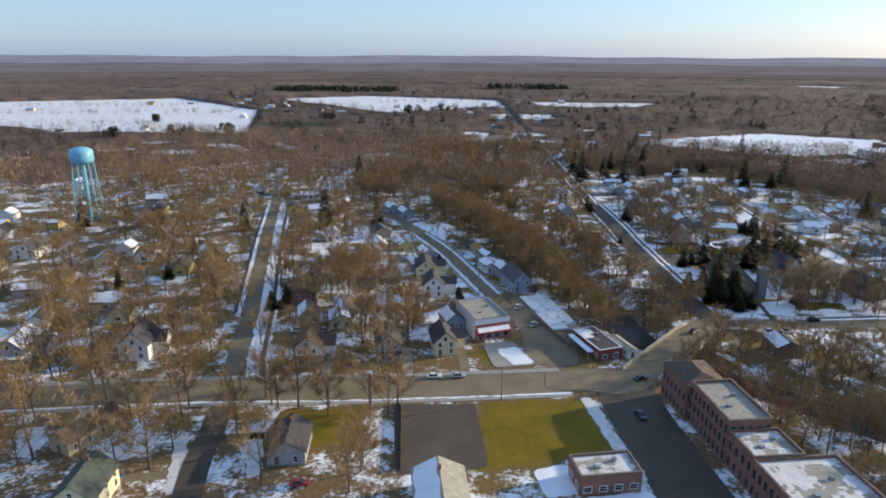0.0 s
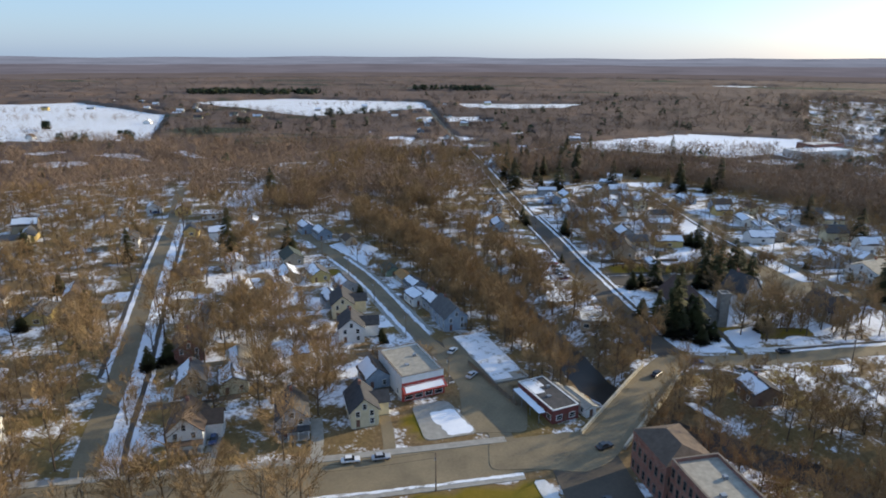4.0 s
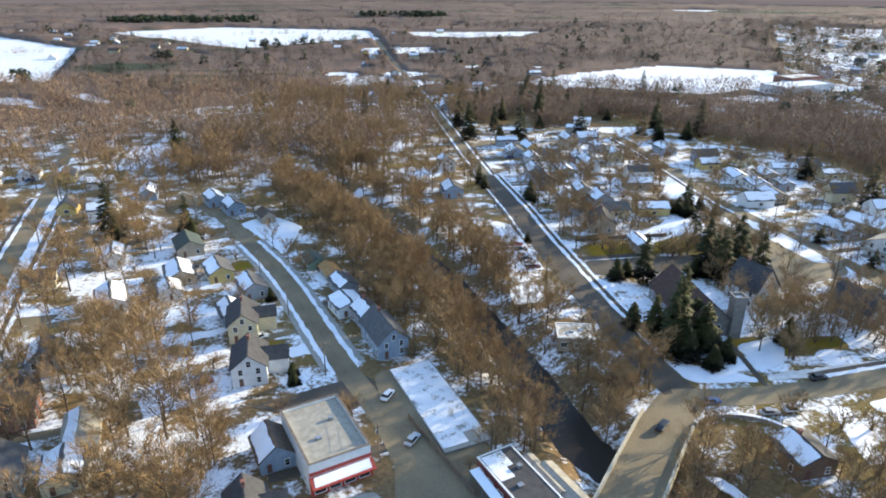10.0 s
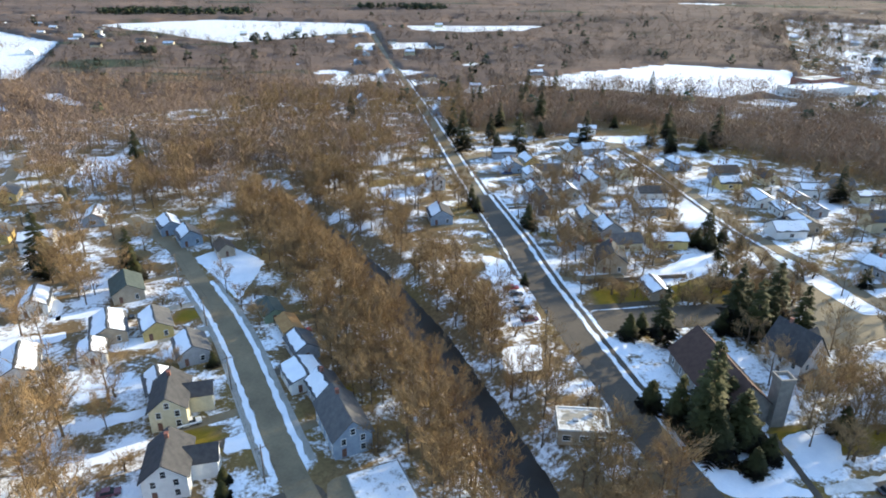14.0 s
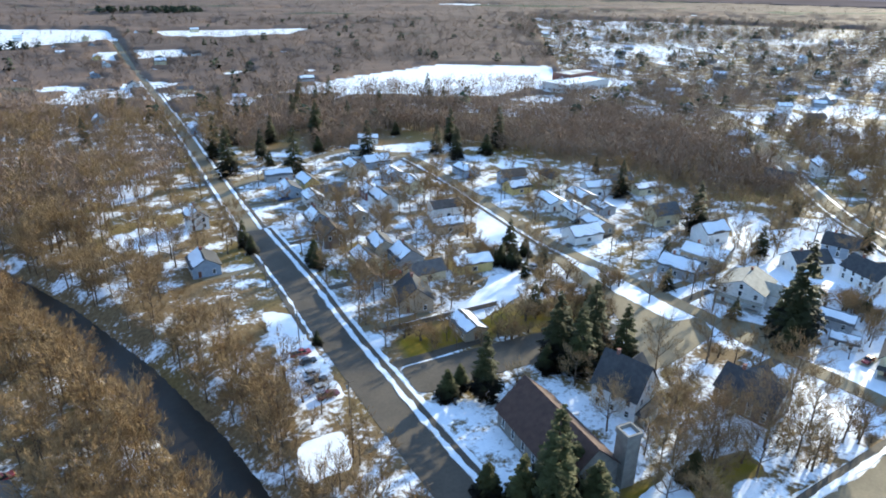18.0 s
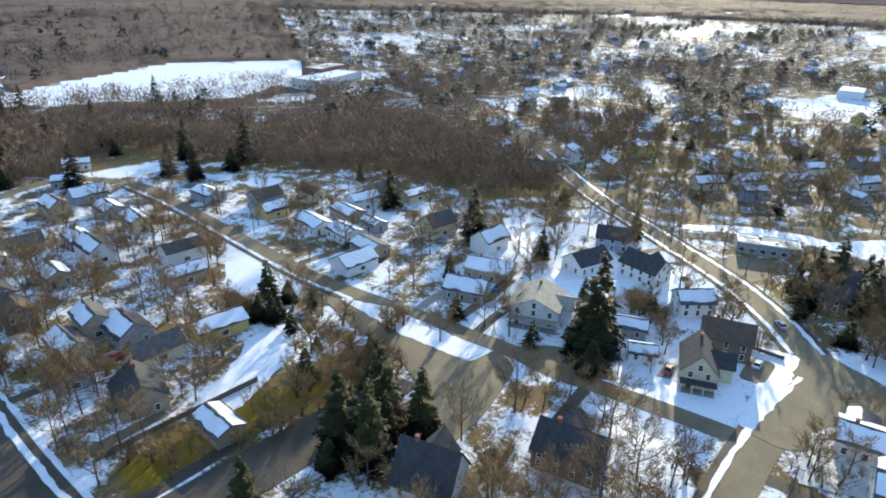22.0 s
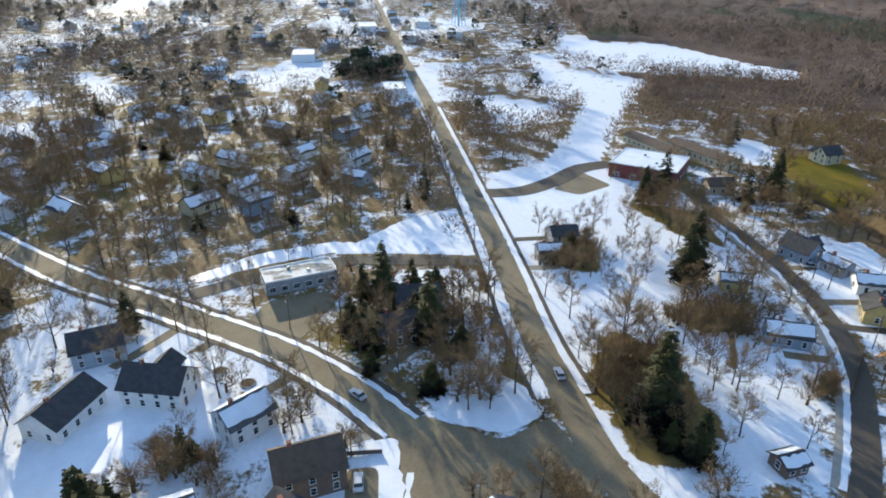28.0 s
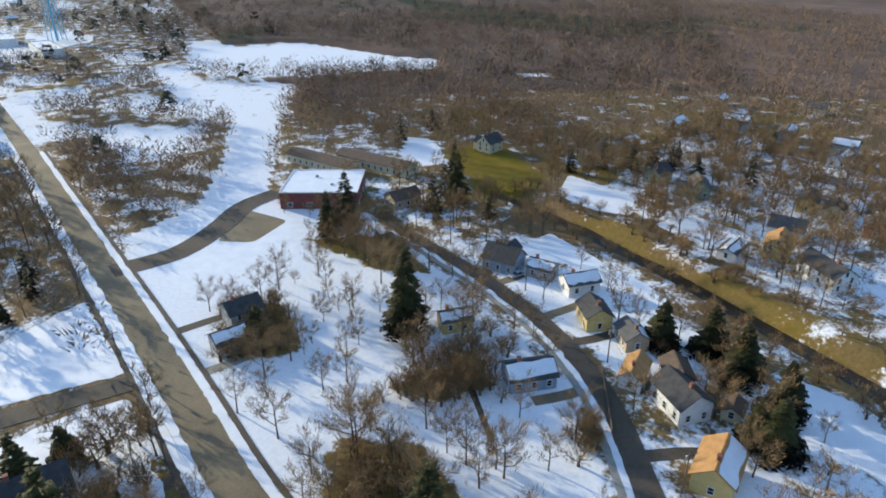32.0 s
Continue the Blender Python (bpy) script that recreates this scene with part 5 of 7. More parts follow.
AREAS["by the north road"] = [
    (19, 419, 8, 7, 9, 4.8, "w", "d", 1, 0.8, 0, 0), (20, 376, 8, 8, 10, 3.6, "b", "d", 1, 0.6, 0, 0), (77, 331, -8, 9, 10, 4.0, "t", "d", 0, 0.8, 0, 0), (107, 269, 25, 9, 10, 6.0, "w", "d", 0, 1.3, 4, 1),
    (83.5, 197, 10, 8, 8, 3.6, "n", "d", 1, 0.5, 0, 0), (134, 258, 20, 9, 12, 4.8, "n", "d", 0, 0.8, 4, 0), (86, 311, 5, 6, 9, 3.0, "t", "g", 2, 0.4, 0, 0), (24, 584, 8, 9, 12, 3.4, "b", "g", 1, 0.5, 0, 0)]
AREAS["inside the loop"] = [
    (62, 402, 5, 7, 9, 4.6, "b", "d", 1, 0.8, 0, 0), (64, 386, 5, 7, 10, 4.8, "n", "n", 0, 0.8, 0, 0), (78, 407, 5, 7, 9, 3.4, "t", "g", 2, 0.5, 0, 0), (58, 446, 5, 8, 10, 3.6, "b", "g", 1, 0.5, 0, 0),
    (66, 432, 5, 7, 9, 3.4, "w", "g", 2, 0.5, 0, 0), (91, 432, 5, 7, 9, 3.6, "r", "g", 2, 0.5, 0, 0), (84, 360, 5, 8, 9, 3.6, "g", "d", 1, 0.7, 0, 0), (108, 456, 5, 8, 10, 3.4, "b", "g", 2, 0.4, 0, 0)]
AREAS["round the loop"] = [
    (160, 395, 0, 8, 12, 3.4, "w", "g", 2, 0.4, 0, 0), (176, 397, 0, 8, 11, 3.4, "t", "g", 2, 0.4, 0, 0), (164, 381, 0, 8, 10, 3.4, "w", "g", 2, 0.4, 0, 0), (177, 382, 0, 6, 8, 3.0, "g", "g", 2, 0.4, 0, 0),
    (163, 365, 0, 8, 10, 3.4, "t", "g", 1, 0.4, 0, 0), (144, 450, 10, 8, 11, 3.4, "b", "g", 2, 0.4, 0, 0), (105, 503, 70, 8, 10, 3.4, "t", "g", 2, 0.4, 0, 0), (115, 527, 75, 8, 10, 3.4, "w", "g", 1, 0.4, 0, 0)]
AREAS["by the link"] = [
    (174, 301, -60, 12, 12, 5.4, "w", "t", 0, 0.45, 3, 1), (182, 327, 28, 9, 13, 3.6, "t", "t", 1, 0.5, 0, 0), (167, 322, 28, 8, 11, 3.6, "g", "g", 2, 0.6, 0, 0), (210, 311, 80, 8, 12, 3.8, "w", "d", 0, 0.7, 0, 0),
    (218.5, 295, -4, 8, 12, 4.8, "w", "d", 0, 0.8, 4, 0), (210, 274, 50, 7, 9, 4.6, "w", "g", 2, 0.7, 0, 0), (186, 279, 30, 6, 8, 3.0, "g", "g", 2, 0.5, 0, 0), (178, 270, 35, 5, 6, 2.6, "w", "g", 2, 0.5, 0, 0)]
AREAS["at the fork"] = [
    (181, 257, -60, 7, 11, 5.0, "c", "d", 0, 1.1, 4, 1), (197, 258, 25, 8, 11, 5.4, "n", "n", 0, 0.8, 0, 0), (244, 248, 20, 7, 9, 4.4, "n", "d", 0, 0.8, 0, 0), (-66, 208, 22, 6, 13, 3.2, "t", "t", 1, 0.4, 0, 0), (232, 316, 30, 8, 10, 4.6, "b", "d", 0, 0.7, 0, 0), (279, 388, 30, 9, 12, 4.0, "t", "d", 0, 0.6, 0, 0),
    (183, 221, 15, 9, 10, 3.6, "w", "g", 2, 0.4, 4, 0), (169, 211, 20, 8, 9, 5.0, "w", "g", 2, 0.7, 4, 0), (257, 244, 10, 8, 10, 4.6, "w", "d", 0, 0.8, 0, 0), (300, 202, 12, 7, 9, 5.6, "g", "d", 0, 0.7, 0, 0), (291, 207, 12, 7, 8, 3.6, "g", "d", 1, 0.6, 0, 0)]
AREAS["south street"] = [
    (275, 157, -10, 6, 8, 3.8, "y", "g", 2, 0.6, 0, 0), (249, 153, -15, 8, 11, 3.6, "b", "d", 1, 0.6, 0, 0), (205.5, 170.5, 20, 5, 5.5, 2.8, "n", "d", 2, 0.5, 0, 0), (296, 130, -60, 8, 11, 4.4, "b", "d", 0, 0.9, 5, 0),
    (287, 123, -60, 6, 8, 3.6, "g", "g", 1, 0.6, 0, 0), (276, 119, -10, 7, 10, 3.8, "w", "g", 1, 0.6, 0, 0), (261, 126, 70, 7, 9, 4.4, "y", "d", 0, 0.7, 0, 0), (250, 124, 70, 6, 8, 3.6, "t", "g", 1, 0.7, 0, 0)]
AREAS["south bank"] = [
    (239, 133, 35, 5, 9, 3.6, "w", "o", 0, 0.8, 0, 0), (235, 125, 60, 6, 8, 3.2, "n", "n", 0, 0.7, 0, 0), (228, 131, 80, 8, 11, 4.6, "w", "d", 0, 0.7, 0, 1), (211, 139.5, 30, 7.5, 11, 4.4, "y", "o", 1, 0.7, 0, 0),
    (221.5, 123.5, 30, 4, 5, 2.6, "c", "n", 0, 0.6, 0, 0), (272, 66, 20, 6, 11, 3.0, "w", "g", 2, 0.4, 0, 0), (354, 136, 10, 8, 12, 4.0, "t", "n", 0, 0.6, 0, 0)]
AREAS["over the river"] = [
    (266, 54, 30, 8, 10, 5.0, "y", "o", 0, 0.7, 0, 0), (249, 57, 75, 8, 15, 5.0, "w", "d", 0, 0.7, 0, 0), (285, 15, 30, 7, 9, 4.4, "y", "d", 0, 0.7, 0, 0), (276, 14, 30, 7, 9, 4.4, "c", "d", 0, 0.7, 0, 0),
    (261, 16, 30, 7, 8, 4.4, "o", "n", 0, 0.8, 0, 0), (331, 39, 20, 8, 11, 4.4, "e", "d", 0, 0.7, 0, 0), (313, 37, 50, 8, 11, 4.6, "e", "g", 0, 0.8, 4, 0), (311, -41, 20, 8, 12, 4.0, "w", "g", 1, 0.6, 0, 0)]
AREAS["meadow"] = [(395, 76, 20, 8, 10, 5.0, "c", "d", 0, 0.8, 3, 0), (344, -20, 20, 8, 10, 4.0, "w", "g", 1, 0.6, 0, 0), (370, 20, 20, 8, 10, 4.0, "b", "g", 1, 0.6, 0, 0), (380, -60, 20, 8, 12, 4.0, "w", "g", 2, 0.6, 0, 0)]
for rows in AREAS.values():
    for x, y, rot, w, l, h, wall, roof, snow, pitch, wing, porch in rows:
        k = 0.9 if x > 195 and y < 215 else 1.1
        house(x, y, rot, w * k, l * k, h * (0.9 if k < 1 else 1), wall, roof, snow, pitch, wing, bool(porch), chimney=h > 3.5, name="house" if w * l > 50 else "shed")

# drives from the houses to their roads
rd = random.Random(8)
DRIVES = []
for rows in AREAS.values():
    for x, y, rot, w, l, *_ in rows:
        best = None
        for key, (line, width) in ROAD_LINES.items():
            if key in ("drive", "yard"):
                continue
            for (ax, ay), (bx, by) in zip(line, line[1:]):
                dx, dy = bx - ax, by - ay
                u = min(1, max(0, ((x - ax) * dx + (y - ay) * dy) / (dx * dx + dy * dy)))
                px, py = ax + u * dx, ay + u * dy
                d = math.hypot(x - px, y - py)
                if best is None or d < best[0]:
                    best = (d, px, py, width)
        d, px, py, width = best
        if w * l < 50 or not width / 2 + 6 < d < 38 or seg_dist(x, y, RIVER) < 24:
            continue
        e = Vector((px - x, py - y)).normalized()
        q = Vector((-e.y, e.x)) * (w / 2 + 2.4) * rd.choice((-1, 1))
        a, b = Vector((x, y)) + q - e * 2, Vector((px, py)) + q - e * (width / 2 - 0.6)
        m = a.lerp(b, 0.5) + q * 0.06
        DRIVES.append((a, b))
        tagged(ribbon("driveway", [tuple(a), tuple(m), tuple(b)], -1.5, 1.5, 0.028 + 0.004 * (len(DRIVES) % 5), M[rd.choice(("asphalt_pale", "asphalt", "asphalt_pale", "gravel_roof"))], 0.25), "narrow worn driveway leading from a house to the road", "driveway", kind="structure")

# rows of small houses in the farther streets
rs = random.Random(21)
def far_house(x, y, rot):
    w, l, h = rs.uniform(7, 9), rs.uniform(9, 13), rs.choice((3.2, 3.4, 4.8))
    wall, roof, snow = rs.choice("wwctgbwy"), rs.choice("ggdn"), rs.choice((0, 1, 1, 2))
    rnd, pitch = random.Random(int(x + y)), rs.uniform(0.45, 0.8)
    t = thing("house", x, y, rot, f"{WALLS[wall][1]} house with snow on its {ROOFS[roof][1]} roof", "house", float(height(x, y)))
    FOOT.append((x, y, 6))
    part("wall", gable_walls(w, l, h, w / 2 * pitch), M[WALLS[wall][0]], t)
    roof_pair(t, w, l, h, w / 2 * pitch, roof, snow, rnd, rot)
    if math.hypot(x - 80, y - 180) < 330:
        window(t, -w / 2 - 0.02, 0, 0.9, -90, "wide")
        window(t, 0, -l / 2 - 0.02, 0.9, 0, "wide")


def clear_of(x, y, gap):
    return all((x - a) ** 2 + (y - b) ** 2 > (r + gap) ** 2 for a, b, r in FOOT)


def off_roads(x, y, gap):
    return all(seg_dist(x, y, line) > w / 2 + gap for line, w in ROAD_LINES.values())


def scatter_houses(n, x0, x1, y0, y1, rot, gap=6):
    k = 0
    for _ in range(n * 12):
        x, y = rs.uniform(x0, x1), rs.uniform(y0, y1)
        if k < n and clear_of(x, y, gap) and off_roads(x, y, 6) and seg_dist(x, y, RIVER) > 26 and not any(inside(x, y, p) for p in FIELDS + [q for q, *_ in LOTS]):
            far_house(x, y, rot + rs.choice((0, 90)) + rs.uniform(-4, 4))
            k += 1


scatter_houses(20, -240, -110, 170, 400, 20)
scatter_houses(14, 48, 135, 340, 480, 5, 4)
scatter_houses(9, 150, 215, 335, 440, 2, 5)
scatter_houses(32, 290, 480, 270, 480, -30, 8)
scatter_houses(26, 320, 620, 480, 800, -30, 10)
scatter_houses(24, 470, 1000, 300, 620, 12, 10)
scatter_houses(26, 450, 1000, 560, 1200, -30, 10)
scatter_houses(14, 900, 1500, 200, 900, 12, 10)
scatter_houses(9, -60, 60, 600, 1050, 5, 8)
scatter_houses(10, -700, -300, 900, 1300, 5, 20)
scatter_houses(10, -420, -250, 150, 420, 18, 8)
scatter_houses(12, 260, 420, -120, 40, 25, 8)

for x, y in ((-108, 1023), (-84, 1100), (-28, 1032), (-2, 929), (-52, 905), (-449, 1040), (-393, 1021), (-66, 965), (-120, 1075), (-560, 690), (-480, 735), (-700, 1105), (-640, 1135), (-560, 1205), (-820, 955), (-430, 905), (-385, 965), (-350, 1012), (-100, 1185), (-40, 1255), (40, 1290), (-250, 1135), (-180, 1195), (430, 780), (120, 760)):
    far_house(x, y, rs.choice((10, 100)))

# ---- big sheds and the school ----
flat_block(374, 158, -27, 24, 27, 6.0, "maroon_paint", "large dark red-walled warehouse under a sheet of snow", "warehouse", 2, 1, "wide", "gravel_roof", 0.25, (0, 3), 6)
for x, y, n in ((408, 148, 34), (397, 129, 36)):
    house(x, y, -62, 9, n, 3.6, "c", "n", 0, 0.35, 0, False, False, "storage_building")
flat_block(270.5, 279, 28, 9, 20, 4.0, "grey_siding", "low grey flat-roofed office with patchy snow", "office", 1, 1, "wide", "gravel_roof", 0.3)
flat_block(335, 660, 22, 60, 26, 6.5, "white_siding", "long white school building with snowy flat roof", "school", 2, 1, "wide", "gravel_roof", 0.6, (0, 3), 5)
flat_block(352, 690, 22, 40, 20, 9, "brick", "tall brick school hall behind the low wing", "school", 1, 2, "wide", "gravel_roof", 0.5, (0,), 5)
for x, y, w, l in ((640, 372, 30, 18), (830, 352, 46, 20), (800, 262, 60, 16), (880, 300, 50, 18), (760, 300, 36, 16), (515, 283, 24, 14)):
    flat_block(x, y, 12, w, l, 6, "white_siding", "far low works building under snow", "works", 2, 1, "wide", "gravel_roof", 0.4, (0,), 8)


# ---- water towers ----
def water_tower(x, y, h, label):
    t = thing("water_tower", x, y, 20, label, "water tower")
    bm = bmesh.new()
    prof = ((0.0, 0), (3.6, 0.5), (5.6, 1.5), (6.2, 2.8), (6.2, 7.4), (5.6, 8.6), (3.4, 9.7), (0.3, 10.2))
    n, rings = 24, []
    for rr, z in prof:
        rings.append([bm.verts.new((max(rr, 0.05) * math.cos(k * 2 * math.pi / n), max(rr, 0.05) * math.sin(k * 2 * math.pi / n), h - 10.2 + z)) for k in range(n)])
    for a, b in zip(rings, rings[1:]):
        for k in range(n):
            bm.faces.new((a[k], a[(k + 1) % n], b[(k + 1) % n], b[k]))
    bm.faces.new(rings[-1])
    bm.faces.new(rings[0][::-1])
    for f in bm.faces:
        f.smooth = True
    part("tank", bm, M["tank_blue"], t, "pale blue steel tank")
    zt = h - 8.4
    for k in range(4):
        a = math.pi / 4 + k * math.pi / 2
        c, s = math.cos(a), math.sin(a)
        bm = bmesh.new()
        tube(bm, (8.8 * c, 8.8 * s, -0.3), (6.0 * c, 6.0 * s, zt), 0.42, 0.36, 8)
        part("leg", bm, M["tank_blue"], t)
    bm = bmesh.new()
    tube(bm, (0, 0, -0.3), (0, 0, h - 9.9), 1.15, 1.15, 12)
    part("riser", bm, M["tank_blue"], t)
    for i in range(3):
        z0, z1 = zt * i / 3, zt * (i + 1) / 3
        for k in range(4):
            a0, a1 = math.pi / 4 + k * math.pi / 2, math.pi / 4 + (k + 1) * math.pi / 2
            r0, r1 = 8.8 - 2.8 * i / 3, 8.8 - 2.8 * (i + 1) / 3
            bm = bmesh.new()
            tube(bm, (r1 * math.cos(a0), r1 * math.sin(a0), z1), (r1 * math.cos(a1), r1 * math.sin(a1), z1), 0.14, 0.14, 5)
            tube(bm, (r0 * math.cos(a0), r0 * math.sin(a0), z0), (r1 * math.cos(a1), r1 * math.sin(a1), z1), 0.06, 0.06, 4)
            tube(bm, (r0 * math.cos(a1), r0 * math.sin(a1), z0), (r1 * math.cos(a0), r1 * math.sin(a0), z1), 0.06, 0.06, 4)
            part("brace", bm, M["tank_blue"], t)


water_tower(-253.5, 324, 41, "tall pale blue steel water tower on four braced legs")
water_tower(873, 256, 46, "distant pale blue water tower on thin legs")


# ---- cars ----
def car_kind(paint, kind="car"):
    t = thing(kind, 0, -900, 0, f"{paint} parked {kind} with dark windows", kind)
    L, W = (4.5, 1.8) if kind == "car" else (5.3, 1.95)
    bm = boxed((-L / 2, L / 2, -W / 2, W / 2, 0.28, 0.82), bevel=0.12)
    part("body", bm, CAR_PAINT[paint], t)
    c = (-1.5, 1.0, -1.15, 0.35) if kind == "car" else (-0.5, 1.5, -0.35, 0.8)
    a, b2, c2, d = c
    pts = [(a, -0.82, 0.8), (b2, -0.82, 0.8), (b2, 0.82, 0.8), (a, 0.82, 0.8), (c2, -0.66, 1.42), (d, -0.66, 1.42), (d, 0.66, 1.42), (c2, 0.66, 1.42)]
    part("cabin", solid(pts, [(3, 2, 1, 0), (4, 5, 6, 7), (0, 1, 5, 4), (1, 2, 6, 5), (2, 3, 7, 6), (3, 0, 4, 7)]), M["glass"], t, "dark window band")
    part("roof", boxed((c2 - 0.05, d + 0.05, -0.68, 0.68, 1.41, 1.47), bevel=0.02), CAR_PAINT[paint], t)
    if kind == "pickup":
        part("bed", boxed((-L / 2 + 0.1, -0.55, -0.8, 0.8, 0.823, 0.85)), M["tyre"], t)
    for x in (-L * 0.31, L * 0.31):
        for y in (-W / 2 + 0.12, W / 2 - 0.12):
            bm = bmesh.new()
            tube(bm, (x, y - 0.11, 0.33), (x, y + 0.11, 0.33), 0.33, 0.33, 12)
            wheel = part("wheel", bm, M["tyre"], t)
    for y in (-W / 2 + 0.3, W / 2 - 0.3):
        part("headlight", boxed((L / 2 - 0.05, L / 2 + 0.01, y - 0.16, y + 0.16, 0.58, 0.7)), M["trim"], t)
        part("tail_light", boxed((-L / 2 - 0.01, -L / 2 + 0.05, y - 0.14, y + 0.14, 0.58, 0.72)), M["red_paint"], t)
    return t


CARS = [
    ("white", "car", -24.5, 162.8, 13), ("silver", "car", -17.5, 164.2, 13), ("black", "car", 59, 209, 48), ("silver", "car", 85, 213, 5), ("white", "car", 91, 214, 5),
    ("red", "pickup", 41, 314.5, 8), ("black", "car", 42, 310, 8), ("silver", "car", 42, 304.5, 10), ("black", "pickup", 42.5, 301, 10), ("white", "car", 43, 297.6, 10), ("maroon", "pickup", 44, 294.4, 10),
    ("silver", "car", 231, 209.8, 11), ("red", "car", -46, 109, 15), ("maroon", "car", -47, 229, 20), ("black", "car", 33, 150, -70), ("silver", "car", 4, 206, 60), ("white", "car", -2, 222, 65),
    ("black", "car", 36, 171, 30), ("silver", "car", 123, 342, 85), ("blue", "car", 73.5, 217.5, 5), ("white", "pickup", 262, 244.5, 100), ("white", "pickup", 258.6, 243.6, 100), ("silver", "car", 221, 253.5, 50), ("black", "car", 104, 226.4, 8), ("red", "car", -20, 289, 30), ("white", "car", 196.5, 249, 10)]
rc = random.Random(4)
for a, b in DRIVES:
    if rc.random() < 0.36:
        p, d = a.lerp(b, 0.25), b - a
        CARS.append((rc.choice(("white", "silver", "black", "maroon", "blue", "red")), rc.choice(("car", "car", "pickup")), p.x, p.y, math.degrees(math.atan2(d.y, d.x))))
KINDS = {}
for paint, kind, x, y, rot in CARS:
    m = pose(x, y, 0.16, 0, 0, rot)
    if (paint, kind) not in KINDS:
        KINDS[paint, kind] = car_kind(paint, kind)
        KINDS[paint, kind].matrix_basis = m
    else:
        copy_thing(KINDS[paint, kind], m)

# ---- poles and wires ----
def pole_thing():
    t = thing("utility_pole", 0, 0, 0, "weathered wooden utility pole with a crossarm", "pole", group="utility poles")
    bm = bmesh.new()
    tube(bm, (0, 0, -0.5), (0, 0, 9.6), 0.17, 0.11, 8)
    part("shaft", bm, M["pole_wood"], t)
    part("crossarm", boxed((-1.2, 1.2, 0.08, 0.2, 8.9, 9.05)), M["pole_wood"], t)
    part("transformer", boxed((0.16, 0.56, -0.2, 0.2, 7.4, 8.3), bevel=0.08), M["steel"], t)
    return t


POLE = None
def pole_line(key, a, b, off, every=34):
    global POLE
    pts = smooth_line(ROAD_LINES[key][0][a:b], 2.0)
    acc, last = every * 0.5, None
    for p, q in zip(pts, pts[1:]):
        acc += (q - p).length
        if acc >= every:
            acc = 0
            d = (q - p).normalized()
            c = p + Vector((d.y, -d.x, 0)) * off
            m = pose(c.x, c.y, 0, 0, 0, math.degrees(math.atan2(d.y, d.x)) + 90)
            if POLE is None:
                POLE = pole_thing()
                POLE.matrix_basis = m
            else:
                copy_thing(POLE, m)
            FOOT.append((c.x, c.y, 0.5))
            ends = [m @ Vector((x, 0.14, 9.2)) for x in (-1.1, -0.4, 0.4, 1.1)]
            if last:
                w = thing("power_line", 0, 0, 0, "thin dark overhead wires between two poles", "wires")
                for e0, e1 in zip(last[::3], ends[::3]):
                    bm, prev = bmesh.new(), None
                    for i in range(9):
                        u = e0.lerp(e1, i / 8) - Vector((0, 0, 2.8 * i / 8 * (1 - i / 8)))
                        ring = [bm.verts.new(u + Vector(o)) for o in ((0.02, 0.02, 0), (-0.02, 0, 0.02), (0, -0.02, -0.02))]
                        if prev:
                            for k in range(3):
                                bm.faces.new((prev[k], prev[(k + 1) % 3], ring[(k + 1) % 3], ring[k]))
                        prev = ring
                    part("wire", bm, M["tyre"], w)
            last = ends


pole_line("main", 1, 6, 8.6)
pole_line("north", 1, 9, -8.6)
pole_line("east", 2, 13, 8.0)
pole_line("straight", 3, 10, -7.9)
pole_line("south", 1, 8, 5.6)
pole_line("lane", 1, 8, -5.4)
pole_line("close", 1, 11, 5.4)

# ---- front gardens at the fork ----
def flower_bed(x, y, r, seed):
    """A ring of stones round bare soil and a few dead stems."""
    rnd = random.Random(seed)
    t = thing("flower_bed", x, y, 0, "round flower bed ringed with stones in the snow", "flower bed", float(height(x, y)), "flower beds in front of the house")
    bm = bmesh.new()
    tube(bm, (0, 0, -0.1), (0, 0, 0.2), 0.97 * r, 0.85 * r, 16)
    part("soil", bm, M["bark"], t, "dark bare soil")
    for k in range(20):
        a, w = k * math.tau / 20, r * 0.15
        h = rnd.uniform(0.24, 0.36)
        bm = boxed((-w, w, -0.17, 0.17, 0, h), bevel=0.04)
        bmesh.ops.transform(bm, matrix=Matrix.Translation((r * math.sin(a), r * math.cos(a), 0)) @ Matrix.Rotation(-a + rnd.uniform(-0.12, 0.12), 4, "Z"), verts=bm.verts)
        part("stone", bm, M["concrete"], t)
    bm = bmesh.new()
    for _ in range(14):
        a, q = rnd.uniform(0, 6.28), rnd.uniform(0, 0.7 * r)
        tube(bm, (q * math.cos(a), q * math.sin(a), 0.15), (q * math.cos(a) + rnd.uniform(-0.2, 0.2), q * math.sin(a) + rnd.uniform(-0.2, 0.2), rnd.uniform(0.5, 0.9)), 0.03, 0.012, 4)
    part("stems", bm, M["twigs"], t, "dead brown stems")


flower_bed(223.9, 278.3, 1.6, 1)
flower_bed(228.0, 286.2, 1.4, 2)

# ---- fences ----
def fence(x0, y0, x1, y1, h=1.5, mat="pole_wood", label="weathered board fence round a yard"):
    L = math.hypot(x1 - x0, y1 - y0)
    t = thing("fence", x0, y0, math.degrees(math.atan2(y1 - y0, x1 - x0)), label, "fence")
    n = max(1, round(L / 2.4))
    for i in range(n + 1):
        part("post", boxed((L * i / n - 0.06, L * i / n + 0.06, -0.06, 0.06, -0.3, h + 0.1)), M[mat], t)
    for i in range(n):
        part("board", boxed((L * i / n + 0.05, L * (i + 1) / n - 0.05, -0.03, 0.03, 0.1, h)), M[mat], t)


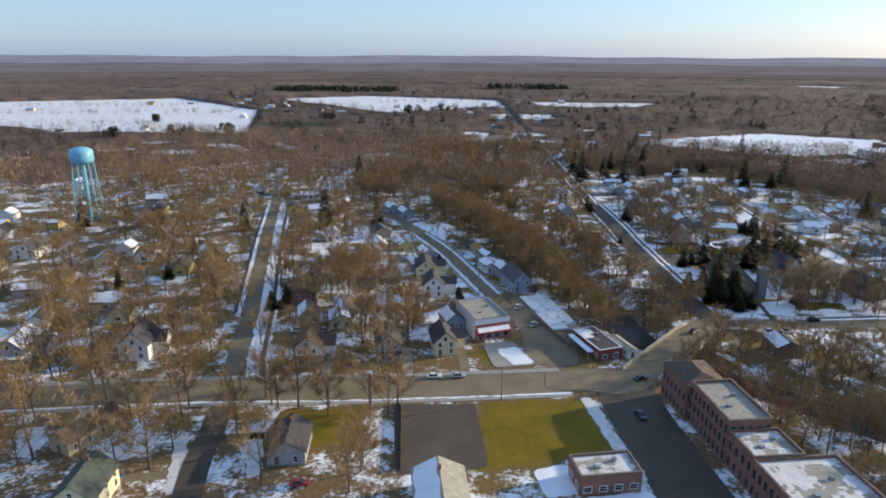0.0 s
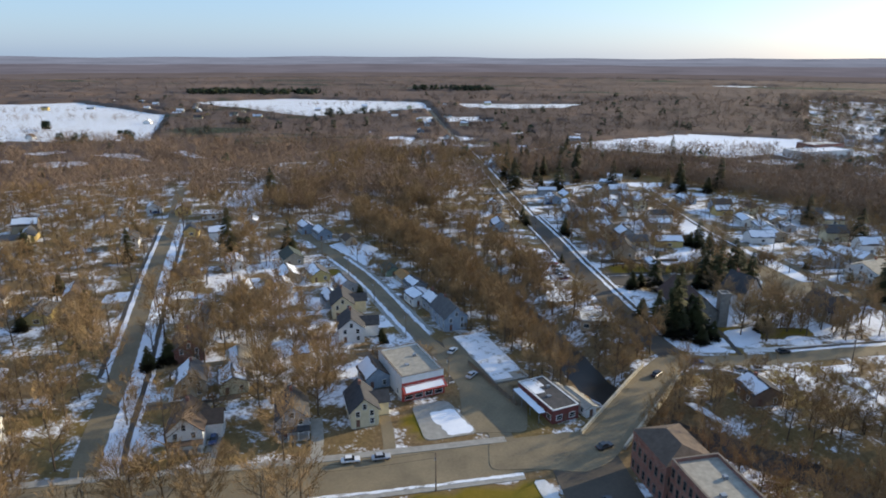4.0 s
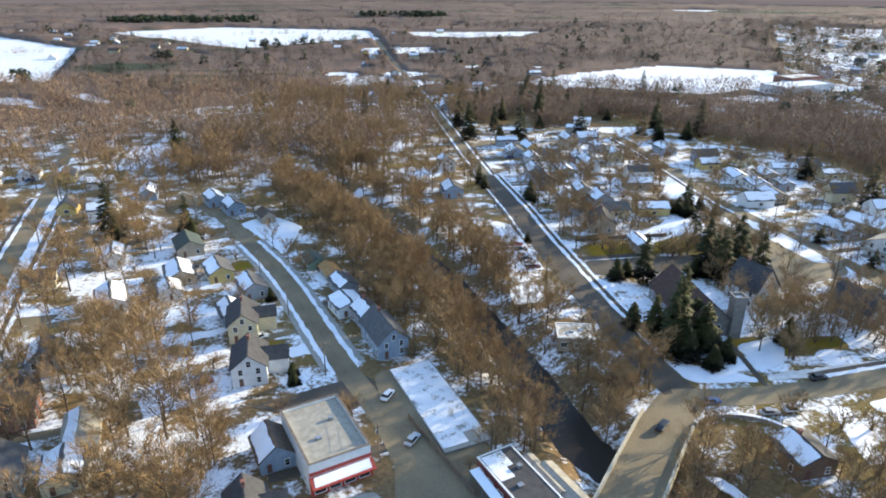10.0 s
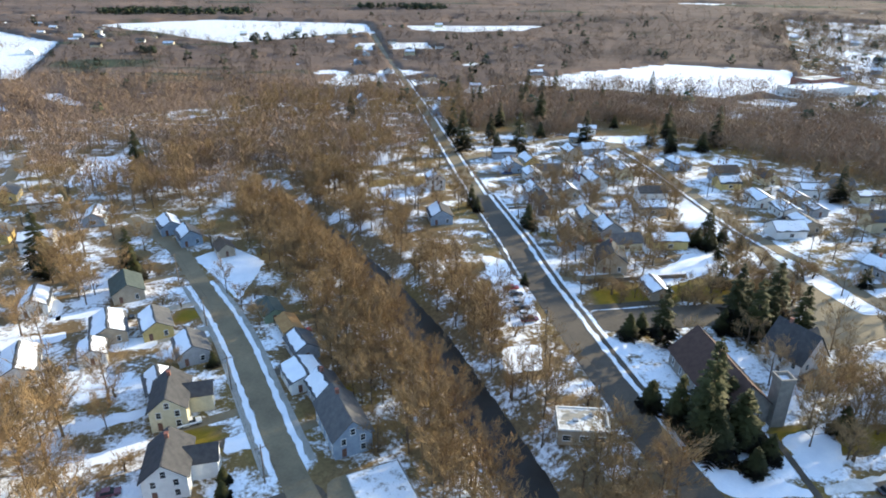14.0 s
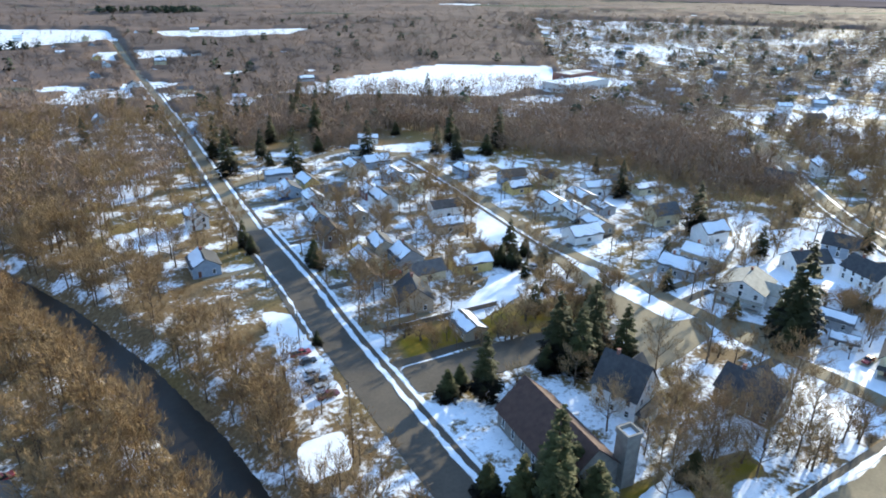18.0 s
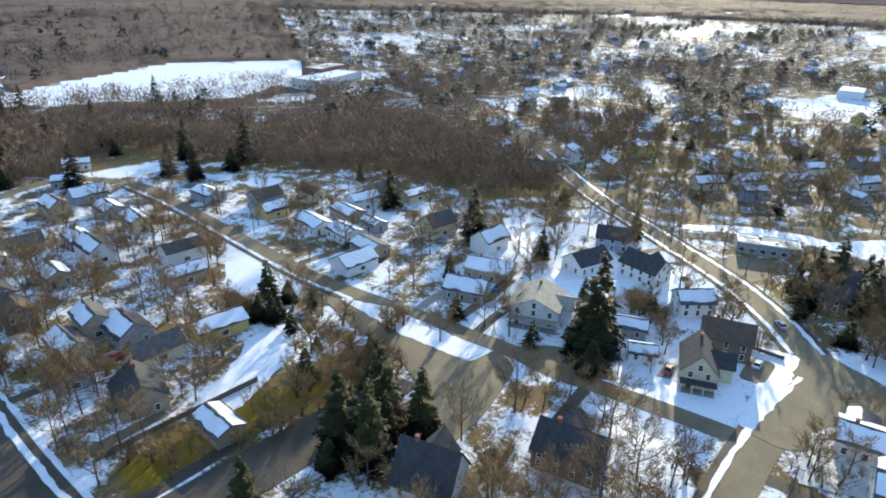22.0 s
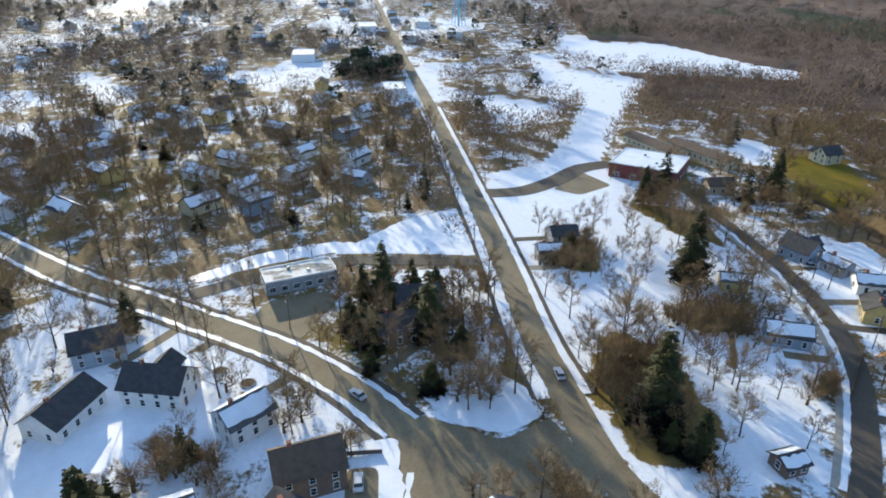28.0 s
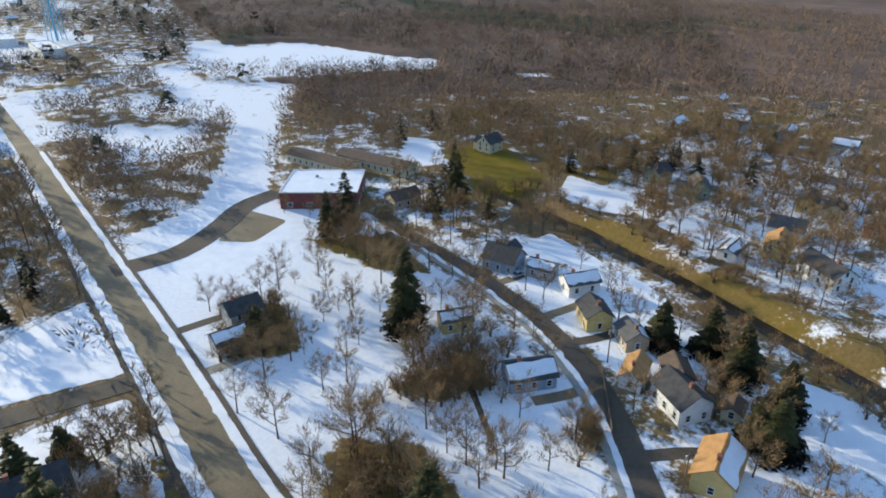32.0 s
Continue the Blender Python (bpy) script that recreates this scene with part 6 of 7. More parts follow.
for f in ((203.1, 255.1, 204.5, 245.9, 1.1), (3, 214, 16, 190), (160, 318, 176, 338), (178, 318, 200, 332), (228, 148, 246, 136), (64, 318, 100, 322), (-31, 147, -25, 118)):
    fence(*f)

# ---- trees near the path ----
# yards that stay open
for x, y, r in ((-70, 191, 11), (-84, 214, 8), (-43, 250, 9), (-34, 230, 9), (-48, 281, 8), (-66, 284, 11), (-86, 272, 9), (-22, 180, 8), (181, 255, 9), (165, 322, 10), (60, 402, 9), (84, 360, 7), (160, 388, 12)):
    FOOT.append((x, y, r))
for x, y, s, k in ((195, 395, 1.0, 1), (198, 351, 1.15, 1), (55, 371, 0.8, 2), (121, 356, 0.9, 0), (125, 352, 0.8, 2), (78, 282, 1.0, 1), (104, 283, 1.1, 1), (110, 286, 0.95, 0), (97, 287, 0.9, 2), (167, 277, 1.8, 2), (170, 279, 1.6, 1), (168, 282, 1.4, 2), (34, 392, 0.8, 0), (36, 386, 0.75, 2), (46, 318, 0.5, 2)):
    plant(FIRS, x, y, s, k)
for x, y, s, k in ((74, 243, 1.15, 1), (70, 248, 1.0, 0), (74, 238, 1.5, 2), (81, 241, 1.6, 2), (82, 250, 1.3, 2), (85, 236, 0.8, 2), (280, 167, 1.25, 1), (277, 170, 1.1, 1), (339, 168, 1.1, 0), (344, 160, 1.1, 1), (349, 165, 0.9, 0), (345, 119, 1.1, 1), (345, 121, 0.9, 0)):
    plant(FIRS, x, y, s, k)
for x, y, s, k in ((205, 187, 1.0, 0), (209, 191, 0.8, 2), (255, 250, 1.0, 2), (262, 254, 1.0, 1), (247, 256, 1.0, 2), (372, 106, 1.0, 0), (-114, 332, 1.2, 1), (-110, 326, 1.1, 2), (-124, 438, 1.3, 1), (-116, 432, 1.1, 0), (-173, 356, 1.0, 2), (-130, 452, 0.9, 0)):
    plant(FIRS, x, y, s, k)
for x, y, s, k in ((-109, 463, 1.0, 2), (-80, 324, 1.0, 2), (-84, 330, 0.9, 1), (-40, 273, 0.5, 2), (-25, 228, 0.5, 2), (246, 119, 1.4, 2), (229, 113, 1.6, 2), (238, 112, 1.5, 2), (211, 125, 1.4, 2), (217, 115, 1.5, 2), (214, 127, 1.1, 2), (201, 281, 0.6, 2), (-89, 211, 1.0, 2), (-93, 206, 0.9, 2), (-26, 232, 0.45, 2), (38, 602, 1.1, 0), (-34, 560, 1.0, 1), (121, 304, 0.9, 0), (118, 345, 0.8, 2), (114, 348, 0.9, 2), (55, 366, 0.9, 2), (162, 274, 1.1, 2), (203, 324, 0.9, 0), (28, 584, 0.8, 2), (53, 585, 1.1, 1), (78, 622, 1.0, 0), (100, 556, 1.2, 2), (-21, 647, 1.2, 0), (-150, 232, 0.8, 2), (-240, 300, 1.0, 1)):
    plant(FIRS, x, y, s, k)
for x, y, s, k in ((76, 247, 1.3, 1), (72, 240, 1.2, 0), (80, 232, 0.8, 2), (66, 254, 0.9, 2), (70, 285, 0.9, 2), (74, 287, 0.8, 2), (112, 290, 1.2, 1), (101, 289, 1.15, 1), (106, 293, 1.0, 0), (116, 282, 1.0, 1)):
    plant(FIRS, x, y, s, k)
for x, y, s, k in ((238, 232, 1.0, 2), (244, 240, 1.1, 1), (251, 244, 1.1, 2), (262, 246, 1.0, 0), (268, 240, 0.9, 2), (224, 238, 0.9, 2), (216, 192, 1.3, 1), (294, 200, 0.9, 2), (287, 203, 0.8, 2)):
    plant(FIRS, x, y, s, k)
for _ in range(46):
    x, y = rt.uniform(20, 200), rt.uniform(470, 660)
    if clear_of(x, y, 3) and off_roads(x, y, 3):
        plant(FIRS, x, y, rt.uniform(0.9, 1.4))
for _ in range(46):
    x, y = rt.uniform(-260, 520), rt.uniform(150, 480)
    if not any(inside(x, y, p) for p in FIELDS + SNOWY[4:5]) and clear_of(x, y, 3) and off_roads(x, y, 4) and seg_dist(x, y, RIVER) > 20:
        plant(FIRS, x, y, rt.uniform(0.5, 1.05))
for x, y, s, k in ((-116, 137, 1.05, 0), (-93, 144, 1.1, 1), (-69, 144, 1.05, 0), (-49, 138, 1.15, 2), (-81, 117, 0.8, 2), (-70, 122, 0.85, 2), (-34, 116, 0.9, 0), (-71, 233, 1.2, 2), (-104, 325, 1.1, 0), (62, 230, 0.8, 2), (105, 249, 0.9, 2), (107, 241, 0.85, 2), (66, 344, 1.0, 3), (246, 193, 1.0, 2)):
    plant(BARE, x, y, s, k)
for x, y, s, k in ((112, 246, 1.0, 0), (118, 240, 0.9, 2), (126, 246, 1.05, 1), (131, 242, 0.9, 2), (140, 247, 1.0, 0), (122, 252, 0.9, 3), (108, 255, 1.0, 2), (96, 240, 0.8, 2), (144, 256, 1.0, 1), (116, 262, 0.9, 0), (98, 262, 0.9, 3), (146, 240, 0.8, 2)):
    plant(BARE, x, y, s, k)
for x, y, s, k in ((237, 189, 0.8, 2), (228, 172, 0.8, 2), (270, 157.5, 1.0, 3), (230, 155, 0.7, 2), (309, 108, 0.9, 0), (289, 70, 1.0, 3), (229, 201, 0.95, 2), (244, 193, 0.9, 0), (228, 177, 0.7, 2), (232, 222, 0.9, 3), (144, 308, 0.75, 2), (224, 220, 0.8, 1), (252, 305, 1.0, 0), (99, 246, 0.9, 2)):
    plant(BARE, x, y, s, k)


for x, y, s, k in ((-62, 229, 1.0, 0), (-76, 241, 0.95, 1), (-53, 224, 0.9, 0), (-46, 189, 0.95, 1), (-37, 185, 0.8, 0), (-36, 200, 0.9, 1), (-61, 214, 0.95, 0), (-77, 229, 0.9, 1), (-92, 311, 0.85, 1), (-50, 142, 1.0, 0), (-66, 141, 1.0, 1), (-88, 137, 0.95, 0), (-112, 136, 1.05, 1), (-58, 205, 0.85, 1), (-101, 198, 1.0, 0), (-82, 253, 0.8, 1), (-126, 174, 0.95, 0), (-40, 208, 0.8, 0), (-68, 252, 0.85, 1), (-140, 160, 1.0, 0), (-160, 190, 1.0, 1), (-118, 218, 0.95, 0), (-132, 236, 0.9, 1), (-34, 118, 0.9, 1), (53, 219, 0.62, 1), (238, 178, 0.55, 0)):
    plant(BIG, x, y, s, k)

for x, y, s, k in ((212.3, 263.3, 1.3, 0), (199.9, 276.7, 0.9, 0), (197.6, 282.1, 1.4, 0), (195.5, 284.5, 1.2, 0), (192.6, 288.3, 1.2, 0), (209, 266, 1.0, 0)):
    plant([SHRUB], x, y, s, k)

def grove(n, ok, x0, x1, y0, y1, lo, hi, gap=3.6, kinds=BARE, clear=1.5, own=20):
    k, own = 0, int(own * 0.6)
    for _ in range(n * 6):
        x, y = rt.uniform(x0, x1), rt.uniform(y0, y1)
        if k < n and ok(x, y) and clear_of(x, y, clear) and off_roads(x, y, 2.0) and all((x - a) ** 2 + (y - b) ** 2 > gap * gap for a, b in PLACED[-260:]):
            plant(kinds if k < own else LIGHT if kinds is BARE else LIGHT_FIRS if kinds is FIRS else LIGHT_SHRUB, x, y, rt.uniform(lo, hi), None, k < own)
            k += 1




def east_bank(x, y):
    """The open bank between the river and the north road."""
    return 200 < y < 400 and x > float(np.interp(y, [186, 208, 235, 263, 292, 325, 365, 425], [56, 41, 34, 25, 15, 0, -22, -62]))


by_river = lambda x, y: 8 < float(seg_dist(x, y, RIVER)) < 30 and (not east_bank(x, y) or (rt.random() < 0.42 and float(seg_dist(x, y, RIVER)) < 25))
no_lot = lambda x, y: not any(inside(x, y, p) for p, *_ in LOTS) and not any(inside(x, y, p) for p in FIELDS + GRASSY)
wide = lambda x, y: no_lot(x, y) and float(seg_dist(x, y, RIVER)) > 12
grove(400, lambda x, y: by_river(x, y) and no_lot(x, y), -60, 70, 175, 420, 0.65, 1.05, 2.2, own=24)
grove(90, lambda x, y: 5.2 < float(seg_dist(x, y, RIVER)) < 12 and (not east_bank(x, y) or rt.random() < 0.5), -50, 60, 180, 400, 0.7, 1.05, 2.4, own=6)
grove(40, lambda x, y: 6.5 < float(seg_dist(x, y, RIVER)) < 12, 50, 200, 90, 190, 0.5, 0.9, 3, own=4)
grove(60, lambda x, y: by_river(x, y) and no_lot(x, y), 40, 200, 90, 200, 0.6, 0.95, own=10)
grove(50, lambda x, y: 15 < float(seg_dist(x, y, RIVER)) < 26 and no_lot(x, y), 200, 350, 50, 125, 0.35, 0.7, own=10)
grove(26, wide, -80, -36, 180, 250, 0.95, 1.3, 3.8, own=16)
grove(28, wide, -120, -78, 165, 330, 0.9, 1.25, 4.5, own=6)
grove(18, wide, -90, 0, 240, 350, 0.6, 1.0, 5, own=10)
grove(200, wide, -270, -95, 160, 430, 0.8, 1.25, 4.5, own=0)
grove(26, wide, -200, -30, 95, 150, 1.0, 1.3, 6, own=14)
grove(80, lambda x, y: no_lot(x, y) and float(seg_dist(x, y, RIVER)) > 8.5, 60, 128, 112, 200, 0.5, 0.85, 3, own=14)
grove(24, lambda x, y: wide(x, y) and abs(y - 152 - 0.22 * (x + 50)) < 16, -190, -30, 105, 175, 1.0, 1.35, 5, own=10)
grove(74, wide, 60, 220, 235, 440, 0.55, 1.0, 5, own=22)
grove(50, wide, 215, 300, 220, 360, 0.5, 0.95, 5, own=16)
grove(50, wide, 85, 220, 120, 215, 0.4, 0.8, 4, own=10)
grove(34, wide, 230, 345, 135, 215, 0.4, 0.85, 5, own=14)
grove(26, wide, 205, 345, 108, 152, 0.5, 0.9, 4, own=10)
grove(24, wide, 345, 420, 110, 230, 0.3, 0.8, 5, own=10)
grove(10, lambda x, y: inside(x, y, [(238, 263), (268, 258), (250, 244), (224, 252)]), 222, 270, 242, 266, 0.6, 1.0, 4.5, FIRS, own=8)
grove(26, lambda x, y: inside(x, y, [(238, 268), (272, 258), (270, 226), (246, 226), (216, 220), (218, 236)]), 215, 272, 218, 270, 0.45, 0.8, 2.6, own=8)
grove(30, lambda x, y: inside(x, y, [(268, 243), (270, 226), (246, 226), (238, 226), (218, 219), (219, 232), (242, 240)]), 215, 272, 218, 244, 0.7, 1.6, 1.6, [SHRUB], own=10)
grove(36, lambda x, y: inside(x, y, [(224, 204), (247, 194), (240, 186), (212, 186), (210, 194)]), 208, 248, 184, 206, 0.8, 1.7, 1.6, [SHRUB], own=10)
grove(14, lambda x, y: inside(x, y, [(224, 204), (247, 194), (240, 186), (212, 186), (210, 194)]), 208, 248, 184, 206, 0.55, 0.9, 3, own=8)
grove(60, lambda x, y: inside(x, y, [(260, 182), (266, 157), (249, 159), (250, 174)]), 246, 268, 155, 184, 0.7, 1.4, 1.5, [SHRUB], own=8)
grove(30, lambda x, y: 226 < x < 232 and 149 < y < 156, 226, 232, 149, 156, 0.6, 1.0, 1.0, [SHRUB], own=3)
grove(9, lambda x, y: True, 108, 132, 296, 350, 0.4, 0.75, 5, FIRS, own=10)
grove(24, lambda x, y: True, 108, 134, 296, 336, 0.7, 1.3, 2.2, [SHRUB], own=6)
grove(9, lambda x, y: True, 136, 146, 319, 327, 0.8, 1.4, 1.6, [SHRUB], own=2)
grove(50, wide, 140, 300, 262, 420, 0.45, 0.95, 4, own=10)
grove(50, wide, 140, 300, 250, 420, 0.5, 1.3, 2.2, [SHRUB], own=6)
grove(230, wide, 290, 470, 240, 480, 0.6, 1.05, 4, own=0)
grove(24, wide, 300, 480, 240, 480, 0.6, 1.0, 4, FIRS, own=0)
grove(44, wide, 45, 140, 318, 480, 0.6, 1.0, 4, own=0)
grove(40, wide, 45, 140, 310, 480, 0.6, 1.5, 2.2, [SHRUB], own=4)
grove(26, wide, -130, -5, 180, 350, 0.5, 1.3, 2.5, [SHRUB], own=4)
grove(70, lambda x, y: by_river(x, y), -20, 70, 180, 320, 0.6, 1.5, 2, [SHRUB], own=4)
grove(60, wide, 90, 200, 120, 215, 0.6, 1.5, 2, [SHRUB], own=4)
grove(60, wide, 240, 400, -60, 90, 0.5, 0.9, 5, own=10)
grove(90, wide, 300, 440, 235, 420, 0.6, 1.0, 5, own=0)
grove(230, lambda x, y: no_lot(x, y) and float(seg_dist(x, y, RIVER)) > 8, -120, 40, 380, 620, 0.8, 1.2, 3.5, own=0)
grove(30, wide, 60, 300, 120, 330, 0.6, 1.3, 3, [SHRUB], own=22)
grove(20, wide, -120, 60, 150, 330, 0.6, 1.2, 3, [SHRUB], own=10)
grove(40, lambda x, y: inside(x, y, [(285, 211), (282, 192), (306, 190), (310, 206)]), 281, 311, 189, 212, 0.7, 1.4, 1.6, [SHRUB], own=8)
grove(26, lambda x, y: inside(x, y, [(342, 176), (332, 147), (304, 151), (312, 163)]), 303, 343, 146, 177, 0.4, 0.8, 3, own=8)
grove(34, lambda x, y: off_roads(x, y, 2), 96, 150, 238, 268, 0.6, 1.3, 2.2, [SHRUB], own=6)
grove(10, lambda x, y: True, 164, 196, 209, 229, 0.5, 0.8, 4, own=3)
grove(20, lambda x, y: True, 164, 196, 209, 229, 0.5, 1.2, 2, [SHRUB], own=4)
grove(26, wide, 222, 300, 150, 205, 0.45, 0.85, 4, own=0)
grove(40, lambda x, y: inside(x, y, [(258, 186), (262, 176), (285, 176), (284, 150), (262, 146), (248, 160), (250, 176)]), 246, 288, 145, 188, 0.5, 1.3, 1.8, [SHRUB], own=4)
grove(70, wide, 325, 450, 25, 135, 0.5, 0.95, 4, own=0)
grove(10, wide, 325, 450, 25, 135, 0.6, 1.0, 5, FIRS, own=1)
grove(16, lambda x, y: True, 194, 203, 274, 289, 0.7, 1.2, 1.4, [SHRUB], own=5)
grove(90, lambda x, y: 5.5 < float(seg_dist(x, y, RIVER)) < 13, 205, 350, 60, 110, 0.5, 1.3, 2, [SHRUB], own=8)
grove(130, wide, 245, 370, -40, 75, 0.55, 1.0, 3.5, own=0)
grove(50, wide, 245, 370, -40, 75, 0.6, 1.4, 2, [SHRUB], own=0)
grove(14, wide, 245, 370, -40, 75, 0.6, 1.0, 5, FIRS, own=2)
grove(10, wide, 140, 216, 245, 335, 0.6, 0.95, 4, own=0)
grove(8, wide, 150, 216, 280, 345, 0.5, 0.8, 5, FIRS, own=2)
grove(16, lambda x, y: True, 99, 119, 350, 359, 0.8, 1.5, 1.4, [SHRUB], own=4)
grove(14, wide, 280, 345, 170, 205, 0.25, 0.5, 4, own=10)
grove(18, wide, 60, 135, 318, 420, 0.6, 0.95, 4, own=10)
grove(30, lambda x, y: True, 66, 128, 303, 315, 0.7, 1.3, 2.0, [SHRUB], own=10)
grove(12, lambda x, y: True, 70, 128, 303, 314, 0.4, 0.7, 3, own=6)
for i, k in enumerate(SPARE):
    if k.name not in used:
        x, y = (-150 - 9 * i, 250 + 11 * i)
        plant([k], x, y, 0.9)
join_loose("tree_belt", "bare brown winter trees filling the streets and banks", "trees")


# ---- woods beyond, as joined masses ----
def woods(name, n, where, size, seed, tris=22, free=False, label="bare brown winter woods with fine branches", cone=False, wide_twig=0.5):
    rnd = np.random.RandomState(seed)
    V, N, count = [], [], 0
    while count < n:
        x, y = where(rnd, 4 * n)
        keep = ~np.zeros(len(x), bool)
        for p in [] if free else FIELDS + GRASSY + [q for q, *_ in LOTS]:
            keep &= ~inside(x, y, p)
        for line, w in ROAD_LINES.values():
            keep &= seg_dist(x, y, line) > w / 2 + np.where(np.hypot(x - 80, y - 150) > 480, 1.5, 4)
        keep &= (seg_dist(x, y, RIVER) > 9) & ~clearing(x, y)
        for a, b, r in FOOT:
            keep &= (x - a) ** 2 + (y - b) ** 2 > (r + 2) ** 2
        x, y = x[keep][:n - count], y[keep][:n - count]
        if len(x) == 0:
            break
        z = height(x, y)
        k = len(x)
        s = size * rnd.uniform(0.7, 1.2, k)
        T = tris
        ang, rad, up = rnd.uniform(0, 2 * np.pi, (k, T)), rnd.uniform(0.03, 0.3, (k, T)), rnd.uniform(0.22, 0.8, (k, T))
        if cone:
            rad = 0.26 * (1.0 - up) * rnd.uniform(0.7, 1.1, (k, T)) + 0.01
        px, py, pz = x[:, None] + s[:, None] * rad * np.cos(ang), y[:, None] + s[:, None] * rad * np.sin(ang), z[:, None] + s[:, None] * up
        ln = s[:, None] * rnd.uniform(0.12, 0.26, (k, T))
        da = ang + rnd.uniform(-0.8, 0.8, (k, T))
        out, rise = (0.6, 0.8) if not cone else (0.8, -0.5)
        tx, ty, tz = px + ln * out * np.cos(da), py + ln * out * np.sin(da), pz + ln * rise * rnd.uniform(0.3, 1.1, (k, T))
        wa, ww = rnd.uniform(0, 2 * np.pi, (k, T)), s[:, None] * wide_twig * 0.04 * rnd.uniform(0.6, 1.5, (k, T))
        ax, ay, az = ww * np.cos(wa), ww * np.sin(wa), ww * rnd.uniform(-0.6, 0.6, (k, T))
        tri = np.stack([np.stack([px - ax, py - ay, pz - az], -1), np.stack([px + ax, py + ay, pz + az], -1), np.stack([tx, ty, tz], -1)], 2).reshape(-1, 3)
        tr = np.stack([np.stack([x - 0.012 * s, y, z - 0.5], -1), np.stack([x + 0.012 * s, y, z - 0.5], -1), np.stack([x, y, z + 0.75 * s], -1)], 1).reshape(-1, 3)
        up3 = np.repeat(np.stack([x, y, z + 0.45 * s], -1)[:, None, :], 3 * T, 1).reshape(-1, 3)
        V += [tri, tr]
        N += [soft_field(tri - up3, (0, 0, 0), 0.35, seed + count), np.tile((0.0, 0.0, 1.0), (len(tr), 1))]
        count += k
    V = np.concatenate(V)
    me = tri_mesh(name, V, [M["far_needles" if cone else "far_twigs" if size <= 15 else "distant_twigs"]], None, np.concatenate(N))
    return tagged(new(name, me), label, "woods", kind="stuff")


def joined_material(name, low, high):
    m, nt, b = nodes_of(name)
    g = nt.nodes.new("ShaderNodeNewGeometry")
    n = noise_node(nt, 0.01, 3, 0.6, "World")
    f = math_node(nt, "ADD", math_node(nt, "MULTIPLY", g.outputs["Random Per Island"], 0.22), math_node(nt, "MULTIPLY", n.outputs["Fac"], 0.78))
    nt.links.new(ramp(nt, f, [(0.3, low), (0.7, high)]).outputs["Color"], b.inputs["Base Color"])
    b.inputs["Roughness"].default_value = 0.9
    return m


M["far_twigs"] = joined_material("far_twigs", (0.20, 0.135, 0.088), (0.34, 0.23, 0.15))
M["distant_twigs"] = joined_material("distant_twigs", (0.17, 0.115, 0.08), (0.29, 0.20, 0.14))
M["far_needles"] = joined_material("far_needles", (0.04, 0.055, 0.03), (0.09, 0.105, 0.055))
for key in ("distant_twigs", "far_needles"):
    soft_shading(M[key])


def fan(r0, r1, a0, a1, power=1.0):
    def where(rnd, n):
        r = r0 + (r1 - r0) * rnd.uniform(0, 1, n) ** power
        a = np.radians(rnd.uniform(a0, a1, n))
        return 60 + r * np.sin(a), 180 + r * np.cos(a)
    return where


def sector(r0, r1, a0, a1):
    """Clumps of trees in a sector, thinner in between."""
    def where(rnd, n):
        r = np.sqrt(rnd.uniform(r0 * r0, r1 * r1, n))
        a = np.radians(rnd.uniform(a0, a1, n))
        x, y = 80 + r * np.sin(a), 150 + r * np.cos(a)
        k = np.sin(x * 0.016 + 2 * np.sin(y * 0.009)) * np.sin(y * 0.019 + 2 * np.sin(x * 0.008)) + rnd.uniform(-0.7, 0.7, n) > -0.1
        return x[k], y[k]
    return where


def in_band(rnd, n):
    x, y = rnd.uniform(38, 305, n), rnd.uniform(355, 628, n)
    k = inside(x, y, BAND)
    return x[k], y[k]


def box_where(x0, x1, y0, y1, out=True):
    def where(rnd, n):
        x, y = rnd.uniform(x0, x1, n), rnd.uniform(y0, y1, n)
        k = ~inside(x, y, TOWN) if out else np.ones(n, bool)
        return x[k], y[k]
    return where


def crown_material():
    """Woods from above: bands of grey-brown hardwoods, reddish scrub and dark evergreens."""
    m, nt, b = nodes_of("crown_mass")
    g, mp = nt.nodes.new("ShaderNodeNewGeometry"), nt.nodes.new("ShaderNodeMapping")
    mp.inputs["Scale"].default_value = (0.45, 1.0, 1.0)
    mp.inputs["Rotation"].default_value = (0, 0, 0.3)
    nt.links.new(g.outputs["Position"], mp.inputs["Vector"])
    n1, n2, n3, n4 = (noise_node(nt, sc, d, r, "World") for sc, d, r in ((0.005, 4, 0.6), (0.05, 4, 0.65), (0.35, 3, 0.7), (0.0035, 4, 0.65)))
    for n in (n1, n2, n4):
        nt.links.new(mp.outputs[0], n.inputs["Vector"])
    f = math_node(nt, "ADD", math_node(nt, "ADD", math_node(nt, "MULTIPLY", n1.outputs["Fac"], 0.5), math_node(nt, "MULTIPLY", n2.outputs["Fac"], 0.3)), math_node(nt, "MULTIPLY", n3.outputs["Fac"], 0.2))
    wood = ramp(nt, f, [(0.36, (0.085, 0.063, 0.052)), (0.5, (0.145, 0.103, 0.08)), (0.64, (0.23, 0.155, 0.112))]).outputs["Color"]
    fir = ramp(nt, n2.outputs["Fac"], [(0.3, (0.035, 0.045, 0.028)), (0.7, (0.075, 0.085, 0.05))]).outputs["Color"]
    nt.links.new(mixc(nt, ramp(nt, n4.outputs["Fac"], [(0.585, (0, 0, 0)), (0.615, (1, 1, 1))]).outputs["Color"], wood, fir), b.inputs["Base Color"])
    b.inputs["Roughness"].default_value = 0.95
    return m


M["crown_mass"] = crown_material()


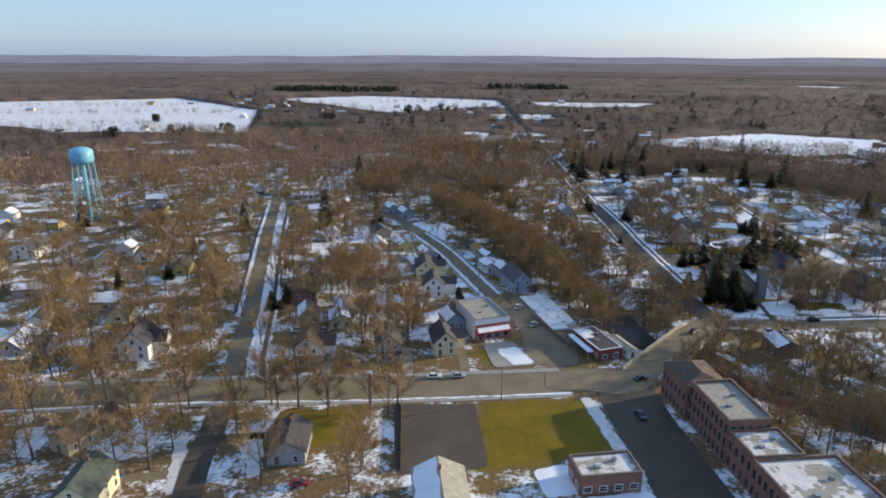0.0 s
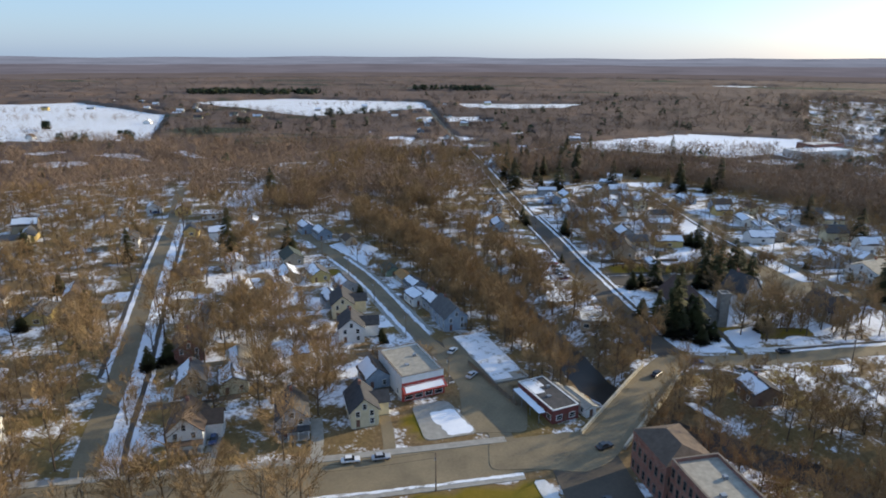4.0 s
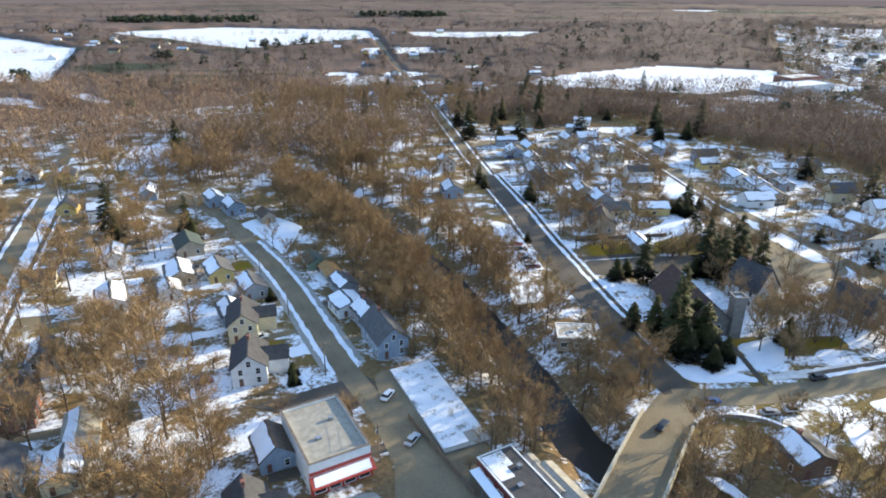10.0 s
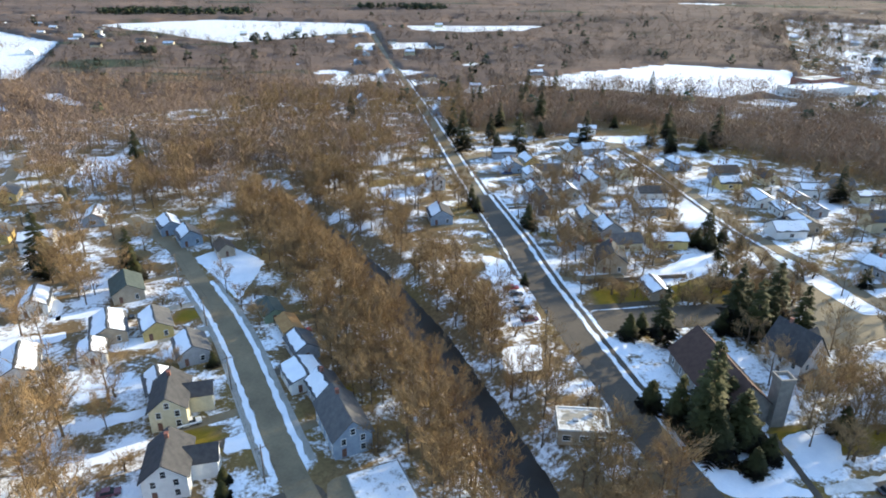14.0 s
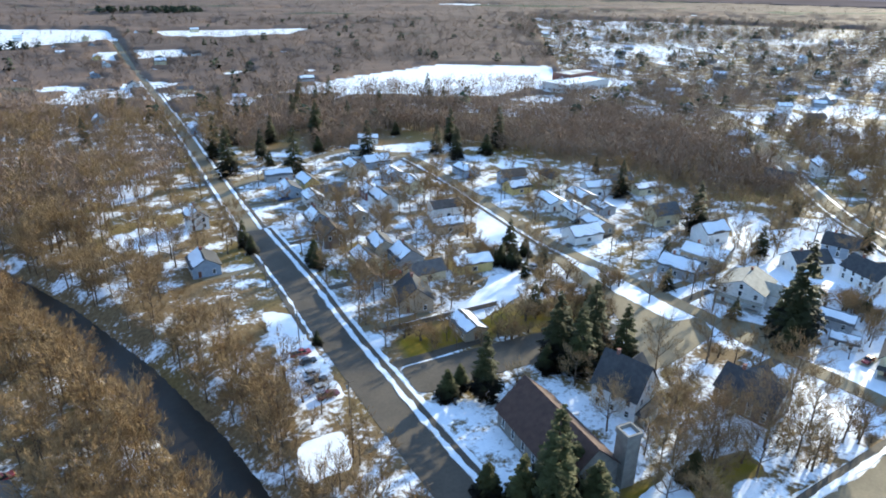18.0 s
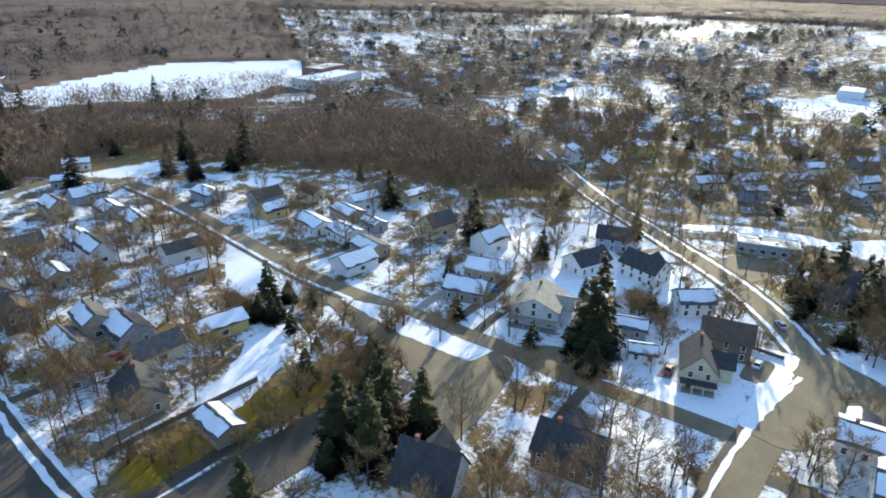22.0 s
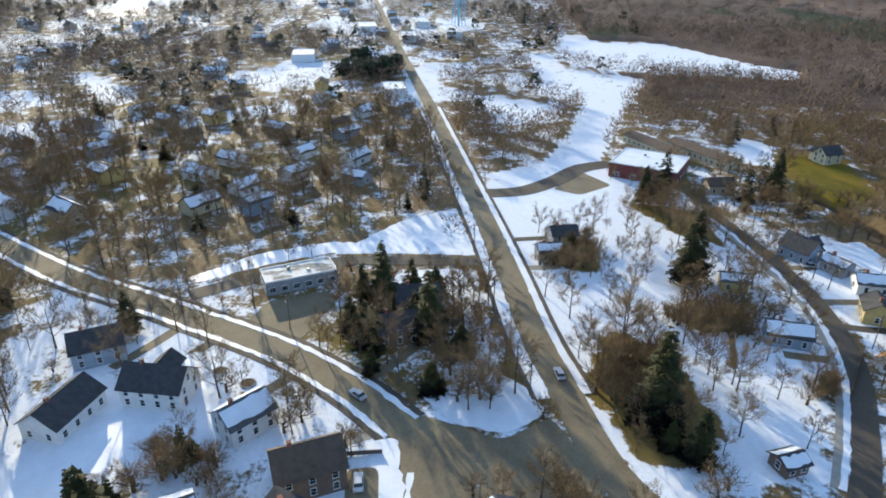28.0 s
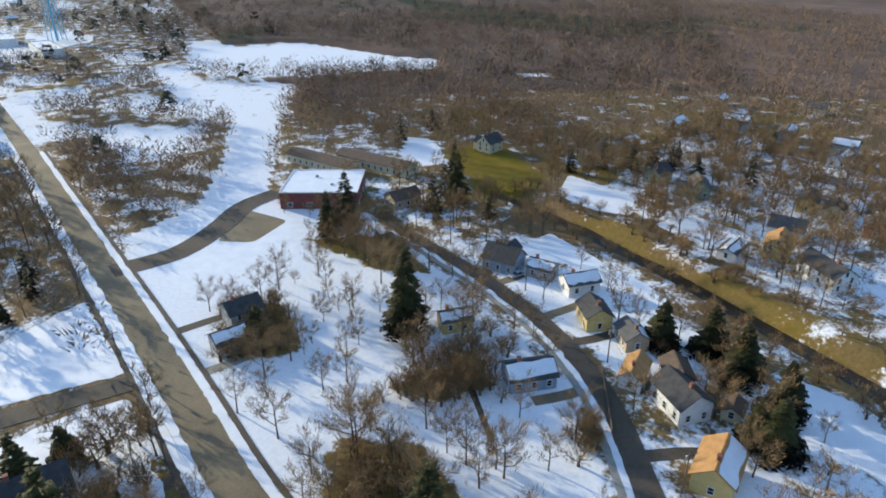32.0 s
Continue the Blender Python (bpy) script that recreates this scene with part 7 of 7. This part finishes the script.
def crown_mass():
    """The dense lower crowns of the woods as one bumpy mass from the town's edge to the horizon."""
    rnd = np.random.RandomState(31)
    radii = [170.0]
    while radii[-1] < 2650:
        radii.append(radii[-1] + 4.2 + 0.0105 * radii[-1])
    R, A = np.meshgrid(np.array(radii), np.radians(np.arange(-62, 164, 0.36)))
    R, A = R + rnd.uniform(-1.5, 1.5, R.shape), A + rnd.uniform(-0.0015, 0.0015, A.shape)
    X, Y = 60 + R * np.sin(A), 180 + R * np.cos(A)
    wood = ~inside(X, Y, TOWN) & ~clearing(X, Y)
    for p in FIELDS + GRASSY + [q for q, *_ in LOTS]:
        wood &= ~inside(X, Y, p)
    for line, w in ROAD_LINES.values():
        wood &= seg_dist(X, Y, line) > w / 2 + 1.0
    wood &= (seg_dist(X, Y, RIVER) > 16) & (np.hypot(X - 60, Y - 180) > 470)
    for a, b, r in FOOT:
        wood &= (X - a) ** 2 + (Y - b) ** 2 > (r + 5) ** 2
    # single trees stand in the streets and yards of the town
    az = np.degrees(np.arctan2(X - 80, Y - 150))
    wood &= ~((az > 26) & (az < 92) & (np.hypot(X - 80, Y - 150) < 1500))
    grow = np.clip((R - 550) / 900, 0, 1)
    up = 1.6 + 5.0 * grow + (0.3 + 1.2 * grow) * np.sin(X * 0.05 + np.sin(Y * 0.043) * 2) * np.sin(Y * 0.06) + rnd.uniform(-1, 1, X.shape) * (0.25 + 0.35 * grow)
    Z = height(X, Y) + np.where(wood, up, -1.0)
    nr, na = X.shape[1], X.shape[0]
    idx = np.arange(nr * na).reshape(na, nr)
    q = np.stack([idx[:-1, :-1], idx[:-1, 1:], idx[1:, 1:], idx[1:, :-1]], -1).reshape(-1, 4)
    q = q[wood.ravel()[q].any(1)][:, ::-1]
    me = from_arrays("woods", np.stack([X, Y, Z], -1).reshape(-1, 3).tolist(), q.tolist(), M["crown_mass"])
    me.polygons.foreach_set("use_smooth", [True] * len(me.polygons))
    tagged(new("woods", me), "dense brown crowns of leafless winter woods", "woods", kind="stuff")


for key in ("crown_mass", "far_twigs", "distant_twigs", "far_needles", "twigs", "bark", "ground"):
    M[key].node_tree.nodes["Principled BSDF"].inputs["Specular IOR Level"].default_value = 0.08

def distant_ridge(radius, top, colour, seed):
    """A far wooded skyline that glows, the blue haze of the air put into its colour."""
    m, nt, b = nodes_of("distance")
    g, mp = nt.nodes.new("ShaderNodeNewGeometry"), nt.nodes.new("ShaderNodeMapping")
    mp.inputs["Scale"].default_value = (0.004, 0.004, 0.12)
    nt.links.new(g.outputs["Position"], mp.inputs["Vector"])
    n = noise_node(nt, 1.0, 5, 0.6, "World")
    nt.links.new(mp.outputs[0], n.inputs["Vector"])
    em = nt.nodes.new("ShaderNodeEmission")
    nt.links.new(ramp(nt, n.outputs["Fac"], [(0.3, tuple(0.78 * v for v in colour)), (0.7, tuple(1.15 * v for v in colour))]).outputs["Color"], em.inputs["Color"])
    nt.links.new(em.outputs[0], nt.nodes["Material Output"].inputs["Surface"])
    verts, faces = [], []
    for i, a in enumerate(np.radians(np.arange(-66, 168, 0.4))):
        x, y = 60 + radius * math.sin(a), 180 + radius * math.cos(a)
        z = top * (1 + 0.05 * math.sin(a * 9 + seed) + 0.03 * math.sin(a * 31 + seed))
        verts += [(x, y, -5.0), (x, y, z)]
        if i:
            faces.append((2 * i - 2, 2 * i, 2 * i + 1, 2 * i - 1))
    tagged(new("backdrop", from_arrays("backdrop", verts, faces, m)), "glowing skyline of distant woods with blue haze painted in", "backdrop", kind="structure")


def line_where(x0, y0, x1, y1, wide):
    def where(rnd, n):
        u = rnd.uniform(0, 1, n)
        return x0 + u * (x1 - x0) + rnd.uniform(-wide, wide, n), y0 + u * (y1 - y0) + rnd.uniform(-wide, wide, n)
    return where


for i, (x0, y0, x1, y1, n) in enumerate(((-820, 880, -470, 960, 90), (-640, 760, -430, 780, 40), (-900, 1010, -620, 1080, 60), (-520, 1060, -330, 1130, 50), (-300, 1230, -120, 1290, 30), (110, 690, 330, 690, 110), (600, 70, 650, 160, 26), (530, 120, 590, 60, 40), (376, 210, 500, 172, 60), (450, 148, 596, 104, 60), (440, 236, 506, 234, 26), (508, 232, 506, 180, 22), (300, 232, 420, 256, 30))):
    woods("hedgerow", n, line_where(x0, y0, x1, y1, 9), 11, 50 + i, 26, True, "row of bare trees between snowy fields", wide_twig=0.5)
for i, (x, y) in enumerate(((-470, 655), (-410, 690), (-360, 720), (-520, 820), (-300, 900), (-210, 1040), (-160, 1060))):
    woods("far_firs", 9, line_where(x - 12, y, x + 12, y, 6), 15, 70 + i, 40, True, "clump of dark evergreens beside a snowy field", True, 2.6)
# three glowing rings, each farther one bluer and paler: aerial haze in their colours
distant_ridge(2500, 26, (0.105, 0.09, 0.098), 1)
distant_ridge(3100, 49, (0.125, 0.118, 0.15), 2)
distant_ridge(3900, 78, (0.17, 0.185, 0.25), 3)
crown_mass()
woods("woods", 2600, in_band, 13, 23, 40, wide_twig=0.3)
woods("woods", 8200, sector(420, 1550, 24, 93), 14, 21, 26, wide_twig=0.5)
woods("far_firs", 420, sector(420, 1500, 24, 93), 14, 22, 40, False, "dark evergreens among the houses of the town", True, 2.6)
woods("woods", 4200, box_where(-420, 420, 380, 700), 15, 3, 36, wide_twig=0.3)
woods("woods", 700, box_where(-220, 40, 385, 520), 15, 14, 44, wide_twig=0.26)
woods("woods", 900, box_where(-520, -250, 60, 480), 13, 4, 24)
woods("woods", 2000, box_where(280, 800, 230, 700), 12, 5, 24, wide_twig=0.42)
woods("woods", 5600, box_where(330, 900, -520, 120), 13, 6, 22, wide_twig=0.42)
woods("woods", 1300, box_where(385, 660, 20, 260, False), 11, 13, 24)
woods("woods", 700, box_where(230, 480, -140, 60, False), 10, 7, 24)
woods("woods", 7500, fan(470, 1300, -58, 130), 15.5, 8, 26, wide_twig=0.36)
woods("woods", 7000, fan(1200, 2600, -58, 135, 1.2), 18, 9, 8, wide_twig=0.8)
woods("far_firs", 190, fan(380, 1400, -50, 100), 15, 11, 40, False, "dark evergreens standing among bare woods", True, 2.6)
woods("far_firs", 110, box_where(-140, 70, 1700, 1800), 19, 16, 40, False, "dark evergreens behind a far field", True, 2.6)
woods("far_firs", 260, box_where(-630, -340, 1480, 1600), 19, 15, 40, False, "dark evergreens behind a far field", True, 2.6)
woods("far_firs", 120, box_where(560, 640, 290, 330, False), 13, 12, 40, False, "row of dark evergreens", True, 2.6)
